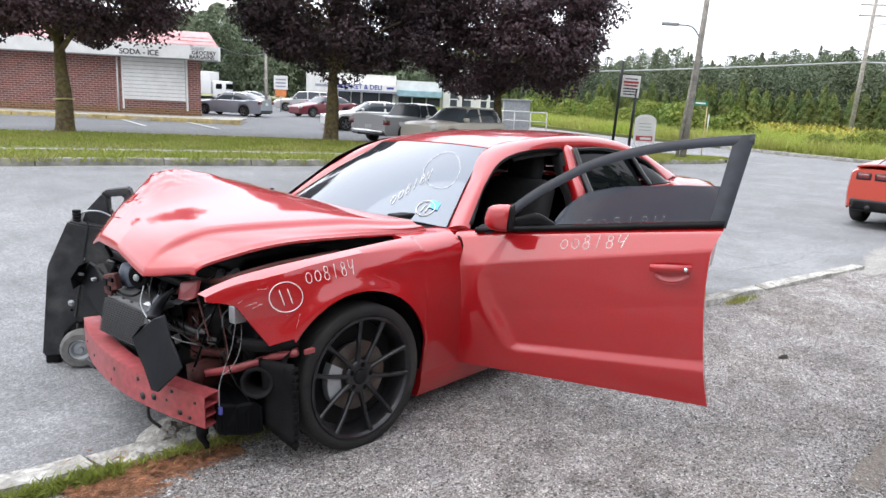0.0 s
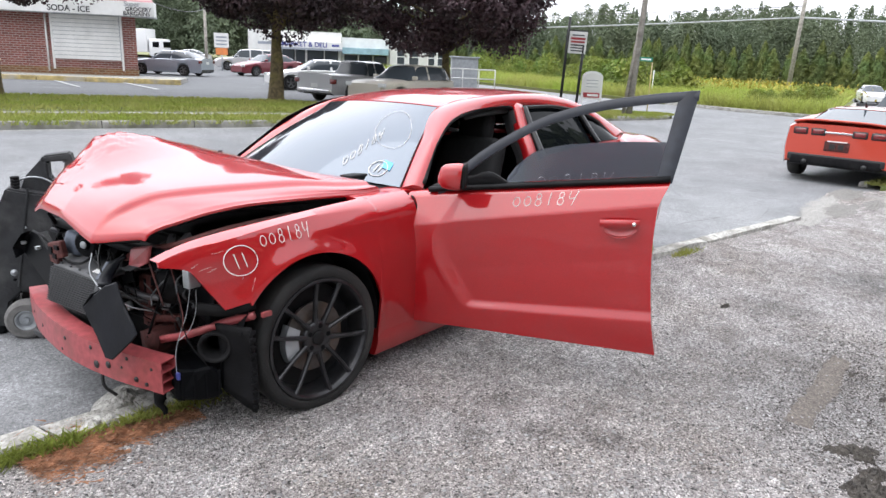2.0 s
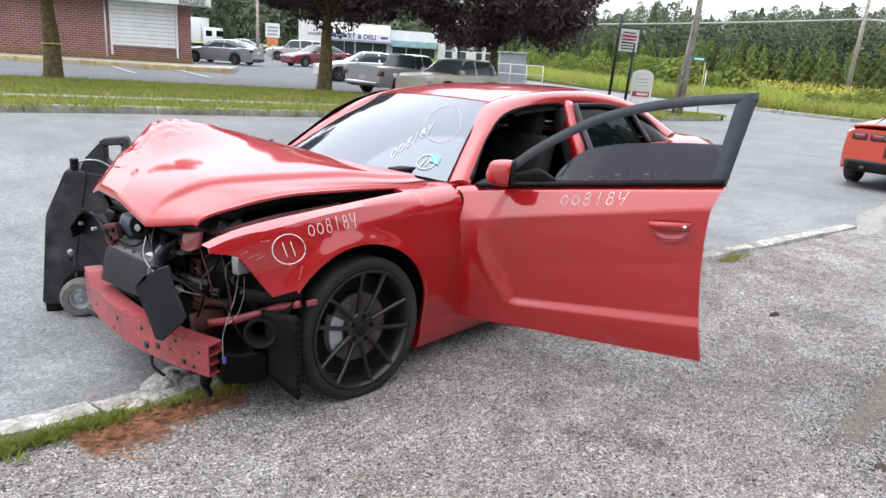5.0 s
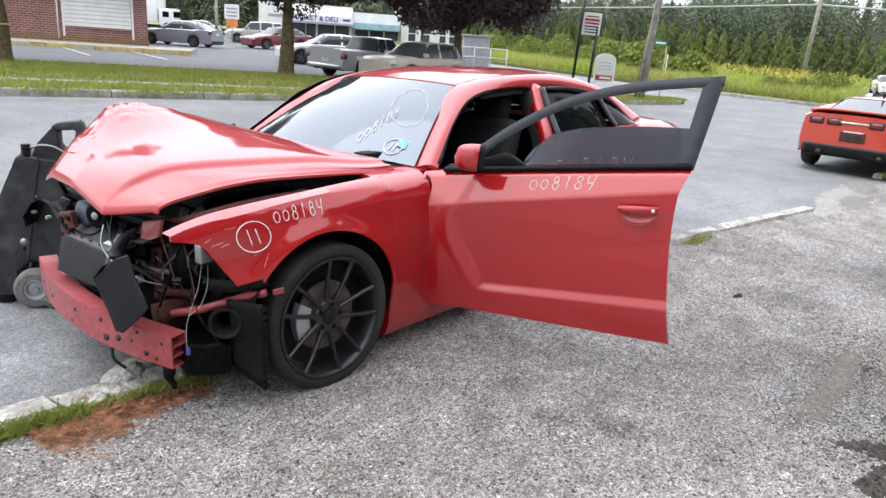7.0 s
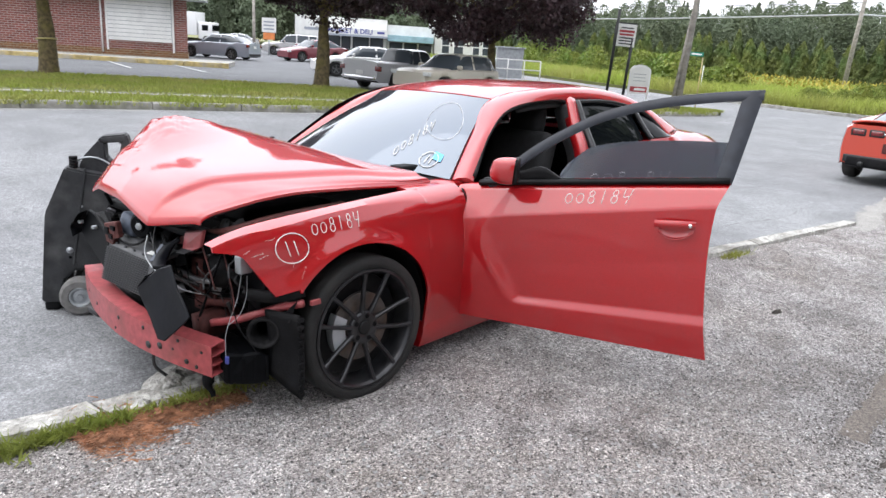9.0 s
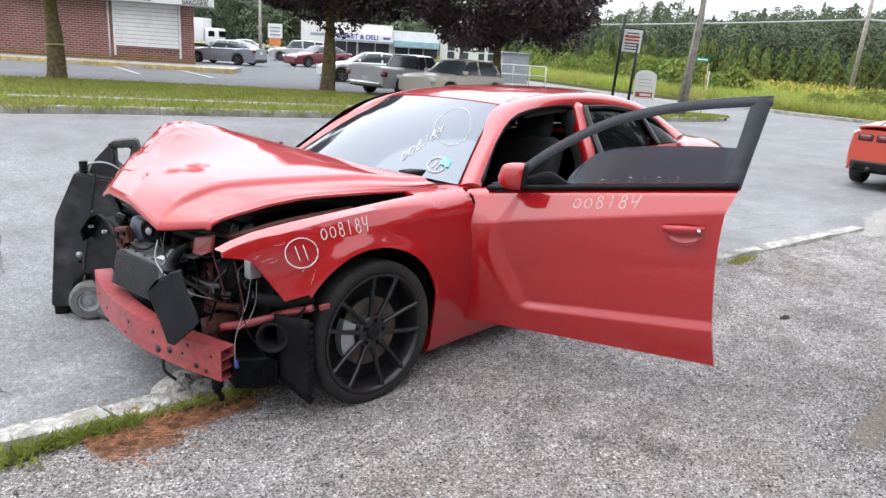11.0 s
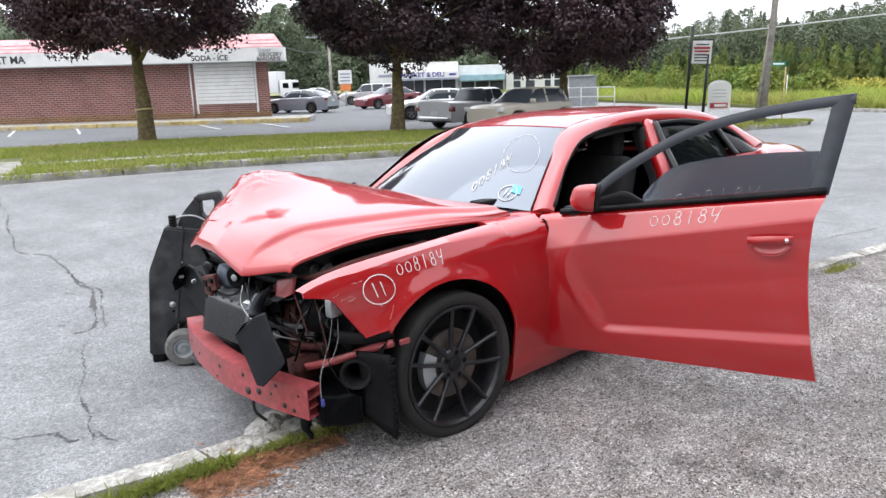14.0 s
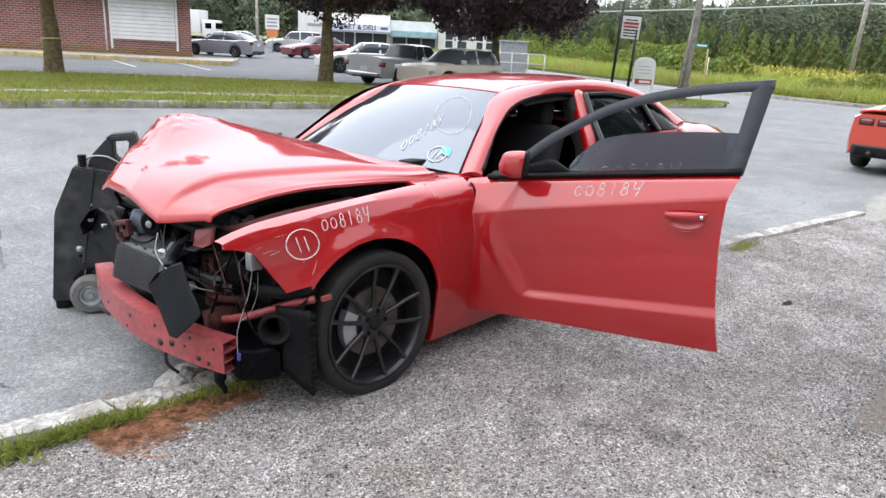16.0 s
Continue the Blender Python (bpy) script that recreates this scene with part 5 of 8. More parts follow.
def side_y(x, z):
    """The body side's distance from the middle."""
    w = half_width(x)
    w -= (0.10 - 0.075 * smooth01(2.9, 3.5, x)) * ((z - 0.66) / 0.36) ** 1.8 if z > 0.66 else 0.05 * ((0.66 - z) / 0.5) ** 2
    for a in (0.0, AXLE):
        r = math.hypot(x - a, z - HUB)
        w += 0.020 * math.exp(-((r - 0.415) / 0.055) ** 2)
    w += 0.016 * math.exp(-((z - (0.86 + 0.03 * x)) / 0.05) ** 2) * smooth01(-0.2, 0.3, x)
    if x > 3.2:
        roll = max(z - belt(x) + 0.12, 0.0) / 0.12
        w -= 0.11 * smooth01(3.2, 3.6, x) * roll ** 2.2
    return w


def belt(x):
    return curve1([(-0.75, 0.815), (-0.68, 0.850), (-0.60, 0.880), (-0.48, 0.910), (-0.3, 0.932), (0.0, 0.953), (0.4, 0.968), (0.72, 0.972), (2.0, 1.02), (3.0, 1.075), (3.6, 1.092), (4.0, 1.076), (4.48, 1.02)], x)


def arch(x, a, r):
    return HUB + math.sqrt(max(r * r - (x - a) ** 2, 0.0))


car = new("wrecked_sedan")
car.matrix_world = Matrix.Translation((0, -0.93, 0)) @ pose(0, 0, 0, -1.9) @ Matrix.Translation((0, 0.93, 0))
tagged(car, "crashed red four-door sedan with crushed nose and open driver's door", "car")


def fender_low(x):
    if x < -0.44:
        return curve1([(-0.70, 0.824), (-0.65, 0.814), (-0.60, 0.803), (-0.567, 0.789), (-0.53, 0.742), (-0.478, 0.662), (-0.44, 0.603)], x)
    if x < -0.335:
        return line1([(-0.44, 0.603), (-0.335, 0.622)], x)
    if x < 0.463:
        return max(arch(x, 0.0, 0.415) if x < 0 else HUB + 0.415 * math.sqrt(max(1 - (x / 0.47) ** 2, 0.0)), 0.40 if x < 0 else 0.20)
    return 0.222


def fender_at(x, v):
    lo, hi = fender_low(x), belt(x) - 0.012
    z = lo + (hi - lo) * v
    dent = 0.02 * math.exp(-((x + 0.45) / 0.12) ** 2 - ((z - 0.72) / 0.08) ** 2)
    y = side_y(x, z) - dent
    if v > 0.93:
        y -= 0.05 * ((v - 0.93) / 0.07) ** 2
    return x, -y, z


FENDER_X = steps(-0.674, -0.44, 16) + steps(-0.43, -0.34, 4) + steps(-0.333, 0.452, 46) + [0.461, 0.465] + steps(0.49, 0.762, 8)
part("front_fender", shell(fender_at, FENDER_X, steps(0, 1, 16)), RED, car, "red fender with a number marked on it", edge=50)
part("front_fender", mirrored(shell(fender_at, [x for x in FENDER_X if x > -0.12], steps(0, 1, 12))), RED, car, edge=50)


def rear_low(x):
    return max(arch(x, AXLE, 0.415), 0.24) if abs(x - AXLE) < 0.41 else 0.24


def rear_at(x, v):
    lo, hi = rear_low(x), belt(x)
    z = lo + (hi - lo) * v
    return x, -side_y(x, z), z


DOOR2_X = steps(1.995, 2.62, 8) + steps(2.645, 2.98, 12)
QUARTER_X = steps(2.99, 3.45, 14) + [3.458, 3.464] + steps(3.5, 4.48, 14)
for flip in (False, True):
    for name, xs in (("rear_door", DOOR2_X), ("rear_fender", QUARTER_X)):
        bm = shell(rear_at, xs, steps(0, 1, 12))
        part(name, mirrored(bm) if flip else bm, RED, car, edge=50)
bm = shell(lambda x, v: (x, -side_y(x, 0.24 + (belt(x) - 0.24) * v), 0.24 + (belt(x) - 0.24) * v), steps(0.73, 1.985, 10), steps(0, 1, 12))
part("front_door", mirrored(bm), RED, car, edge=50)

# sills under the doors
for s in (1, -1):
    part("sill", shell(lambda x, v: (x, -s * (0.885 - 0.03 * (1 - v) + 0.012 * math.sin(v * 3.1)), 0.11 + 0.15 * v), steps(0.468, 2.62, 8), steps(0, 1, 5), (0, 0.10 * s, 0)), RED, car, edge=50)

# roof, pillars and glass
ROOF_IN = [(0.79, -0.762, 0.968), (1.12, -0.62, 1.195), (1.44, -0.495, 1.378), (2.05, -0.515, 1.445), (2.75, -0.51, 1.435), (3.25, -0.56, 1.338), (3.80, -0.68, 1.115)]
ROOF_OUT = [(0.88, -0.838, 0.962), (1.16, -0.715, 1.195), (1.50, -0.622, 1.335), (2.08, -0.598, 1.378), (2.72, -0.61, 1.362), (3.18, -0.665, 1.268), (3.40, -0.775, 1.09)]


def rail_at(u, v):
    a, b = spline(ROOF_IN, u), spline(ROOF_OUT, u)
    p = a.lerp(b, v)
    out = Vector((0.0, -0.6, 0.8))
    return p + out * 0.022 * math.sin(math.pi * v)


for flip in (False, True):
    bm = shell(rail_at, steps(0, 1, 54), steps(0, 1, 8), (0, 0.015, -0.02))
    part("roof_rail", mirrored(bm) if flip else bm, RED, car, edge=60)
    bm = shell(lambda u, v: rail_at(u, v) + Vector((0.0, 0.028, -0.035)), steps(0.36, 0.95, 24), steps(0, 1.15, 6), (0, 0.008, -0.008))
    part("rail_trim", mirrored(bm) if flip else bm, CLOTH, car)


def screen_at(u, v):
    e = spline(ROOF_IN[:3], v)
    c = Vector((0.57, 0, 1.025)).lerp(Vector((1.375, 0, 1.398)), v) + Vector((-0.25, 0, 0.55)) * 0.05 * math.sin(math.pi * v)
    k = 1 - abs(u) ** 2.2
    y = u * -e.y
    return Vector((e.x + (c.x - e.x) * k, y, e.z + (c.z - e.z) * k))


part("windscreen", shell(screen_at, steps(-0.985, 0.985, 24), steps(0.0, 0.985, 14), (0.004, 0, -0.006)), WINDSHIELD, car, "dark tinted windscreen with white marker writing", edge=40)


def roof_at(u, v):
    x_edge = 1.44 + 1.66 * v
    e = spline(ROOF_IN, (2 + 2 * min(v / 0.79, 1.0) + max(v - 0.79, 0) / 0.3) / 6)
    zc = curve1([(1.37, 1.399), (1.62, 1.447), (2.0, 1.474), (2.35, 1.476), (2.8, 1.460), (3.1, 1.420)], 1.375 + (x_edge - 1.44) * 1.02)
    k = 1 - abs(u) ** 2.4
    xc = 1.375 + (3.10 - 1.375) * v
    return Vector((e.x + (xc - e.x) * k, u * -e.y, e.z + (max(zc, e.z) - e.z) * k))


part("roof", shell(roof_at, steps(-1, 1, 24), steps(0, 1, 24), (0, 0, -0.012)), RED, car, edge=60)

part("headliner", shell(lambda u, v: roof_at(u, v) + Vector((0, 0, -0.035)), steps(-1, 1, 12), steps(0, 1, 10), (0, 0, -0.02)), CLOTH, car)


def backlight_at(u, v):
    e = spline(ROOF_IN, 4.7 / 6).lerp(Vector((3.80, -0.68, 1.11)), v)
    c = Vector((3.10, 0, 1.420)).lerp(Vector((3.86, 0, 1.115)), v)
    k = 1 - abs(u) ** 2.2
    return Vector((e.x + (c.x - e.x) * k, u * -e.y, e.z + (c.z - e.z) * k))


part("rear_window", shell(backlight_at, steps(-1, 1, 16), steps(0, 1, 8), (0, 0, -0.006)), GLASS_DARK, car, edge=40)
part("boot_lid", shell(lambda u, x: (x, u * (side_y(x, belt(x)) - 0.006), belt(x) - 0.002 + 0.03 * (1 - u ** 4) + 0.006 * smooth01(4.2, 4.46, x) * (1 - u ** 6)), steps(-1, 1, 24), steps(3.36, 4.47, 14), (0, 0, -0.02)), RED, car, edge=50)
part("rear_bumper", shell(lambda u, v: (4.43 + 0.06 * math.sin(v * 2.6) - 0.12 * abs(u) ** 3, u * 0.80, 0.26 + 0.73 * v), steps(-1, 1, 16), steps(0, 1, 10), (-0.02, 0, 0)), RED, car)
part("tail_lamp", shell(lambda u, v: (4.505 - 0.12 * abs(u) ** 3, u * 0.74, 0.84 + 0.10 * v), steps(-1, 1, 16), steps(0, 1, 2), (-0.03, 0, 0)), TAILRED, car)


def side_glass(x0, x1, grow=0.0):
    def at(x, v):
        top = min((spline(ROOF_OUT, t / 60) for t in range(61)), key=lambda p: abs(p.x - x))
        z = belt(x) + 0.004 - grow
        low = Vector((x, -side_y(x, z) + 0.02, z))
        return low.lerp(Vector((x, top.y + 0.012, max(top.z - 0.002 + grow, z + 0.004))), v)
    return shell(at, steps(x0, x1, 16), steps(0, 1, 6), (0, 0.005, 0))


part("side_window", side_glass(2.24, 2.96), GLASS_DARK, car, "dark tinted rear side window", edge=40)
part("quarter_window", side_glass(3.02, 3.385), GLASS_DARK, car, edge=40)
part("side_window", mirrored(side_glass(0.86, 3.40, 0.05)), GLASS_DARK, car, edge=40)


def strip(points, w, d, n=20, up=(0, 0, 1)):
    """A flat bar along a curve."""
    bm = bmesh.new()
    line = [spline(points, i / n) for i in range(n + 1)]
    rings = []
    for i, c in enumerate(line):
        t = (line[min(i + 1, n)] - line[max(i - 1, 0)]).normalized()
        s = t.cross(Vector(up)).normalized()
        q = s.cross(t)
        rings.append([bm.verts.new(c + s * a * w / 2 + q * b * d / 2) for a, b in ((-1, -1), (1, -1), (1, 1), (-1, 1))])
    for a, b in zip(rings, rings[1:]):
        for k in range(4):
            bm.faces.new((a[k], a[(k + 1) % 4], b[(k + 1) % 4], b[k]))
    bm.faces.new(rings[0][::-1]), bm.faces.new(rings[-1])
    bmesh.ops.recalc_face_normals(bm, faces=bm.faces)
    return bm


# red post behind the open doorway, the rear door's black frame, seals
part("door_post", strip([(2.16, -0.60, 1.365), (2.10, -0.70, 1.20), (2.04, -0.82, 1.0), (2.02, -0.85, 0.62), (2.02, -0.84, 0.25)], 0.075, 0.06, up=(1, 0, 0)), RED, car)
part("post_trim", strip([(2.185, -0.616, 1.36), (2.135, -0.72, 1.20), (2.085, -0.838, 1.03)], 0.012, 0.02, up=(1, 0, 0)), CHROME, car)
part("window_frame", strip([(2.225, -0.618, 1.355), (2.185, -0.72, 1.20), (2.145, -0.842, 1.03)], 0.06, 0.03, up=(1, 0, 0)), SATINBLACK, car)
part("window_frame", strip([(2.98, -0.67, 1.30), (3.00, -0.76, 1.17), (3.01, -0.835, 1.08)], 0.03, 0.03, up=(1, 0, 0)), SATINBLACK, car)
part("window_frame", strip([(2.22, -0.628, 1.360), (2.7, -0.632, 1.350), (3.15, -0.678, 1.262), (3.37, -0.785, 1.09)], 0.025, 0.02), SATINBLACK, car)
part("door_seal", tube([(0.90, -0.825, 0.98), (1.17, -0.70, 1.185), (1.50, -0.61, 1.322), (2.08, -0.588, 1.362), (2.13, -0.67, 1.22), (2.03, -0.80, 1.0)], 0.014, 6, 40), PLASTIC, car)


# hood: buckled upwards at its far front corner
HOOD = (
    [(-0.613, -0.60, 0.918), (-0.565, -0.615, 0.943), (-0.455, -0.633, 0.965), (-0.335, -0.652, 0.986), (-0.16, -0.672, 0.998), (0.073, -0.69, 0.993), (0.30, -0.711, 0.984), (0.52, -0.728, 0.973), (0.64, -0.737, 0.980)],
    [(-0.745, -0.40, 0.892), (-0.690, -0.40, 0.945), (-0.622, -0.41, 0.982), (-0.494, -0.43, 1.020), (-0.369, -0.46, 1.033), (-0.102, -0.525, 1.037), (0.196, -0.59, 1.031), (0.45, -0.645, 1.006), (0.605, -0.665, 0.998)],
    [(-0.700, -0.05, 0.942), (-0.65, -0.03, 0.990), (-0.58, 0.0, 1.032), (-0.46, 0.04, 1.078), (-0.33, 0.06, 1.108), (-0.08, 0.08, 1.132), (0.17, 0.06, 1.128), (0.37, 0.03, 1.095), (0.50, 0.0, 1.045)],
    [(-0.60, 0.495, 0.920), (-0.545, 0.495, 0.985), (-0.473, 0.497, 1.066), (-0.354, 0.50, 1.165), (-0.222, 0.515, 1.262), (-0.031, 0.53, 1.257), (0.17, 0.565, 1.190), (0.42, 0.64, 1.115), (0.69, 0.74, 1.060)])


def hood_at(u, v):
    rows = [spline(c, v) for c in HOOD]
    k = min(int(u * 3), 2)
    p = spline(rows, u).lerp(rows[k].lerp(rows[k + 1], u * 3 - k), 0.8 - 0.6 * smooth01(0.0, 0.5, v))
    # pressed crease from the front point to the windscreen
    line = 0.335
    crease = 0.034 * (smooth01(line - 0.040, line + 0.008, u) - smooth01(line + 0.03, line + 0.42, u)) * smooth01(0.0, 0.30, v) * (1 - 0.5 * v)
    # torn folds running up to the buckled corner
    near = smooth01(0.74, 0.92, u) * smooth01(0.10, 0.25, v) * (1 - smooth01(0.50, 0.66, v))
    along_fold = (1 - u) * 15.0 + 5.0 * noise.noise((u * 3.0, v * 7.0, 2.0))
    sharp = 0.5 - abs(noise.noise((along_fold, v * 7.0, 1.0))) * 2.4
    small = 0.4 - abs(noise.noise((u * 30.0 + v * 14.0, v * 24.0 - u * 9.0, 7.0))) * 2.0
    fold = near * (0.013 * sharp + 0.006 * small)
    # wrinkles along the far edge, fading towards the windscreen
    rim = smooth01(0.80, 0.97, u) * smooth01(0.42, 0.55, v) * (1 - smooth01(0.80, 1.0, v))
    wrinkle = rim * 0.010 * noise.noise((u * 26.0, v * 22.0 + u * 11.0, 5.0))
    wave = 0.0008 * noise.noise((u * 9.0, v * 14.0, 4.0)) + 0.0012 * max(noise.noise((u * 4.0 - v * 7.0, v * 2.0, 3.0)), 0.0)
    edge = -0.034 * max((u - 0.90) / 0.10, 0.0) ** 1.5 - 0.008 * (1 - smooth01(0.0, 0.05, u)) - 0.012 * (1 - smooth01(0.0, 0.035, v)) ** 2
    p.z += crease + fold + wrinkle + wave + edge
    p.x += fold * 0.6
    return p


part("hood", shell(hood_at, steps(0, 1, 110), steps(0, 1, 90), (0, 0, -0.012)), RED, car, "red hood buckled up by the crash", edge=60)
part("washer_jet", box(-0.010, 0.010, -0.008, 0.008, 0, 0.008, 0.002), PLASTIC, car).matrix_local = Matrix.Translation(hood_at(0.80, 0.86))
part("hood_frame", shell(lambda u, v: hood_at(u, v) + Vector((0, 0, -0.035)), steps(0.06, 0.94, 20), steps(0.04, 0.9, 16), (0, 0, -0.012)), PLASTIC, car)
part("cowl", shell(lambda u, v: (0.40 + 0.30 * abs(u) ** 2 + 0.20 * v, u * 0.74, 0.982 + 0.042 * v - 0.035 * u * u), steps(-1, 1, 16), steps(0, 1, 4), (0, 0, -0.05)), PLASTIC, car, "black plastic cowl below the windscreen")
for s in (1, -1):
    part("fender_top", shell(lambda x, v: (x, -s * (side_y(x, belt(x) - 0.012) - 0.05 - 0.11 * v), belt(x) - 0.016 + 0.012 * math.sin(1.6 * v)), steps(0.42, 0.92, 8), steps(0, 1, 5), (0, 0, -0.02)), RED, car, edge=50)
part("cowl_end", box(0.60, 0.74, -0.56, -0.47, 0.99, 1.03, 0.01), PLASTIC, car)


# ---- wheels ----
def wheel(parent, m):
    hub = part("wheel", lathe([(0.001, -0.064), (0.040, -0.064), (0.044, -0.070), (0.074, -0.070), (0.084, -0.060), (0.086, 0.06), (0.001, 0.06)], 40), SATINBLACK, parent, "black split-spoke alloy wheel with a wide tyre")
    hub.matrix_local = m
    tyre = [(0.300, -0.098), (0.312, -0.112), (0.333, -0.116), (0.349, -0.108), (0.357, -0.094), (0.360, -0.075), (0.360, 0.075), (0.357, 0.094), (0.345, 0.11), (0.315, 0.112), (0.296, 0.095)]
    part("tyre", lathe(tyre, 64), RUBBER, hub, edge=40)
    bm = lathe([(0.303, -0.100), (0.301, -0.113), (0.290, -0.115), (0.284, -0.105), (0.276, -0.085), (0.270, 0.0), (0.262, 0.09), (0.292, 0.10)], 64)
    part("rim", bm, SATINBLACK, hub, edge=40)
    bm = bmesh.new()
    for k in range(5):
        a = math.radians(-102 + 72 * k)
        for s in (-1, 1):
            prev = None
            for r, off, w, y0, y1 in ((0.040, 0.20, 0.017, -0.064, -0.02), (0.075, 0.30, 0.0125, -0.072, -0.03), (0.13, 0.33, 0.0100, -0.080, -0.045), (0.21, 0.35, 0.0095, -0.095, -0.062), (0.268, 0.375, 0.0105, -0.107, -0.075), (0.292, 0.385, 0.0145, -0.112, -0.085)):
                ang = a + s * off
                c = Vector((math.cos(ang), 0, math.sin(ang))) * r
                t = Vector((-math.sin(ang), 0, math.cos(ang)))
                ring = [bm.verts.new(c + t * p * w + Vector((0, y, 0))) for p, y in ((-0.5, y0), (0.5, y0), (1, y0 + 0.010), (0.9, y1), (-0.9, y1), (-1, y0 + 0.010))]
                if prev:
                    for i in range(6):
                        bm.faces.new((prev[i], prev[(i + 1) % 6], ring[(i + 1) % 6], ring[i]))
                prev = ring
    bmesh.ops.recalc_face_normals(bm, faces=bm.faces)
    part("spokes", bm, SATINBLACK, hub, smooth=False)
    bm = lathe([(0.0005, -0.080), (0.028, -0.080), (0.034, -0.074), (0.036, -0.05)], 24)
    part("hub_cap", bm, PLASTIC, hub)
    for k in range(5):
        a = math.radians(-66 + 72 * k)
        part("wheel_nut", cyl((0.060 * math.cos(a), -0.0725, 0.060 * math.sin(a)), (0.060 * math.cos(a), -0.03, 0.060 * math.sin(a)), 0.0125, seg=10), DEEPBLACK, hub, smooth=False)
    part("brake_disc", lathe([(0.06, -0.03), (0.085, -0.03), (0.09, -0.012), (0.172, -0.012), (0.172, 0.016), (0.09, 0.016)], 48), STEEL, hub, "rust-marked steel brake disc", edge=30)
    part("backing_plate", lathe([(0.001, 0.05), (0.20, 0.05), (0.26, 0.06)], 32), PLASTIC, hub)
    bm = sheet(lambda a, k: ((0.11 + 0.075 * (k in (1, 2))) * math.cos(a), (-0.045, -0.045, 0.03, 0.03)[k], (0.11 + 0.075 * (k in (1, 2))) * math.sin(a)), steps(2.6, 3.7, 8), range(4))
    part("brake_caliper", bm, GREYMETAL, hub, edge=30)
    return hub


wheel(car, pose(0.050, -0.852, 0.342, 0, 0, -3) @ Matrix.Diagonal((0.975, 0.62, 0.985, 1)))
wheel(car, pose(AXLE, -0.82, HUB, 0, 20, 0))
wheel(car, pose(0, 0.82, HUB, 0, 30, 178.5))
wheel(car, pose(AXLE, 0.82, HUB, 0, 50, 180))
for a in (0, AXLE):
    for s in (-1, 1):
        part("wheel_liner", sheet(lambda t, y: (a + (0.43 if a == 0 else 0.40) * math.cos(t) + (0.03 if a == 0 else 0.0), s * y, HUB + 0.41 * math.sin(t)), steps(-0.2, 2.85, 24), [0.58, 0.89]), PLASTIC, car)
part("underbody", box(-0.35, 4.0, -0.80, 0.80, 0.17, 0.24, 0.02), PLASTIC, car)
part("undertray", box(0.50, 3.0, -0.82, 0.82, 0.125, 0.172, 0.02), PLASTIC, car)


# ---- open driver's door, hinged at its front edge ----
def door_end(z):
    return curve1([(0.22, 1.290), (0.40, 1.259), (0.55, 1.244), (0.774, 1.232), (0.96, 1.240), (1.09, 1.286)], z)


def door_at(s, v):
    lo, hi = 0.238 - 0.006 * s, 0.958 + 0.108 * s
    z = lo + (hi - lo) * v
    ss = s * door_end(z) / 1.27
    up, low = 0.790 + 0.158 * ss, 0.352 + 0.045 * ss
    # above the character line the panel leans in; below it stands upright
    line = -0.026 * max((up - 0.66) / 0.36, 0.0) ** 2
    if z > up:
        w = line - 0.42 * (z - up)
    else:
        w = -0.026 * ((z - 0.66) / 0.36) ** 2 if z > 0.66 else -0.05 * ((0.66 - z) / 0.5) ** 2
    start = 0.125 + 0.16 * smooth01(0.70, 0.30, z) + 0.5 * max(z - 0.74, 0.0)
    base = smooth01(low - 0.012, low + 0.030 + 0.02 * ss, z)
    hollow = smooth01(start, start + 0.075, ss) * base * min(max((up - z) / 0.26, 0.0), 1.0) ** 0.8
    w -= 0.022 * hollow
    w += 0.004 * math.exp(-((ss - start + 0.015) / 0.02) ** 2) * base
    if v > 0.96:
        w -= 0.018 * ((v - 0.96) / 0.04) ** 2
    return ss, -w, z


door = part("front_door", shell(door_at, steps(-0.06, 1.27, 64), steps(0, 1, 90), (0, 0.085, 0)), RED, car, "open red driver's door with its window half down", edge=45)
door.matrix_local = pose(0.725, -0.905, 0, 0, 0, -71.4)


def lean(z):
    return 0.075 + 0.30 * max(z - 1.0, 0.0)


FRAME_OUT = [(0.10, 0.985), (0.30, 1.165), (0.46, 1.275), (0.63, 1.368), (0.80, 1.428), (0.98, 1.470), (1.18, 1.500), (1.375, 1.520)]


def frame_at(u, v):
    s, z = spline([(a, 0, b) for a, b in FRAME_OUT], u).xz
    w = 0.044 * (1 + 0.1 * u)
    return s + w * 0.55 * (1 - u) * v, lean(z - w * v) - 0.006 * math.sin(3.14 * v), z - w * v


part("window_frame", shell(frame_at, steps(0, 1, 40), steps(0, 1, 4), (0, 0.03, 0)), FRAMEGREY, door, "dark grey window frame", edge=50)


def post_at(u, v):
    a = Vector((1.378, 0, 1.518)).lerp(Vector((1.292, 0, 1.085)), v)
    w = 0.088 - 0.012 * v
    s = a.x - w * u
    return s, lean(a.z) - 0.008 * math.sin(3.14 * u), a.z - (0.012 * u if v == 0 else 0)


part("window_frame", shell(post_at, steps(0, 1, 4), steps(0, 1, 12), (0, 0.03, 0)), FRAMEGREY, door, edge=50)
part("belt_moulding", shell(lambda s, v: (s, 0.068 - 0.012 * math.sin(3.14 * v), 0.955 + 0.108 * s + 0.028 * v), steps(0.06, 1.285, 12), steps(0, 1, 4), (0, 0.03, 0)), PLASTIC, door)
part("mirror_sail", shell(lambda u, v: (0.12 + 0.40 * u, 0.082, 0.985 + 0.043 * u + v * (0.02 + 0.09 * u) * (1 - smooth01(0.6, 1.0, u) * 0.95)), steps(0, 1, 14), steps(0, 1, 3), (0, 0.02, 0)), PLASTIC, door)
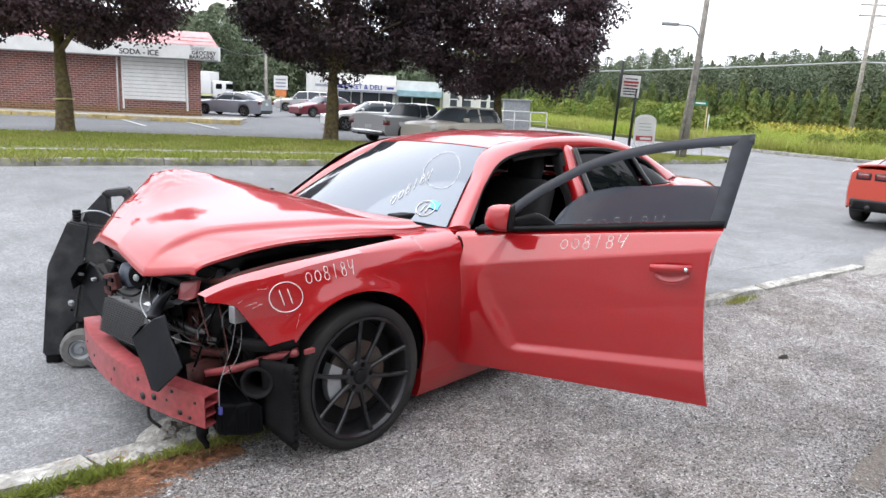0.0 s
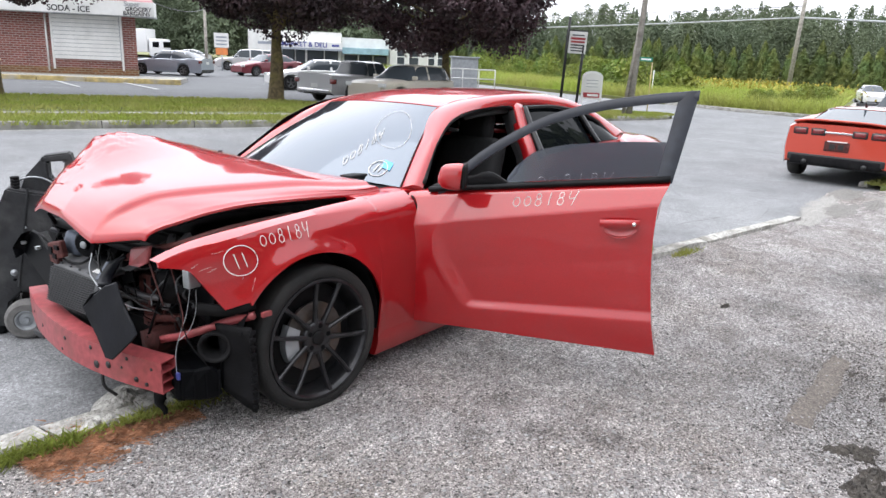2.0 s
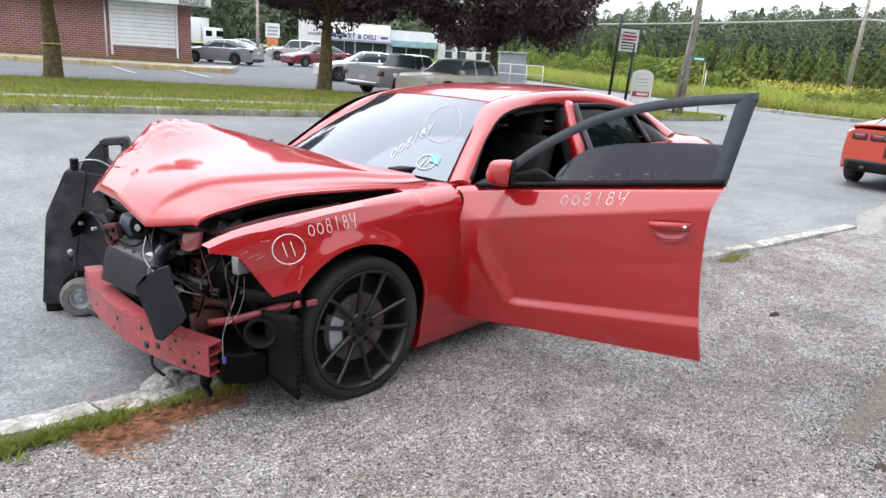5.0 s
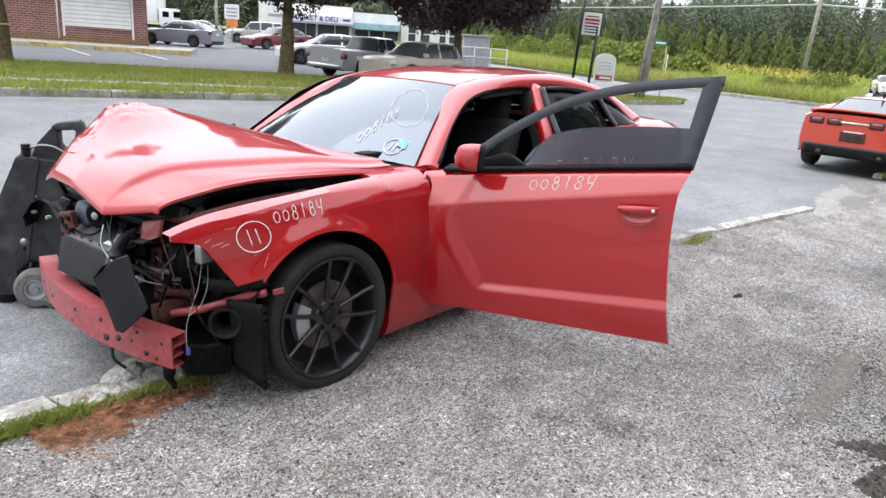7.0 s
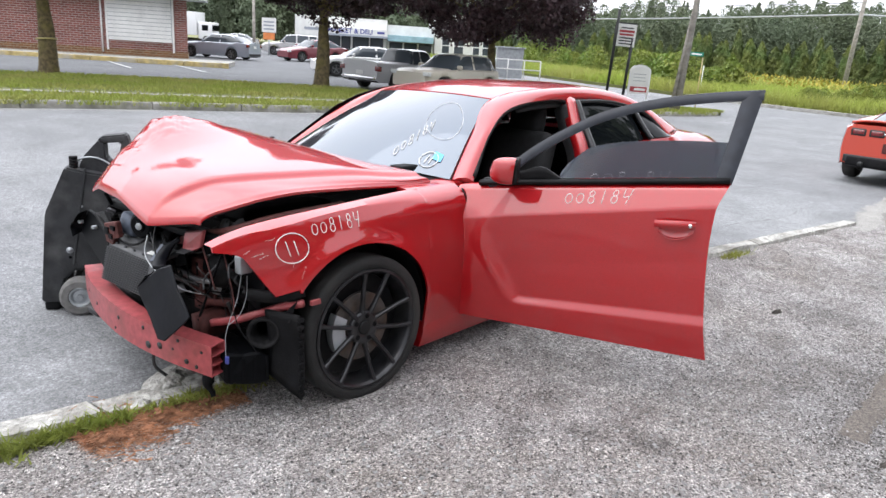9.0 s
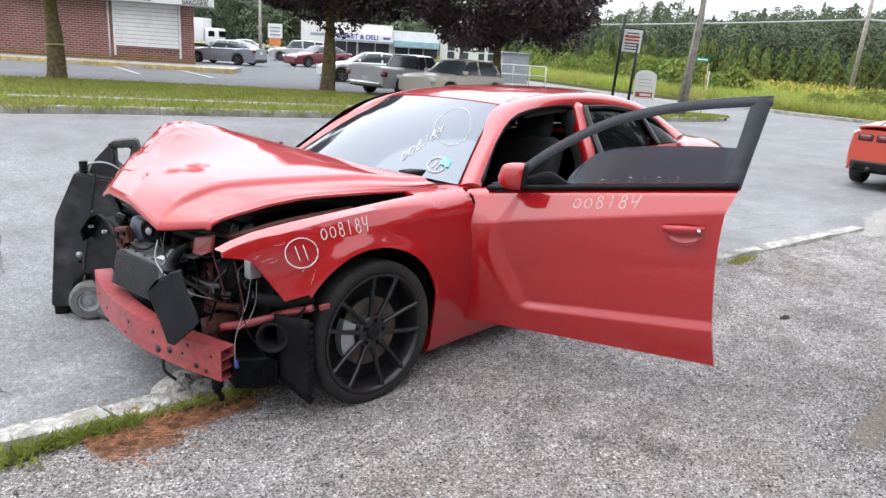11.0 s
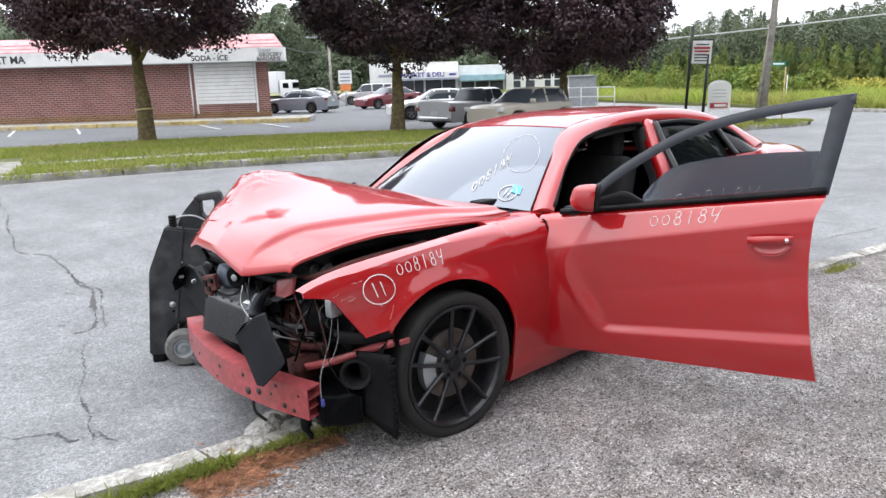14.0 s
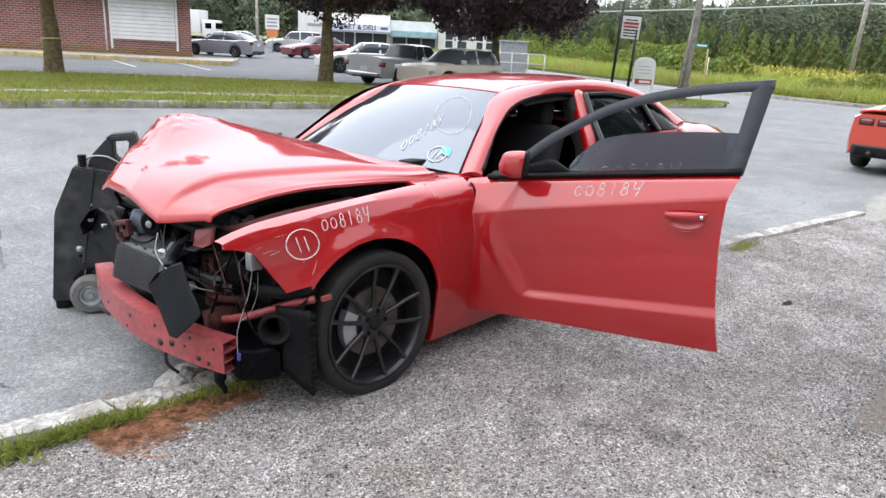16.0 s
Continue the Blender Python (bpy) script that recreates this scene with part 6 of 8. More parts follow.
part("window_glass", shell(lambda u, v: (0.47 + 0.80 * u, lean(1.1) + 0.01 + 0.06 * v, (0.985 + 0.105 * (0.47 + 0.80 * u)) + v * (curve1([(0, 0.03), (0.06, 0.085), (0.20, 0.155), (0.44, 0.175), (0.7, 0.172), (1, 0.155)], u))), steps(0, 1, 24), steps(0, 1, 4), (0, 0.003, 0)), GLASS_TINT, door, "half-lowered tinted window glass", edge=40)
part("door_trim", box(0.06, 1.22, 0.10, 0.16, 0.28, 1.0, 0.02), CLOTH, door)


def mirror_bm():
    """A wedge-shaped housing: flat towards the cabin, tapering to the front and down to its foot."""
    bm = bmesh.new()
    rings = []
    for k, (x, s) in enumerate(((-0.075, 0.30), (-0.068, 0.62), (-0.045, 0.86), (-0.01, 0.97), (0.03, 1.0), (0.05, 0.98))):
        ring_pts = []
        for j in range(24):
            t = 2 * math.pi * j / 24
            c, q = math.cos(t), math.sin(t)
            y = 0.118 * math.copysign(abs(c) ** 0.55, c)
            z = 0.066 * math.copysign(abs(q) ** 0.6, q) * (1.0 - 0.22 * y / 0.118)
            ring_pts.append(bm.verts.new((x + 0.10 * z, y * s, z * s + 0.012 * (1 - s))))
        rings.append(ring_pts)
    for a, b in zip(rings, rings[1:]):
        for j in range(24):
            bm.faces.new((a[j], a[(j + 1) % 24], b[(j + 1) % 24], b[j]))
    bm.faces.new(rings[0]), bm.faces.new(rings[-1])
    bmesh.ops.recalc_face_normals(bm, faces=bm.faces)
    return bm


mirror = part("wing_mirror", mirror_bm(), RED, door, "red wing mirror with black back", edge=45)
mirror.matrix_local = pose(0.245, -0.070, 1.080, 0, 0, 12) @ Matrix.Diagonal((0.95, 0.76, 0.95, 1))
part("mirror_back", shell(lambda u, v: (0.050, -0.098 + 0.196 * u, -0.060 + 0.12 * v), steps(0, 1, 4), steps(0, 1, 4), (0.018, 0, 0)), PLASTIC, mirror)
part("mirror_foot", box(-0.02, 0.04, 0.07, 0.17, -0.075, -0.03, 0.012), PLASTIC, mirror)

part("door_handle", shell(lambda u, v: (0.978 + 0.187 * u, 0.012 - 0.034 * math.sin(math.pi * min(max(u, 0.02), 0.98)) ** 0.35 - 0.006 * math.sin(3.14 * v), 0.868 + 0.012 * u + 0.034 * v + 0.004 * math.sin(3.14 * u)), steps(0, 1, 24), steps(0, 1, 6), (0, 0.012, 0)), RED, door, edge=50)
part("handle_cup", shell(lambda u, v: (1.000 + 0.158 * u, 0.003 + 0.010 * math.sin(3.14 * v), 0.872 + 0.012 * u - (0.058 * math.sin(math.pi * min(max(u, 0.04), 0.96)) ** 0.4) * v), steps(0, 1, 20), steps(0, 1, 6), (0, 0.008, 0)), RED, door)
part("cup_rim", tube([(1.000 + 0.158 * u, -0.001, 0.872 + 0.012 * u - 0.060 * math.sin(math.pi * min(max(u, 0.04), 0.96)) ** 0.4) for u in steps(0, 1, 20)], 0.003, 5, 40), RED, door)
part("lock_cylinder", cyl((1.142, -0.030, 0.895), (1.142, 0.01, 0.895), 0.009, seg=16), CHROME, door)

# inner doorway and cabin
part("dashboard", shell(lambda u, v: (0.80 + 0.26 * v, u * 0.70, 0.93 + 0.06 * math.sin(v * 2.2) - 0.05 * v), steps(-1, 1, 12), steps(0, 1, 6), (0, 0, -0.30)), CLOTH, car)
part("steering_wheel", lathe([(0.175 + 0.015 * math.cos(t), 0.015 * math.sin(t)) for t in steps(0, 6.2832, 10)], 32), CLOTH, car).matrix_local = pose(1.18, -0.36, 0.92, 0, 0, 0) @ pose(0, 0, 0, 0, 0, -90) @ pose(0, 0, 0, 25)
part("door_trim", box(0.78, 3.3, 0.79, 0.84, 0.3, 0.99, 0.02), CLOTH, car)
part("cabin_floor", box(0.5, 3.4, -0.80, 0.80, 0.22, 0.28, 0.02), CLOTH, car)
part("front_bulkhead", box(0.50, 0.62, -0.78, 0.78, 0.24, 0.94, 0.02), PLASTIC, car)
part("rear_bench", box(2.55, 3.2, -0.68, 0.68, 0.3, 0.62, 0.06), CLOTH, car)
part("rear_bench_back", box(3.0, 3.2, -0.66, 0.66, 0.5, 1.08, 0.06), CLOTH, car)
for s in (-1, 1):
    seat = part("seat", box(1.25, 1.80, -0.26, 0.26, 0.34, 0.58, 0.06), CLOTH, car)
    seat.matrix_local = pose(0, 0.37 * s, 0)
    part("seat_back", box(-0.07, 0.09, -0.25, 0.25, 0.0, 0.66, 0.06), CLOTH, seat).matrix_local = pose(1.80, 0, 0.52, 0, 17, 0)
    part("headrest", box(-0.05, 0.06, -0.13, 0.13, 0.0, 0.20, 0.045), CLOTH, seat).matrix_local = pose(2.00, 0, 1.13, 0, 12, 0)
part("pillar_trim", strip([(2.12, -0.57, 1.32), (2.09, -0.66, 1.15), (2.05, -0.76, 0.98), (2.02, -0.79, 0.6)], 0.10, 0.03, up=(1, 0, 0)), CLOTH, car, "dark inner pillar trim")
part("door_jamb", strip([(0.78, -0.78, 0.92), (0.75, -0.80, 0.80), (0.74, -0.80, 0.5), (0.74, -0.80, 0.25)], 0.03, 0.08, up=(1, 0, 0)), PLASTIC, car)

# proud near-black strip standing for the shaded gap between fender and door
part("shut_line", shell(lambda u, v: (0.760 + 0.008 * u, -(side_y(0.76, 0.25 + 0.69 * v) + 0.003), 0.25 + 0.69 * v), [0, 1], steps(0, 1, 16), (0, 0.01, 0)), DEEPBLACK, car)
# added boxes, no part of a car: they hide daylight slits at far windows
part("daylight_block", box(1.50, 2.75, 0.565, 0.585, 0.98, 1.345, 0.004), CLOTH, car)
part("daylight_block", box(1.20, 1.52, 0.60, 0.62, 0.98, 1.20, 0.004), CLOTH, car)

# ---- crushed front end of the sedan ----
BEAM = [(-0.615, -0.70, 0.318), (-0.695, -0.45, 0.342), (-0.735, -0.15, 0.366), (-0.705, 0.20, 0.385), (-0.635, 0.475, 0.40)]


def beam_bm():
    """A hollow pressed bar: outer walls and two inner webs, open at its ends."""
    bm = bmesh.new()
    n = 40
    line = [spline(BEAM, i / n) for i in range(n + 1)]
    rings = []
    for i, c in enumerate(line):
        t = (line[min(i + 1, n)] - line[max(i - 1, 0)]).normalized()
        s = t.cross(Vector((0, 0, 1))).normalized()
        lift = Vector((0, 0, 0.012 * smooth01(0.92, 1.0, i / n)))
        out = []
        for k, (a, b) in enumerate(((-0.045, -0.070), (0.045, -0.070), (0.045, 0.070), (-0.045, 0.070))):
            out.append(bm.verts.new(c + s * a + Vector((0, 0, b)) + lift))
        for a, b in ((-0.040, -0.065), (0.040, -0.065), (0.040, 0.065), (-0.040, 0.065)):
            out.append(bm.verts.new(c + s * a + Vector((0, 0, b)) + lift))
        for b in (-0.024, -0.019, 0.019, 0.024):
            out.append(bm.verts.new(c + s * -0.04 + Vector((0, 0, b)) + lift))
            out.append(bm.verts.new(c + s * 0.04 + Vector((0, 0, b)) + lift))
        rings.append(out)
    for a, b in zip(rings, rings[1:]):
        for o in (0, 4):
            for k in range(4):
                bm.faces.new((a[o + k], a[o + (k + 1) % 4], b[o + (k + 1) % 4], b[o + k]))
        for o in (8, 10, 12, 14):
            bm.faces.new((a[o], a[o + 1], b[o + 1], b[o]))
    for r in (rings[0], rings[-1]):
        for k in range(4):
            bm.faces.new((r[k], r[(k + 1) % 4], r[4 + (k + 1) % 4], r[4 + k]))
        bm.faces.new((r[8], r[9], r[11], r[10])), bm.faces.new((r[12], r[13], r[15], r[14]))
    return bm


beam = part("bumper_beam", beam_bm(), DIRTYRED, car, "bent red bumper beam with punched holes", edge=30)
for u, z, r in ((0.05, 0.03, 0.007), (0.13, -0.035, 0.012), (0.20, 0.0, 0.006), (0.27, -0.01, 0.016), (0.335, -0.03, 0.018), (0.36, 0.04, 0.010), (0.52, 0.02, 0.010), (0.55, -0.045, 0.008), (0.72, -0.01, 0.009), (0.87, 0.0, 0.008), (0.08, -0.045, 0.009), (0.17, 0.048, 0.008)):
    p, q = spline(BEAM, u), spline(BEAM, u + 0.02)
    t = (q - p).normalized()
    out = Vector((0, 0, 1)).cross(t).normalized()
    out = out if out.x < 0 else -out
    c = p + out * 0.0455 + Vector((0, 0, z))
    part("punched_hole", cyl(c - out * 0.002, c + out * 0.0015, r, seg=14), BLACKMETAL, beam)

# frame rails, crossmember, radiator pack
for s in (-1, 1):
    part("frame_rail", strip([(-0.60, s * 0.50, 0.40), (-0.30, s * 0.49, 0.42), (0.1, s * 0.46, 0.45), (0.5, s * 0.45, 0.42)], 0.07, 0.11), RUST, car)
part("crossmember", strip([(-0.50, -0.60, 0.24), (-0.52, 0, 0.22), (-0.50, 0.60, 0.24)], 0.10, 0.07), PLASTIC, car)
FLAP = mat("bent_black_plastic", (0.006, 0.0065, 0.009), 0.45, spec=0.14, vary=0.25, scale=7, bump=0.03, bump_scale=40, stain=(0.022, 0.022, 0.024), stain_scale=5, stain_amount=0.4)
TANKGREY = mat("grey_tank_plastic", (0.045, 0.047, 0.052), 0.5, vary=0.2, scale=12, stain=(0.10, 0.098, 0.095), stain_scale=7, stain_amount=0.6)
FIN = mat("grey_fin_metal", (0.045, 0.045, 0.049), 0.4, 0.5, vary=0.3, scale=25)


def panel(name, points, d, material, label="", parent=None, bevel=0.004, flat=False):
    """A plate through the given corner points with the thickness d, a vector."""
    bm = bmesh.new()
    d = Vector(d)
    if flat:
        fit = np.linalg.lstsq(np.array([(1, y, z) for _, y, z in points]), np.array([x for x, _, _ in points]), rcond=None)[0]
        points = [(fit[0] + fit[1] * y + fit[2] * z, y, z) for _, y, z in points]
    a = [bm.verts.new(p) for p in points]
    b = [bm.verts.new(Vector(p) + d) for p in points]
    n = len(a)
    bm.faces.new(a), bm.faces.new(b[::-1])
    for i in range(n):
        bm.faces.new((a[(i + 1) % n], a[i], b[i], b[(i + 1) % n]))
    bmesh.ops.recalc_face_normals(bm, faces=bm.faces)
    if bevel:
        bmesh.ops.bevel(bm, geom=list(bm.edges), offset=min(bevel, d.length * 0.35), segments=1, affect="EDGES")
    return part(name, bm, material, parent or car, label, smooth=False)


rad = part("radiator", box(-0.012, 0.03, -0.235, 0.235, 0, 0.168, 0.006), BLACKMETAL, car, "crumpled aluminium radiator with fine fins")
rad.matrix_local = pose(-0.698, -0.04, 0.487, -1.5, 14, 0)
fin = part("cooling_fin", box(-0.020, -0.012, -0.228, 0.228, 0, 0.0042), FIN, rad, smooth=False)
fin.matrix_local = pose(0, 0, 0.006)
for k in range(1, 16):
    fin = new("cooling_fin", fin.data)
    fin.parent = rad
    fin.matrix_local = pose(0, 0, 0.006 + k * 0.0104)
part("radiator_tank", shell(lambda u, v: (-0.665 + 0.165 * v, 0.19 - 0.46 * u - 0.06 * v * u, 0.660 + 0.045 * v + 0.012 * math.sin(3.1 * v)), steps(0, 1, 12), steps(0, 1, 6), (0, 0, -0.02)), TANKGREY, car, "dusty grey plastic tank")
for k in range(5):
    part("tank_rib", box(-0.004, 0.004, -0.010, 0.010, 0, 0.012, 0.002), TANKGREY, car, smooth=False).matrix_local = pose(-0.652, 0.13 - 0.09 * k, 0.662)
part("radiator_label", box(-0.012, 0.012, -0.035, 0.035, 0, 0.0015), WHITE, car, smooth=False).matrix_local = pose(-0.632, -0.19, 0.682, -3, -18, 0)
part("radiator_tank", box(-0.03, 0.03, -0.02, 0.02, -0.02, 0.19, 0.01), TANKGREY, rad).matrix_local = pose(0.0, -0.25, 0)
panel("torn_cover", [(-0.69, -0.275, 0.672), (-0.625, -0.262, 0.742), (-0.615, -0.345, 0.748), (-0.665, -0.375, 0.705)], (0.006, 0.004, -0.004), BLUEGREY, "torn blue-grey plastic cover")
motor = part("fan_motor", lathe([(0.004, -0.055), (0.024, -0.055), (0.028, -0.045), (0.050, -0.045), (0.062, -0.035), (0.066, 0.0), (0.055, 0.05), (0.02, 0.06)], 24), DEEPBLACK, car, "round black fan motor", edge=35)
motor.matrix_local = pose(-0.575, -0.03, 0.782, 0, 24, -64)
part("motor_cap", lathe([(0.001, -0.058), (0.016, -0.058), (0.019, -0.052)], 16), GREYMETAL, motor)
part("washer_bottle", box(-0.05, 0.05, -0.055, 0.055, -0.06, 0.05, 0.025), BLUEGREY, car, "scuffed blue-grey plastic bottle").matrix_local = pose(-0.555, 0.14, 0.755, 15, 10, 20)
part("hose", tube([(-0.66, 0.30, 0.78), (-0.64, 0.18, 0.70), (-0.645, 0.06, 0.685), (-0.64, -0.06, 0.70), (-0.60, -0.10, 0.74)], 0.006, 8, 24), PLASTIC, car)
latch = panel("latch_bracket", [(-0.665, 0.235, 0.752), (-0.66, 0.112, 0.778), (-0.655, 0.098, 0.70), (-0.665, 0.135, 0.69), (-0.665, 0.15, 0.655), (-0.67, 0.215, 0.665)], (0.028, 0, 0.004), RUST, "rusty red latch bracket")
for y, z, h in ((0.198, 0.722, 0.018), (0.160, 0.700, 0.012), (0.135, 0.745, 0.010)):
    part("bracket_hole", box(-0.672, -0.655, y - 0.018, y + 0.018, z - h, z + h), DEEPBLACK, latch, smooth=False)


def slat(points, x, d, m, material, name, label=""):
    """A bent plastic plate: outline in y and z, with depth d along x."""
    bm = bmesh.new()
    a = [bm.verts.new((x + 0.03 * noise.noise((y * 5, z * 5, x)), y, z)) for y, z in points]
    b = [bm.verts.new((v.co.x + d, v.co.y, v.co.z)) for v in a]
    bm.faces.new(a), bm.faces.new(b[::-1])
    for i in range(len(a)):
        j = (i + 1) % len(a)
        bm.faces.new((a[j], a[i], b[i], b[j]))
    bmesh.ops.recalc_face_normals(bm, faces=bm.faces)
    es = [e for e in bm.edges if abs(e.verts[0].co.x - e.verts[1].co.x) < d * 0.5]
    bmesh.ops.bevel(bm, geom=es, offset=min(0.008, d * 0.3), segments=2, affect="EDGES")
    ob = part(name, bm, material, car, label, edge=30)
    ob.matrix_local = m
    return ob


flap = panel("air_guide", [(-0.79, -0.361, 0.592), (-0.79, -0.439, 0.656), (-0.775, -0.517, 0.708), (-0.745, -0.598, 0.739), (-0.75, -0.652, 0.648), (-0.765, -0.715, 0.585), (-0.77, -0.74, 0.549), (-0.77, -0.708, 0.516), (-0.785, -0.64, 0.46), (-0.79, -0.576, 0.407), (-0.79, -0.526, 0.403), (-0.79, -0.463, 0.483), (-0.79, -0.396, 0.548)], (0.012, 0.004, 0.002), FLAP, "torn black plastic air guide", None, 0.004, True)
panel("guide_lip", [(-0.79, -0.361, 0.592), (-0.79, -0.439, 0.656), (-0.73, -0.425, 0.665), (-0.735, -0.34, 0.585)], (0, 0.004, 0.006), FLAP, "", flap)
panel("guide_lip", [(-0.79, -0.361, 0.592), (-0.79, -0.396, 0.548), (-0.79, -0.463, 0.483), (-0.74, -0.44, 0.475), (-0.735, -0.34, 0.585)], (0.002, 0.006, 0), FLAP, "", flap)
part("guide_arm", strip([(-0.755, -0.50, 0.708), (-0.70, -0.41, 0.715), (-0.645, -0.375, 0.752), (-0.60, -0.39, 0.785)], 0.05, 0.014), FLAP, car)
side = panel("air_guide", [(-0.615, 0.665, 0.67), (-0.60, 0.58, 0.752), (-0.60, 0.49, 0.748), (-0.635, 0.275, 0.668), (-0.655, 0.215, 0.594), (-0.685, 0.085, 0.500), (-0.685, 0.165, 0.490), (-0.655, 0.40, 0.555), (-0.62, 0.635, 0.625)], (0.014, 0, 0.004), DEEPBLACK, "curved black plastic air guide", None, 0.004, True)
panel("guide_lip", [(-0.615, 0.665, 0.67), (-0.60, 0.58, 0.752), (-0.66, 0.56, 0.742), (-0.675, 0.645, 0.66), (-0.68, 0.61, 0.61), (-0.62, 0.635, 0.625)], (0, -0.006, 0.004), DEEPBLACK, "", side)
panel("guide_lip", [(-0.60, 0.49, 0.748), (-0.635, 0.275, 0.668), (-0.60, 0.265, 0.68), (-0.56, 0.48, 0.755)], (0, 0, 0.006), PLASTIC, "", side)
for y, z in ((0.60, 0.69), (0.43, 0.69), (0.30, 0.60)):
    part("clip", box(-0.645, -0.622, y - 0.012, y + 0.012, z - 0.008, z + 0.008, 0.003), GREYMETAL, side, smooth=False)
slat([(0.52, 0.80), (0.62, 0.70), (0.55, 0.45), (0.46, 0.50)], -0.52, 0.10, Matrix.Identity(4), PLASTIC, "headlamp_carrier")
post = panel("radiator_support", [(-0.50, -0.295, 0.665), (-0.50, -0.405, 0.675), (-0.505, -0.395, 0.58), (-0.51, -0.425, 0.50), (-0.50, -0.405, 0.42), (-0.50, -0.30, 0.42), (-0.51, -0.335, 0.50), (-0.505, -0.30, 0.58)], (0.05, 0, 0), RUST, "torn rusty red support post")
part("post_groove", box(-0.506, -0.495, -0.362, -0.345, 0.44, 0.65, 0.003), DEEPBLACK, post, smooth=False)
plate_b = panel("support_plate", [(-0.585, -0.411, 0.816), (-0.58, -0.555, 0.848), (-0.585, -0.535, 0.770), (-0.605, -0.50, 0.752), (-0.61, -0.425, 0.748)], (0.02, 0, 0.004), DIRTYRED, "bent dusty red plate")
panel("plate_flange", [(-0.61, -0.425, 0.748), (-0.605, -0.50, 0.752), (-0.64, -0.50, 0.742), (-0.64, -0.43, 0.738)], (0, 0, 0.004), DUSTYPLASTIC, "", plate_b)
part("support_bar", strip([(-0.50, -0.41, 0.800), (-0.48, -0.62, 0.850), (-0.25, -0.66, 0.885), (0.1, -0.67, 0.90)], 0.035, 0.03), RUST, car, "dark red inner fender rail")
part("support_bar", strip([(-0.52, -0.38, 0.478), (-0.49, -0.52, 0.500), (-0.47, -0.60, 0.51)], 0.04, 0.03), RUST, car)
part("support_bar", strip([(-0.54, -0.25, 0.60), (-0.53, -0.40, 0.585), (-0.52, -0.52, 0.60)], 0.022, 0.02), ALLOY, car)
part("support_bar", strip([(-0.50, -0.70, 0.82), (-0.52, -0.3, 0.80), (-0.50, 0.1, 0.80), (-0.48, 0.5, 0.80)], 0.09, 0.03), DEEPBLACK, car)
part("latch_cable", tube([(-0.70, -0.30, 0.80), (-0.73, -0.33, 0.72), (-0.71, -0.42, 0.64), (-0.64, -0.48, 0.58), (-0.56, -0.50, 0.545)], 0.003, 6, 30), PALECABLE, car)
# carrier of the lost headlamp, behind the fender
part("lamp_housing", shell(lambda u, v: (-0.47 + 0.10 * v, -0.60 - 0.18 * u, 0.52 + 0.22 * v + 0.03 * math.sin(3 * u)), steps(0, 1, 8), steps(0, 1, 8), (0.02, 0, 0)), DEEPBLACK, car)
part("inner_edge", strip([(-0.40, -0.80, 0.76), (-0.41, -0.82, 0.68), (-0.40, -0.84, 0.60), (-0.36, -0.86, 0.575)], 0.05, 0.012, up=(1, 0, 0)), RUST, car)

# engine bay
bm = box(-0.22, 0.42, -0.36, 0.34, 0.30, 0.74, 0.06)
part("engine_block", bm, ALLOY, car, "grimy engine block")
part("engine_cover", box(-0.20, 0.36, -0.30, 0.30, 0.74, 0.84, 0.05), PLASTIC, car)
part("air_box", box(-0.45, -0.12, -0.64, -0.38, 0.55, 0.80, 0.04), PLASTIC, car)
part("battery_tray", box(-0.42, -0.10, 0.36, 0.66, 0.55, 0.80, 0.03), PLASTIC, car)
part("fan_shroud", lathe([(0.06, 0), (0.20, 0.0), (0.21, -0.03), (0.19, 0.05)], 28), PLASTIC, car).matrix_local = pose(-0.46, 0.06, 0.56, 0, 0, 90)
for k in range(7):
    a = 2 * math.pi * k / 7
    part("fan_blade", box(0.05, 0.185, -0.006, 0.006, -0.03, 0.03, 0.004, None, pose(0, 0, 0, 0, math.degrees(a), 0) @ pose(0, 0, 0, 25)), PLASTIC, car).matrix_local = pose(-0.45, 0.06, 0.56, 0, 0, 90)
for s in (-1, 1):
    part("inner_fender", shell(lambda x, v: (x, s * (0.62 + 0.06 * v), 0.42 + 0.42 * v), steps(-0.42, 0.6, 10), steps(0, 1, 6), (0, 0.02 * s, 0)), PLASTIC, car)
    part("strut_tower", cyl((0.02, s * 0.56, 0.40), (0.05, s * 0.54, 0.86), 0.13, 0.09, 20), RUST, car)
part("turbo_housing", lathe([(0.02, -0.05), (0.07, -0.05), (0.085, 0.0), (0.07, 0.05), (0.03, 0.06)], 20), PLASTIC, car).matrix_local = pose(-0.47, -0.52, 0.645, 0, 10, 70)
part("coil_spring", tube([(-0.46 + 0.035 * math.cos(t), -0.50 + 0.035 * math.sin(t), 0.55 + 0.018 * t) for t in steps(0, 18, 40)], 0.006, 6, 120), BLACKMETAL, car)
hose_rng = random.Random(9)
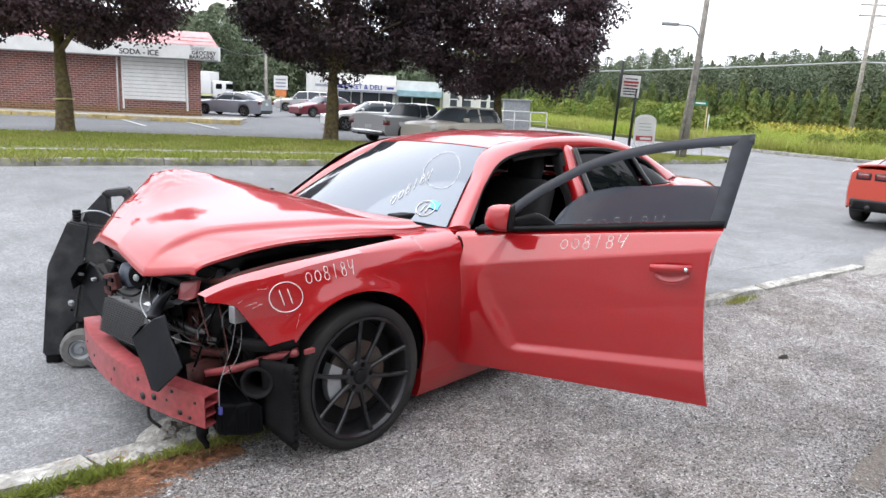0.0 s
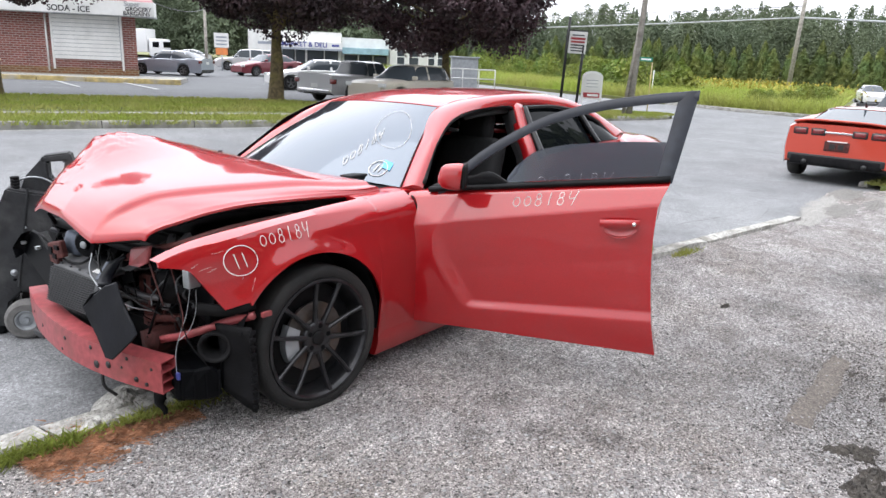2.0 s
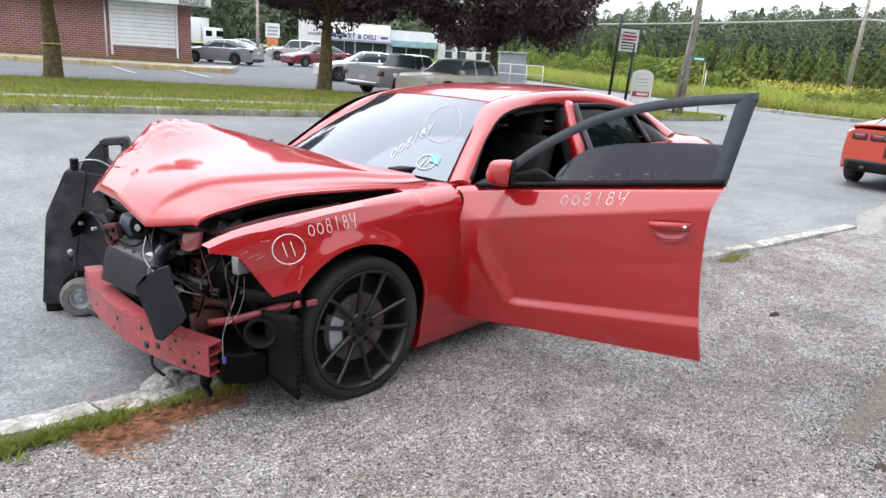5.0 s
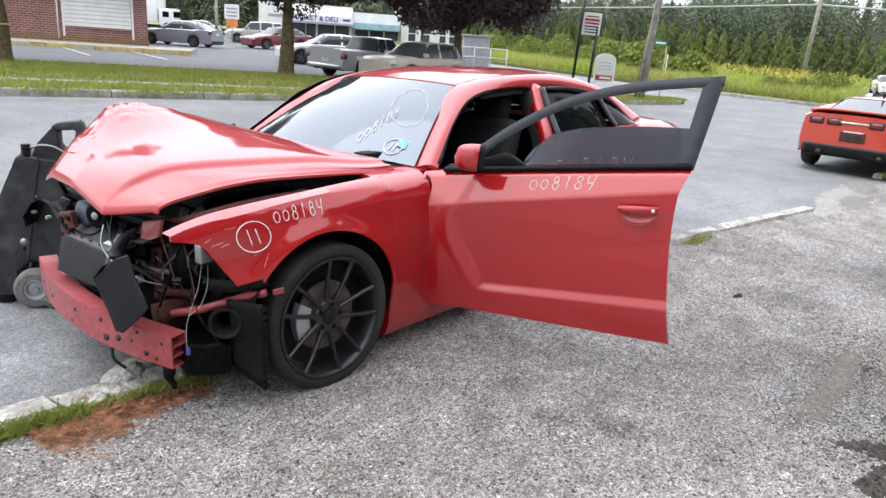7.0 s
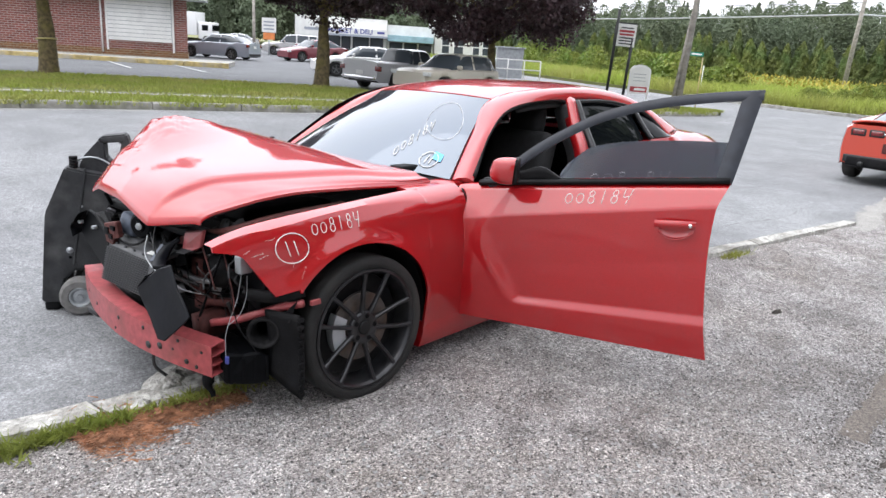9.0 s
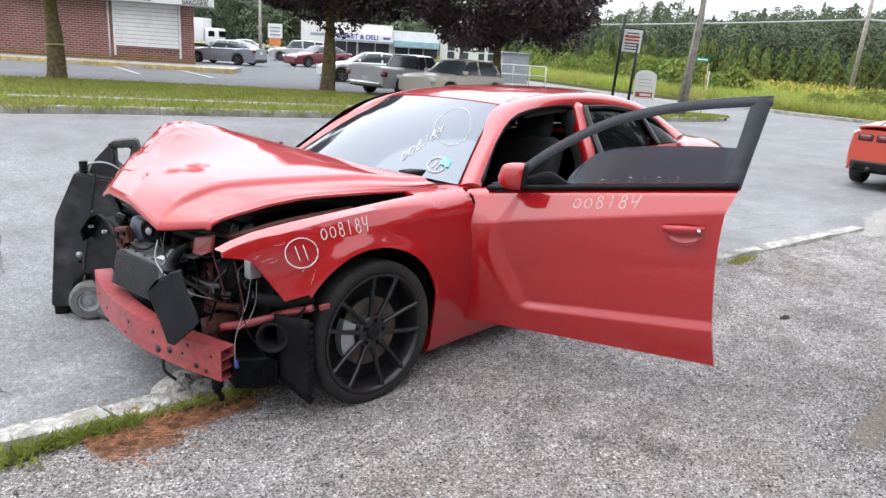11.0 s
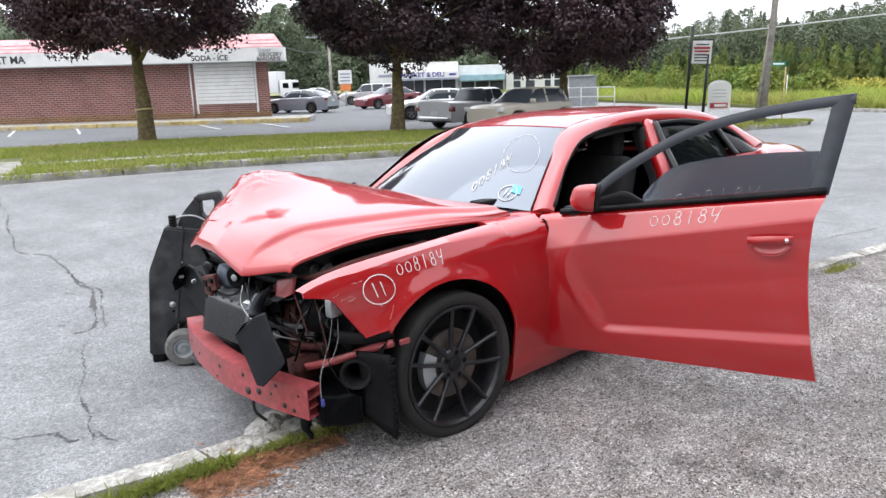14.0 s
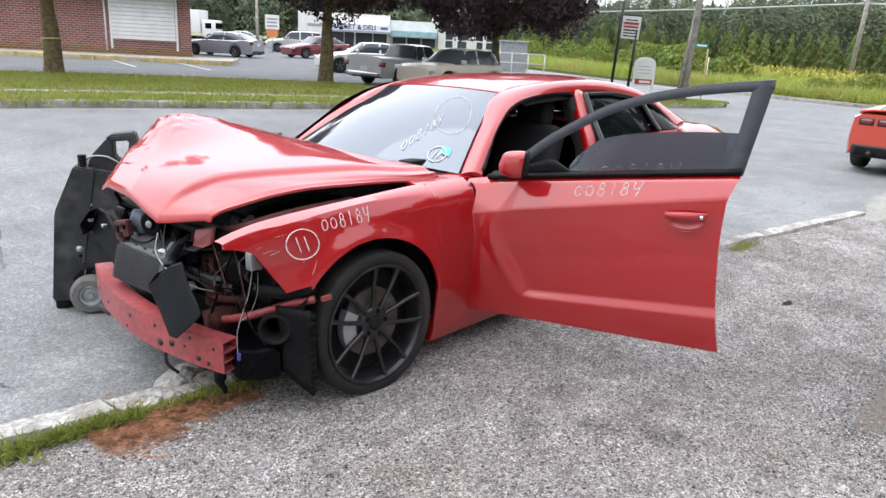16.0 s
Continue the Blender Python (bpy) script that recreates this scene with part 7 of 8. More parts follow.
for k, (p, q, r, mt) in enumerate((((-0.60, -0.35, 0.74), (-0.30, -0.25, 0.80), 0.022, PLASTIC), ((-0.58, -0.10, 0.80), (-0.25, 0.1, 0.78), 0.025, PLASTIC), ((-0.60, 0.20, 0.78), (-0.3, 0.3, 0.8), 0.02, PLASTIC),
                              ((-0.62, -0.30, 0.60), (-0.35, -0.45, 0.50), 0.016, BLACKMETAL), ((-0.55, -0.55, 0.62), (-0.36, -0.62, 0.40), 0.012, PLASTIC), ((-0.50, -0.60, 0.52), (-0.30, -0.50, 0.35), 0.014, BLACKMETAL),
                              ((-0.64, 0.05, 0.46), (-0.40, -0.2, 0.40), 0.018, PLASTIC), ((-0.54, 0.42, 0.74), (-0.4, 0.5, 0.6), 0.02, PLASTIC))):
    mid = (Vector(p) + Vector(q)) / 2 + Vector((hose_rng.uniform(-0.05, 0.05), hose_rng.uniform(-0.08, 0.08), hose_rng.uniform(-0.08, 0.10)))
    part("hose", tube([p, mid, q], r * 0.65, 8, 16), mt, car)
for k in range(34):
    p = Vector((hose_rng.uniform(-0.60, -0.42), hose_rng.uniform(-0.74, 0.45), hose_rng.uniform(0.60, 0.84)))
    q = p + Vector((hose_rng.uniform(-0.08, 0.12), hose_rng.uniform(-0.2, 0.2), hose_rng.uniform(-0.32, -0.05)))
    mid = (p + q) / 2 + Vector((hose_rng.uniform(-0.06, 0.03), hose_rng.uniform(-0.06, 0.06), hose_rng.uniform(-0.10, 0.03)))
    part("wire", tube([p, mid, q], hose_rng.choice((0.0025, 0.004, 0.006)), 5, 14), hose_rng.choice((PLASTIC, DEEPBLACK, DUSTYPLASTIC, RUST, TANKGREY)), car)
part("wire", tube([(-0.495, -0.71, 0.68), (-0.52, -0.71, 0.571), (-0.556, -0.71, 0.492), (-0.581, -0.71, 0.423), (-0.592, -0.72, 0.361), (-0.597, -0.73, 0.30)], 0.0018, 6, 30), GREYMETAL, car, "pale loose wire")
part("wire", tube([(-0.468, -0.71, 0.675), (-0.482, -0.72, 0.575), (-0.513, -0.71, 0.494), (-0.563, -0.70, 0.456)], 0.0018, 6, 24), GREYMETAL, car)
part("wire", tube([(-0.60, -0.20, 0.86), (-0.68, -0.32, 0.72), (-0.62, -0.48, 0.60), (-0.55, -0.56, 0.54)], 0.004, 6, 20), BLACKMETAL, car)
for k in range(70):
    p = (hose_rng.uniform(-0.57, -0.42), hose_rng.uniform(-0.70, 0.50), hose_rng.uniform(0.50, 0.86))
    m = pose(*p, hose_rng.uniform(-40, 40), hose_rng.uniform(-40, 40), hose_rng.uniform(0, 180))
    a, b, c = hose_rng.uniform(0.012, 0.045), hose_rng.uniform(0.006, 0.02), hose_rng.uniform(0.006, 0.03)
    mt = hose_rng.choice((PLASTIC, DEEPBLACK, DEEPBLACK, DUSTYPLASTIC, RUST, ALLOY, TANKGREY))
    bm = box(-a, a, -b, b, -c, c, 0.006) if k % 3 else cyl((0, 0, -a), (0, 0, a), b, b * 0.8, 12)
    part(("bracket", "clamp", "plug")[k % 3], bm, mt, car, smooth=k % 3 == 0).matrix_local = m
part("fan_backing", box(-0.40, -0.36, -0.62, 0.55, 0.26, 0.84, 0.01), PLASTIC, car)
shroud = panel("lower_shroud", [(-0.60, -0.725, 0.345), (-0.604, -0.72, 0.20), (-0.50, -0.76, 0.175), (-0.425, -0.80, 0.18), (-0.43, -0.80, 0.30), (-0.47, -0.79, 0.335), (-0.53, -0.75, 0.325)], (0.06, 0.22, 0.0), DEEPBLACK, "torn black lower shroud", None, 0.012)
for k in range(4):
    panel("shroud_rib", [(-0.585 + 0.045 * k, -0.735 - 0.022 * k, 0.20), (-0.575 + 0.045 * k, -0.738 - 0.022 * k, 0.20), (-0.575 + 0.045 * k, -0.738 - 0.022 * k, 0.315), (-0.585 + 0.045 * k, -0.735 - 0.022 * k, 0.315)], (0.002, -0.004, 0), DEEPBLACK, "", shroud, 0)
part("connector", box(-0.602, -0.588, -0.742, -0.726, 0.300, 0.332, 0.003), BLUESIGN, car, "blue plastic connector")
part("relay_box", box(-0.522, -0.464, -0.745, -0.70, 0.684, 0.762, 0.006), GREYMETAL, car, "pale grey electrical box")
part("headlamp_bracket", strip([(-0.50, -0.76, 0.60), (-0.42, -0.84, 0.59), (-0.31, -0.90, 0.607)], 0.03, 0.045), PLASTIC, car)
part("tape", box(-0.305, -0.255, -0.945, -0.930, 0.548, 0.570, 0.002), DIRTYRED, car)
part("red_brace", strip([(-0.56, -0.56, 0.43), (-0.497, -0.66, 0.457), (-0.448, -0.72, 0.482), (-0.383, -0.80, 0.519), (-0.315, -0.90, 0.553)], 0.028, 0.030), DIRTYRED, car)
horn = part("horn_duct", lathe([(0.040, 0.02), (0.058, -0.10), (0.066, -0.12), (0.076, -0.125), (0.080, -0.11), (0.075, 0.0), (0.06, 0.16)], 32), PLASTIC, car, "round black air duct")
horn.matrix_local = pose(-0.405, -0.735, 0.412, 0, 0, -40) @ Matrix.Diagonal((0.90, 0.55, 0.90, 1))
part("splash_shield", shell(lambda u, v: (-0.425 + 0.075 * u + 0.012 * math.sin(4 * v), -0.78 - 0.140 * u, 0.22 - 0.11 * u + (0.30 + 0.10 * u) * v), steps(0, 1, 10), steps(0, 1, 10), (0.012, 0, 0)), PLASTIC, car, "torn black wheel splash shield")
for k in range(11):
    z = 0.13 + 0.035 * k
    part("shield_tooth", box(-0.362, -0.335, -0.932, -0.918, z, z + 0.018, 0.003), PLASTIC, car, smooth=False)
part("under_tray", shell(lambda u, v: (-0.60 + 0.24 * v, -0.62 + 1.2 * u, 0.21 + 0.02 * math.sin(9 * u) + 0.03 * v), steps(0, 1, 16), steps(0, 1, 4), (0, 0, 0.012)), PLASTIC, car)
part("lower_duct", box(-0.52, -0.40, -0.62, -0.30, 0.20, 0.32, 0.03), PLASTIC, car)
part("hanging_strip", strip([(-0.58, -0.56, 0.24), (-0.60, -0.58, 0.16), (-0.585, -0.59, 0.10)], 0.05, 0.02), PLASTIC, car)
part("hanging_wire", tube([(-0.70, -0.30, 0.30), (-0.72, -0.32, 0.20), (-0.68, -0.35, 0.14)], 0.008, 6, 12), BLACKMETAL, car)
part("tow_eye", box(-0.74, -0.66, 0.22, 0.34, 0.28, 0.31, 0.006), BLACKMETAL, car)


# ---- marker writing: strokes laid on the panels ----
def ring(cx, cy, rx, ry, a0=0.0, a1=6.2832, n=18):
    return [(cx + rx * math.cos(t), cy + ry * math.sin(t)) for t in steps(a0, a1, n)]


GLYPH = {"0": [ring(0.3, 0.42, 0.27, 0.36)], "8": [ring(0.3, 0.75, 0.18, 0.22), ring(0.3, 0.27, 0.23, 0.27)], "1": [[(0.3, 1.0), (0.26, 0.0)]],
         "4": [[(0.05, 1.0), (0.08, 0.45), (0.5, 0.5)], [(0.58, 1.0), (0.32, -0.1)]]}


def writing(name, text, place, parent, r, pitch=0.16, size=1.0, slope=0.0, label="white hand-marked number"):
    """place(a, b) gives the point on the panel, a along the line and b up."""
    for i, c in enumerate(text):
        bm = bmesh.new()
        for line in GLYPH[c]:
            pts = [place((i + x * 1.15) * pitch, y * size + slope * (i + x)) for x, y in line]
            tube(pts, r, 5, max(10, 2 * len(pts)), bm)
        part("marker_digit", bm, CHALK, parent, label)


def circled(name, place, parent, r, cx, cy, rad_x, rad_y, ones=True):
    bm = bmesh.new()
    tube([place(*p) for p in ring(cx, cy, rad_x, rad_y, 0.3, 6.5, 26)], r, 5, 60, bm)
    if ones:
        for k in (-0.28, 0.22):
            tube([place(cx + rad_x * (k - 0.08), cy + rad_y * 0.5), place(cx + rad_x * (k + 0.1), cy - rad_y * 0.5)], r, 5, 6, bm)
    part(name, bm, CHALK, parent, "white hand-marked circle")


def on_fender(a, b):
    x, z = -0.248 + 0.285 * a, 0.838 + 0.060 * b + 0.018 * a
    return Vector((x, -side_y(x, z) - 0.002, z))


writing("marker_number", "008184", on_fender, car, 0.0016)
circled("marker_circle", lambda a, b: Vector((a, -side_y(a, b) - 0.002, b)), car, 0.0020, -0.352, 0.800, 0.076, 0.062)


chip_rng = random.Random(3)
for x, z, dx, dz in ((-0.53, 0.785, 0.05, 0.010), (-0.47, 0.845, 0.05, 0.004), (-0.50, 0.775, 0.04, 0.010), (-0.33, 0.665, 0.03, 0.06), (-0.36, 0.72, 0.012, 0.018), (-0.56, 0.80, 0.03, 0.012)):
    pts = [(x + dx * t, z + dz * t + chip_rng.uniform(-0.002, 0.002)) for t in (0, 0.35, 0.7, 1)]
    part("paint_chip", tube([Vector((a, -side_y(a, b) - 0.0005, b)) for a, b in pts], 0.0004, 4, 10), CHALK, car, "bare scratch in the red paint")


def on_door(a, b):
    s, z = 0.545 + 0.355 * a, 0.922 + 0.046 * a + 0.062 * b
    v = (z - (0.238 - 0.006 * s)) / (0.72 + 0.114 * s)
    return Vector(door_at(s, min(v, 1.0))) + Vector((0, -0.002, 0))


writing("marker_number", "008184", on_door, door, 0.0019)


def on_glass(a, b):
    p = screen_at(-0.535 - 0.15 * a + 0.045 * b, 0.095 + 0.40 * a + 0.105 * b)
    return p + Vector((-0.002, 0, 0.004))


def on_door_glass(a, b):
    s = 0.63 + 0.42 * a
    return Vector((s, lean(1.1) + 0.008 + 0.012 * b, 1.018 + 0.105 * (s - 0.47) + 0.045 * b))


writing("marker_number", "008184", on_door_glass, door, 0.0006, label="faint hand-marked number on the glass")
writing("marker_number", "008184", on_glass, car, 0.0018, slope=0.0)
circled("marker_circle", lambda a, b: screen_at(a, b) + Vector((-0.002, 0, 0.004)), car, 0.0024, -0.80, 0.135, 0.062, 0.075)
circled("marker_circle", lambda a, b: screen_at(-0.70 + 0.19 * a + 0.05 * b, 0.60 + 0.05 * a + 0.24 * b) + Vector((-0.002, 0, 0.004)), car, 0.0010, 0, 0, 1.0, 1.0, False)
part("inspection_sticker", sheet(lambda u, v: screen_at(-0.885 + 0.07 * u, 0.13 + 0.075 * v + 0.02 * u) + Vector((-0.003, 0, 0.005)), steps(0, 1, 3), steps(0, 1, 3)), BLUESTICKER, car, "small blue sticker on the windscreen")


# ---- black wheeled cart standing behind the nose ----
GREYRUBBER = mat("dusty_grey_rubber", (0.16, 0.155, 0.15), 0.85, vary=0.2, scale=20)
cart = thing("wheeled_cart", pose(-0.38, 1.235, -0.06, 0, 0, -32), "scuffed black plastic cart with grey wheels and loop handle", "cart")
pts = [(-0.245, 0.055), (-0.185, 0.615), (-0.058, 0.895), (0.02, 0.875), (0.10, 0.86), (0.24, 0.84), (0.34, 0.60), (0.36, 0.06), (0.10, 0.055), (0.105, 0.17), (0.06, 0.255), (-0.04, 0.262), (-0.105, 0.20), (-0.125, 0.055)]
bm = plate(pts, -0.14, 0.16)
bmesh.ops.bevel(bm, geom=list(bm.edges), offset=0.012, segments=2, affect="EDGES")
body = part("body", bm, DUSTYPLASTIC, cart, "scuffed black plastic shell", smooth=False)
part("body_rib", box(-0.006, 0.006, -0.148, -0.138, 0.0, 0.60, 0.003), DUSTYPLASTIC, body, smooth=False).matrix_local = pose(-0.05, 0, 0.30, 0, 10, 0)
bm = plate([(-0.01, 0.84), (0.03, 0.945), (0.12, 1.045), (0.155, 1.03), (0.155, 0.93), (0.185, 0.915), (0.22, 0.83)], -0.06, 0.06)
bmesh.ops.bevel(bm, geom=list(bm.edges), offset=0.010, segments=2, affect="EDGES")
part("riser", bm, DUSTYPLASTIC, cart, smooth=False)
bm = plate([(0.11, 1.035), (0.13, 1.065), (0.275, 1.085), (0.30, 1.00), (0.25, 0.84), (0.21, 0.85), (0.245, 1.035), (0.155, 1.028)], -0.055, 0.055)
bmesh.ops.bevel(bm, geom=list(bm.edges), offset=0.010, segments=2, affect="EDGES")
part("handle", bm, DUSTYPLASTIC, cart, smooth=False)
for k in range(4):
    part("grip_ring", cyl((-0.016, -0.09, 0.885 + 0.018 * k), (-0.016, -0.09, 0.899 + 0.018 * k), 0.024, seg=14), PLASTIC, cart)
part("tie_cord", tube([(0.0, -0.075, 0.925), (0.05, -0.08, 0.945), (0.12, -0.08, 0.94), (0.19, -0.075, 0.90), (0.22, -0.07, 0.88)], 0.006, 6, 20), GREYMETAL, cart)
part("bolt", lathe([(0.001, -0.1445), (0.007, -0.1445), (0.008, -0.142), (0.019, -0.142), (0.021, -0.138)], 16), GREYMETAL, cart).matrix_local = pose(-0.065, 0, 0.388)
part("drain_hole", cyl((-0.065, -0.1425, 0.345), (-0.065, -0.138, 0.345), 0.009, seg=12), DEEPBLACK, cart)
for k, (x, z, r) in enumerate(((-0.16, 0.12, 0.05), (0.02, 0.66, 0.04))):
    part("foot" if k == 0 else "screw", box(-0.235, -0.15, -0.12, 0.12, 0.0, 0.06, 0.015) if k == 0 else cyl((x, -0.146, z), (x, -0.138, z), 0.008, seg=10), PLASTIC if k == 0 else GREYMETAL, cart)
for s in (-0.20, 0.22):
    w = part("wheel", lathe([(0.060, -0.030), (0.066, -0.042), (0.100, -0.042), (0.114, -0.030), (0.118, -0.012), (0.118, 0.025), (0.105, 0.042), (0.05, 0.04)], 32), GREYRUBBER, cart, "dusty grey wheel", edge=35)
    w.matrix_local = pose(-0.012, s, 0.118)
    part("wheel_hub", lathe([(0.001, -0.036), (0.016, -0.038), (0.020, -0.022), (0.040, -0.018), (0.052, -0.036), (0.061, -0.038)], 28), GREYMETAL, w, edge=30)


# ---- small things on the ground ----
def mound(name, x, y, rx, ry, h, material, label, seed, z=0.0, category="dirt"):
    """A low ragged heap."""
    bm = bmesh.new()

    def at(a, r):
        k = 1 + 0.55 * noise.noise((math.cos(a) * 1.6, math.sin(a) * 1.6, seed)) + 0.16 * noise.noise((math.cos(a) * 4, math.sin(a) * 4, seed + r * 2)) + 0.07 * noise.noise((math.cos(a) * 9, math.sin(a) * 9, seed + r * 5))
        lump = h * (1 - r * r) * (1 + 1.8 * noise.noise((r * 5 * math.cos(a), r * 5 * math.sin(a), seed + 5)) + 1.2 * noise.noise((r * 14 * math.cos(a), r * 14 * math.sin(a), seed + 2)))
        px, py = x + rx * r * k * math.cos(a), y + ry * r * k * math.sin(a)
        return px, py, drop(px, py) + z + (max(lump, 0.003) if r < 1 else -0.004)
    sheet(at, steps(0, 6.2832, 64), [0.01, 0.2, 0.35, 0.5, 0.65, 0.8, 0.9, 1.0], bm)
    bmesh.ops.remove_doubles(bm, verts=bm.verts, dist=0.0005)
    return tagged(link(name, bm, material, smooth=False), label, category, "dirt on the gravel")


def clod(x, y, rx, ry, h, seed, lobes):
    """Broken lumps of trodden soil: a ragged outline with gaps."""
    rng = random.Random(seed)
    spots = [(rng.uniform(-0.6, 0.6), rng.uniform(-0.55, 0.55), rng.uniform(0.30, 0.55), rng.uniform(0.18, 0.34), rng.uniform(0, 3.1)) for _ in range(lobes)]
    n = 56 if rx > 0.07 else 26

    def rise_at(a, b):
        f = 0.0
        for cx, cy, la, lb, turn in spots:
            c, d = math.cos(turn), math.sin(turn)
            p, q = (a - cx) * c + (b - cy) * d, (b - cy) * c - (a - cx) * d
            f = max(f, math.exp(-(p / la) ** 2 - (q / lb) ** 2))
        return f + 0.30 * noise.noise((a * 3.5, b * 3.5, seed)) + 0.22 * noise.noise((a * 11, b * 11, seed + 3)) - 0.42
    bm = bmesh.new()
    rows = []
    for i in range(n + 1):
        row = []
        for k in range(n + 1):
            a, b = -1.25 + 2.5 * i / n, -1.25 + 2.5 * k / n
            f = rise_at(a, b)
            lump = 0.55 + 0.9 * abs(noise.noise((a * 6, b * 6, seed + 7))) + 0.5 * noise.noise((a * 17, b * 17, seed + 9))
            px, py = x + rx * a, y + ry * b
            row.append((f, (px, py, drop(px, py) + (h * min(f * 1.8, 0.7) * max(lump, 0.2) + 0.003 if f > 0 else -0.003))))
        rows.append(row)
    made = {}

    def vert(i, k):
        if (i, k) not in made:
            made[i, k] = bm.verts.new(rows[i][k][1])
        return made[i, k]
    solid = {(i, k) for i in range(n) for k in range(n) if max(rows[i][k][0], rows[i + 1][k][0], rows[i][k + 1][0], rows[i + 1][k + 1][0]) > 0}
    best = []
    while solid:
        patch, todo = [], [solid.pop()]
        while todo:
            i, k = todo.pop()
            patch.append((i, k))
            for cell in ((i + 1, k), (i - 1, k), (i, k + 1), (i, k - 1)):
                if cell in solid:
                    solid.remove(cell)
                    todo.append(cell)
        best = max(best, patch, key=len)
    for i, k in sorted(best):
        bm.faces.new((vert(i, k), vert(i + 1, k), vert(i + 1, k + 1), vert(i, k + 1)))
    tagged(link("dirt_clod", bm, DARKSOIL, smooth=False), "dark damp broken clod of dirt on the gravel", "dirt", "dirt on the gravel")


for k, (x, y, rx, ry, h, lobes) in enumerate(((1.41, -3.01, 0.13, 0.115, 0.030, 5), (1.12, -3.10, 0.18, 0.13, 0.040, 7), (2.90, -3.31, 0.12, 0.06, 0.016, 3), (3.01, -1.93, 0.09, 0.05, 0.022, 3), (4.35, -3.14, 0.14, 0.06, 0.016, 3),
                                            (2.09, -3.07, 0.09, 0.07, 0.012, 3), (2.58, -3.24, 0.09, 0.05, 0.014, 3), (2.57, -3.34, 0.10, 0.04, 0.012, 2), (1.53, -3.21, 0.045, 0.03, 0.012, 2), (2.35, -2.85, 0.10, 0.04, 0.010, 3),
                                            (-0.62, -1.9, 0.02, 0.015, 0.010, 2), (-1.1, -1.55, 0.018, 0.012, 0.008, 2), (6.4, -2.6, 0.12, 0.05, 0.012, 3))):
    clod(x, y, rx, ry, h, 11 + 3 * k, lobes)
SOILTRACK = speckled("tracked_soil", (0.135, 0.115, 0.100), (0.088, 0.075, 0.064), (0.185, 0.163, 0.145), 150.0, (0.105, 0.091, 0.079), 9.0, 0.6, 0.8)
BROKEN = speckled("broken_ground", (0.215, 0.205, 0.192), (0.10, 0.095, 0.088), (0.34, 0.33, 0.31), 140.0, (0.15, 0.142, 0.13), 3.0, 0.6, 0.8)
for k, (x, y, rx, ry) in enumerate(((8.6, -1.75, 0.8, 0.20), (9.6, -2.0, 0.6, 0.15), (10.4, -1.5, 0.7, 0.25))):
    mound("pothole", x, y, rx, ry, 0.005, BROKEN, "shallow broken patch of brown soil", 40 + k, 0.0, "pothole")


def smear(u, v):
    """A scraped band of soil with ragged edges, broken in its middle."""
    w = 0.155 * (0.9 + 0.25 * noise.noise((u * 3, 1, 1)) + 0.25 * noise.noise((u * 13, 2 + v, 1)) + 0.2 * noise.noise((u * 37, 3 + v, 1)))
    inside = 0.02 < u < 0.98 and 0.1 < v < 0.9
    return 1.46 + (1.12 + 0.06 * (v - 0.5)) * u + 0.03 * noise.noise((v * 5, u, 2)), -2.745 - 0.01 * u + w * (v - 0.5) + 0.03 * noise.noise((u * 3, 2, 3)), 0.006 * inside - 0.002 * (not inside)


def soil_area(rng):
    u = rng.uniform(0, 1)
    if u < 0.5:
        return 1.2 + rng.uniform(0, 1.9), -2.78 + rng.normal(0, 0.16)
    return 1.0 + 2.4 * rng.uniform(0, 1), -3.08 + rng.normal(0, 0.13)


track = tagged(link("soil_track", sheet(smear, steps(0, 1, 90), steps(0, 1, 6)), SOILTRACK), "smeared brown soil track on the gravel", "dirt", kind="structure")
SAND = speckled("washed_sand", (0.29, 0.28, 0.262), (0.16, 0.154, 0.144), (0.40, 0.388, 0.365), 140.0, (0.22, 0.212, 0.20), 2.5, 0.6, 0.4)


def drift(name, points, width, z, label, seed):
    """A thin ragged band of washed-out sand along a line."""
    n = 160

    def at(u, v):
        p, q = spline([(x, y, 0) for x, y in points], u), spline([(x, y, 0) for x, y in points], min(u + 0.01, 1.0))
        d = (q - p) if (q - p).length > 1e-6 else Vector((1, 0, 0))
        side = Vector((-d.y, d.x, 0)).normalized()
        w = width * (0.55 + 0.5 * noise.noise((u * 13, seed, v * 2)) + 0.4 * noise.noise((u * 47, seed, v * 3))) * math.sin(math.pi * min(max(u, 0.02), 0.98)) ** 0.3
        c = p + side * max(w, 0.02) * (v - 0.5) * 2
        return c.x, c.y, drop(c.x, c.y) + z + (0.003 if 0.2 < v < 0.8 else -0.003)
    tagged(link(name, sheet(at, steps(0, 1, n), steps(0, 1, 5)), SAND, smooth=False), label, "sand", kind="structure")


drift("gutter_sand", [(-1.5, far_y(-1.5) - 0.2), (2.5, far_y(2.5) - 0.2), (8.1, far_y(8.1) - 0.2), (14, far_y(14) - 0.2), (20, far_y(20) - 0.2), (27, far_y(27) - 0.2)], 0.28, -0.058, "pale sand washed along the far kerb", 3)
drift("lawn_sand", [(10.4, -1.75), (10.7, -2.6), (11.2, -3.6), (14, -5.2), (20, -8.2)], 0.30, 0.006, "pale sand along the lawn's edge", 5)
drift("kerb_sand", [(6.9, -1.62), (7.8, -1.55), (8.8, -1.45), (9.9, -1.40)], 0.30, 0.004, "pale sand where the kerb breaks off", 7)
TAR = mat("crack_filling", (0.075, 0.075, 0.077), 0.9, vary=0.2, scale=20)


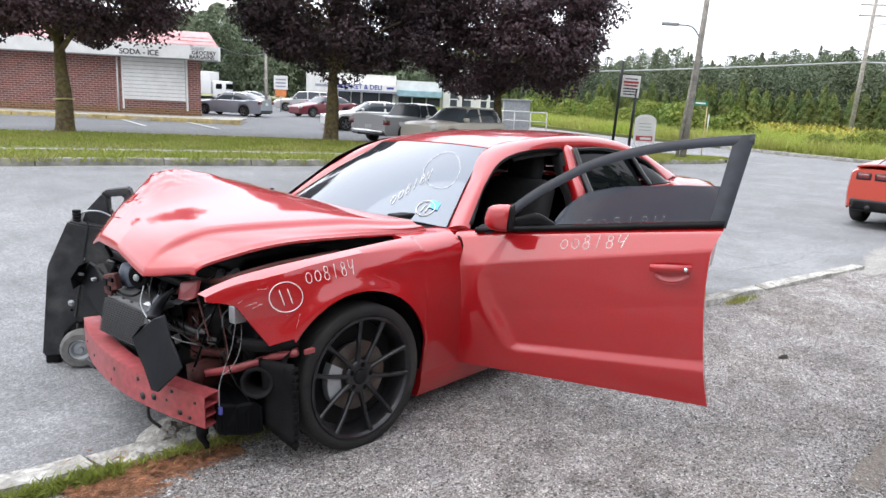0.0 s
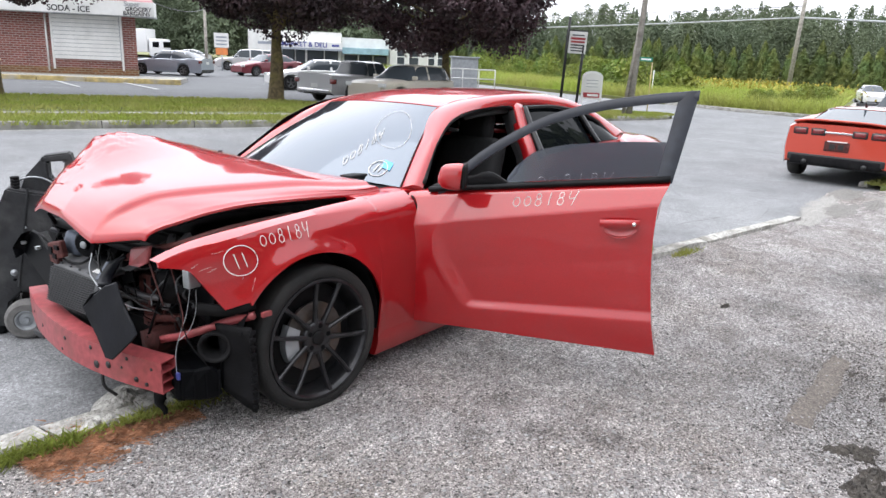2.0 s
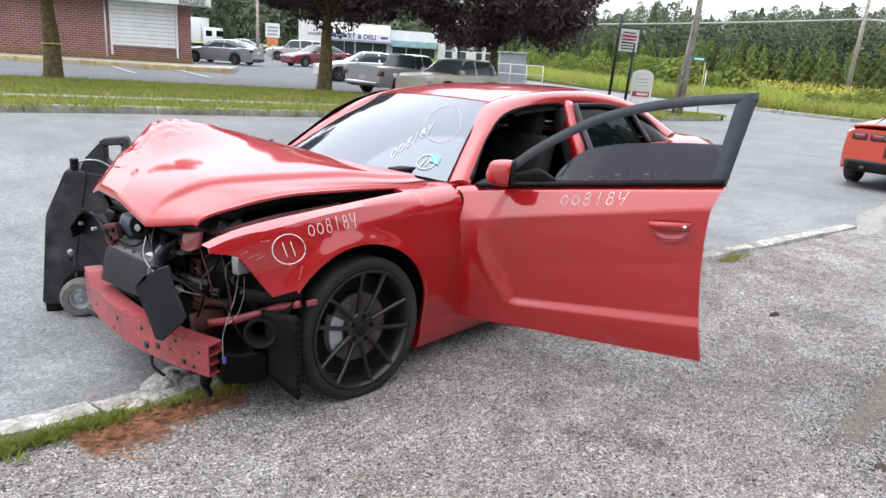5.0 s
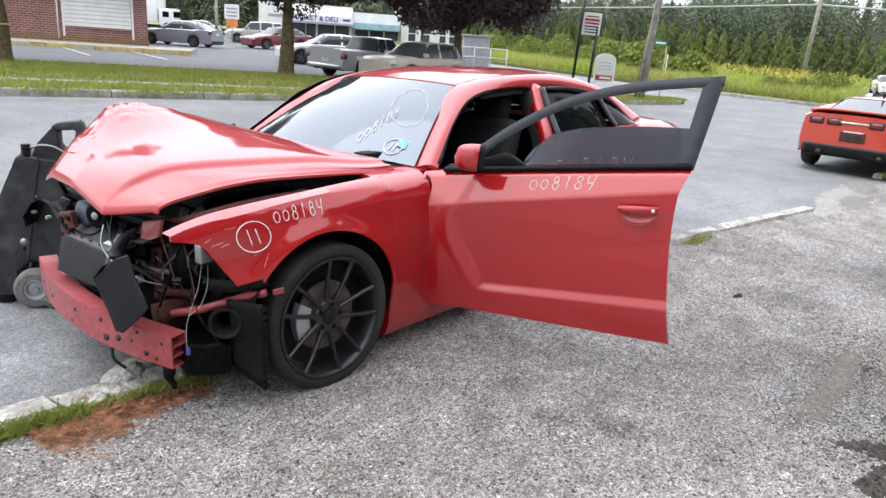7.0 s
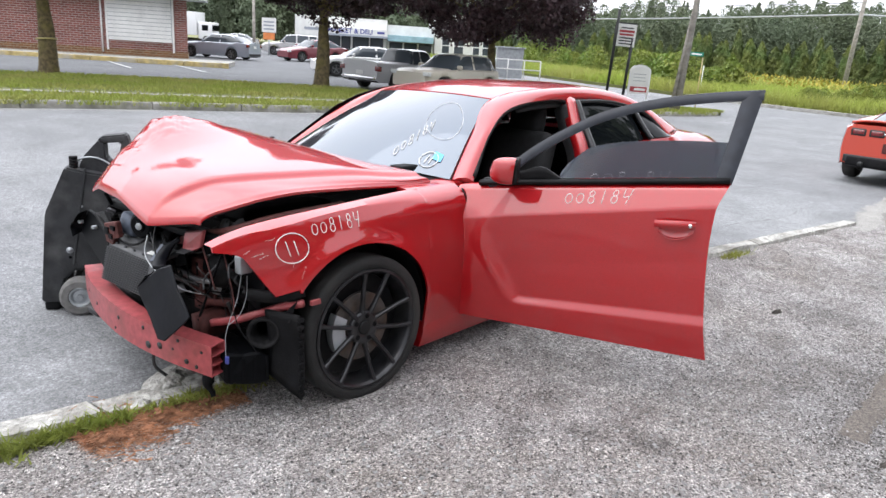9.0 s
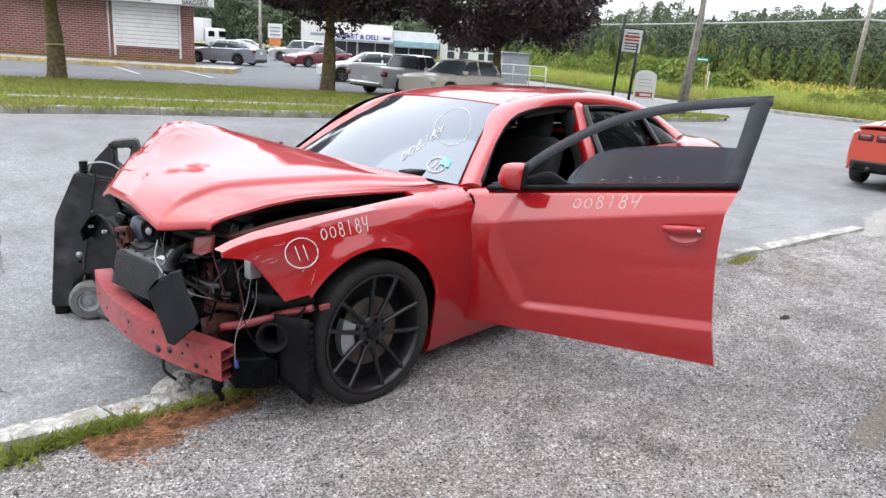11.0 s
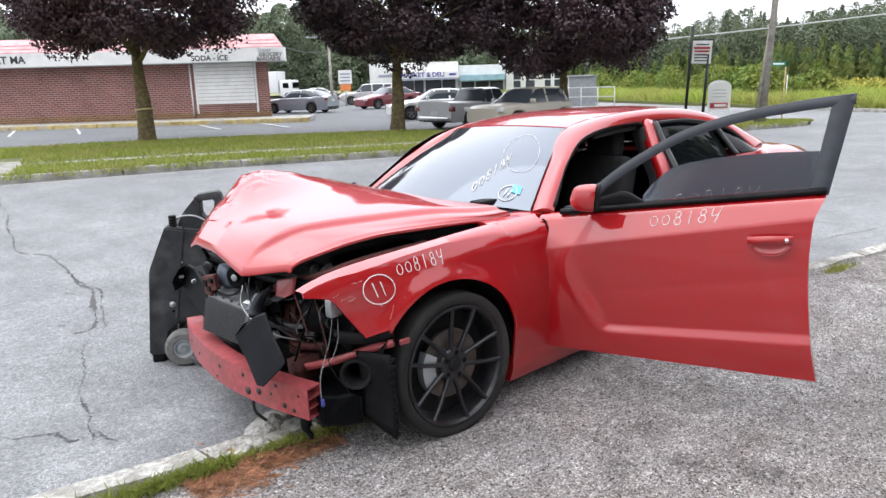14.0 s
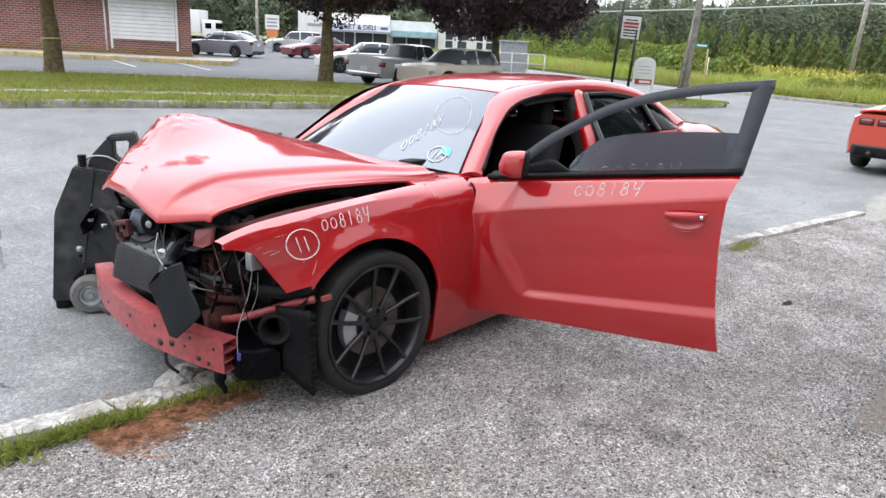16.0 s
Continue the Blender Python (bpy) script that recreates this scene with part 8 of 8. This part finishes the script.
def crack(points, w, seed, label="dark crack across the worn asphalt"):
    n = 140

    def at(u, v):
        p = spline([(x, y, 0) for x, y in points], u)
        k = w * max(0.45 + 0.9 * noise.noise((u * 9, seed, 0)) + 0.8 * noise.noise((u * 31, seed, 2)), 0.10) * (0.25 + 0.75 * math.sin(3.14 * min(max(u, 0.03), 0.97)))
        off = 0.02 * noise.noise((u * 40, seed, 4)) + 0.015 * noise.noise((u * 90, seed, 5)) + 0.05 * noise.noise((u * 7, seed, 9))
        return p.x + off + (v - 0.5) * k * 2, p.y + off * 0.5 + (v - 0.5) * k, -0.0565 + drop(p.x, p.y)
    tagged(link("road_crack", sheet(at, steps(0, 1, n), [0, 1]), TAR, smooth=False), label, "crack", "cracks in the street", kind="structure")


crack([(0.28, 10.73), (-0.03, 8.66), (-0.26, 7.36), (-0.47, 5.9), (-0.31, 5.16), (-0.31, 4.62)], 0.022, 1)
crack([(-0.31, 4.62), (-0.40, 3.8), (-0.42, 3.3), (-0.60, 2.59), (-0.73, 2.25), (-0.86, 2.28)], 0.034, 7, "broad crumbled crack across the worn asphalt")
crack([(-0.31, 4.72), (-0.38, 3.85), (-0.36, 3.3), (-0.55, 2.55), (-0.66, 2.2)], 0.016, 8)
crack([(-0.73, 2.25), (-0.89, 1.84), (-1.05, 1.33), (-1.17, 0.89), (-1.23, 0.50), (-1.24, 0.42)], 0.010, 9)
crack([(-1.21, 1.94), (-1.05, 1.90), (-0.88, 1.86)], 0.008, 2)
crack([(-1.80, 1.02), (-1.61, 0.84), (-1.50, 0.73), (-1.39, 0.65), (-1.32, 0.52), (-1.26, 0.47), (-1.21, 0.51), (-1.19, 0.38), (-1.17, 0.32)], 0.013, 3)
crack([(-0.64, 3.55), (-0.57, 3.42), (-0.50, 3.33)], 0.012, 11)
crack([(-0.90, 2.57), (-0.82, 2.48)], 0.010, 12)
crack([(4.6, -0.55), (6.0, -0.5), (7.2, -0.75), (8.2, -0.7), (8.9, -1.2)], 0.012, 4)
crack([(5.5, 0.3), (8.0, 0.6), (10.5, 0.2), (12, 0.4)], 0.010, 5)
crack([(6.5, -0.9), (7.6, -1.0), (8.4, -0.85), (9.2, -0.4), (9.8, 0.6)], 0.010, 6)


def litter(name, n, area, length, width, material, label, seed, z=0.004):
    """Dry needles lying flat."""
    rng = np.random.default_rng(seed)
    c = np.array([area(rng) for _ in range(n)])
    a = rng.normal(-0.3, 0.8, n)
    d = np.c_[np.cos(a), np.sin(a)] * (length * rng.uniform(0.5, 1.2, n))[:, None] / 2
    s = np.c_[-np.sin(a), np.cos(a)] * width / 2
    h = z + rng.uniform(0, 0.012, n)
    v = np.stack([np.c_[c - d - s, h], np.c_[c + d - s, h + rng.normal(0, 0.004, n)], np.c_[c + d + s, h + 0.001], np.c_[c - d + s, h]], 1).reshape(-1, 3)
    me = bpy.data.meshes.new(name)
    me.from_pydata(v.tolist(), [], np.arange(4 * n).reshape(-1, 4).tolist())
    me.materials.append(material)
    return tagged(new(name, me), label, "litter", kind="stuff")


def needle_area(rng):
    x = rng.uniform(-1.12, -0.42)
    return x, -0.47 - 0.10 * (x + 1.0) + rng.normal(0, 0.045 + 0.045 * (x < -0.80))


litter("pine_needles", 4200, needle_area, 0.060, 0.0013, NEEDLES, "drift of reddish dry pine needles beside the kerb", 51)

STONE = mat("gravel_stone", (0.34, 0.335, 0.33), 0.85, vary=0.2, scale=30, per_object=0.55)


def pebbles(name, n, seed, area, lo, hi, label, material):
    rng = np.random.default_rng(seed)
    octa = np.array([(1, 0, 0), (-1, 0, 0), (0, 1, 0), (0, -1, 0), (0, 0, 1), (0, 0, -1)], float)
    tris = np.array([(0, 2, 4), (2, 1, 4), (1, 3, 4), (3, 0, 4), (2, 0, 5), (1, 2, 5), (3, 1, 5), (0, 3, 5)])
    c = np.array([area(rng) for _ in range(n)])
    s = lo + (hi - lo) * rng.uniform(0, 1, n) ** 3
    v = octa[None] * s[:, None, None] * rng.uniform(0.6, 1.2, (n, 6, 1)) * np.array([1, 1, 0.6])
    a = rng.uniform(0, 6.28, n)
    rot = np.stack([np.stack([np.cos(a), -np.sin(a)], -1), np.stack([np.sin(a), np.cos(a)], -1)], 1)
    v[:, :, :2] = np.einsum("nij,nkj->nki", rot, v[:, :, :2])
    v += np.c_[c, s * 0.25 + np.array([drop(x, y) for x, y in c])][:, None, :]
    f = (tris[None] + 6 * np.arange(n)[:, None, None]).reshape(-1, 3)
    me = bpy.data.meshes.new(name)
    me.from_pydata(v.reshape(-1, 3).tolist(), [], f.tolist())
    me.materials.append(material)
    return tagged(new(name, me), label, "gravel", kind="stuff")


def near_gravel(rng):
    while True:
        d, a = 1.2 + 8 * rng.uniform(0, 1) ** 1.5, rng.uniform(-0.35, 1.35)
        x, y = -2.07 + d * math.cos(a), -3.2 + d * math.sin(a)
        if y < kerb_y(x) - 0.3 or (7.4 < x < 10 and y < -1.2):
            return x, y


pebbles("loose_gravel", 34000, 61, near_gravel, 0.003, 0.013, "loose grey stones scattered over the lot", STONE)
pebbles("dark_gravel", 14000, 62, near_gravel, 0.003, 0.010, "dark stones and grit scattered over the lot", mat("dark_stone", (0.07, 0.067, 0.066), 0.85, vary=0.2, scale=30, per_object=0.5))
pebbles("white_gravel", 1800, 63, near_gravel, 0.003, 0.011, "white stone chips scattered over the lot", mat("white_stone", (0.56, 0.55, 0.545), 0.8, vary=0.1, scale=30, per_object=0.2))


pebbles("loose_soil", 5200, 64, soil_area, 0.002, 0.009, "dark crumbs of soil strewn over the gravel", DARKSOIL)


GREYWALL = mat("grey_wall", (0.22, 0.215, 0.21), 0.9, vary=0.1, scale=2)


# ---- plain wall closing the place behind the camera ----
tagged(link("wall_behind", box(-30, 40, -17.3, -17.0, -0.2, 3.4), GREYWALL, smooth=False), "plain grey wall at the back of the lot", "wall", kind="structure")
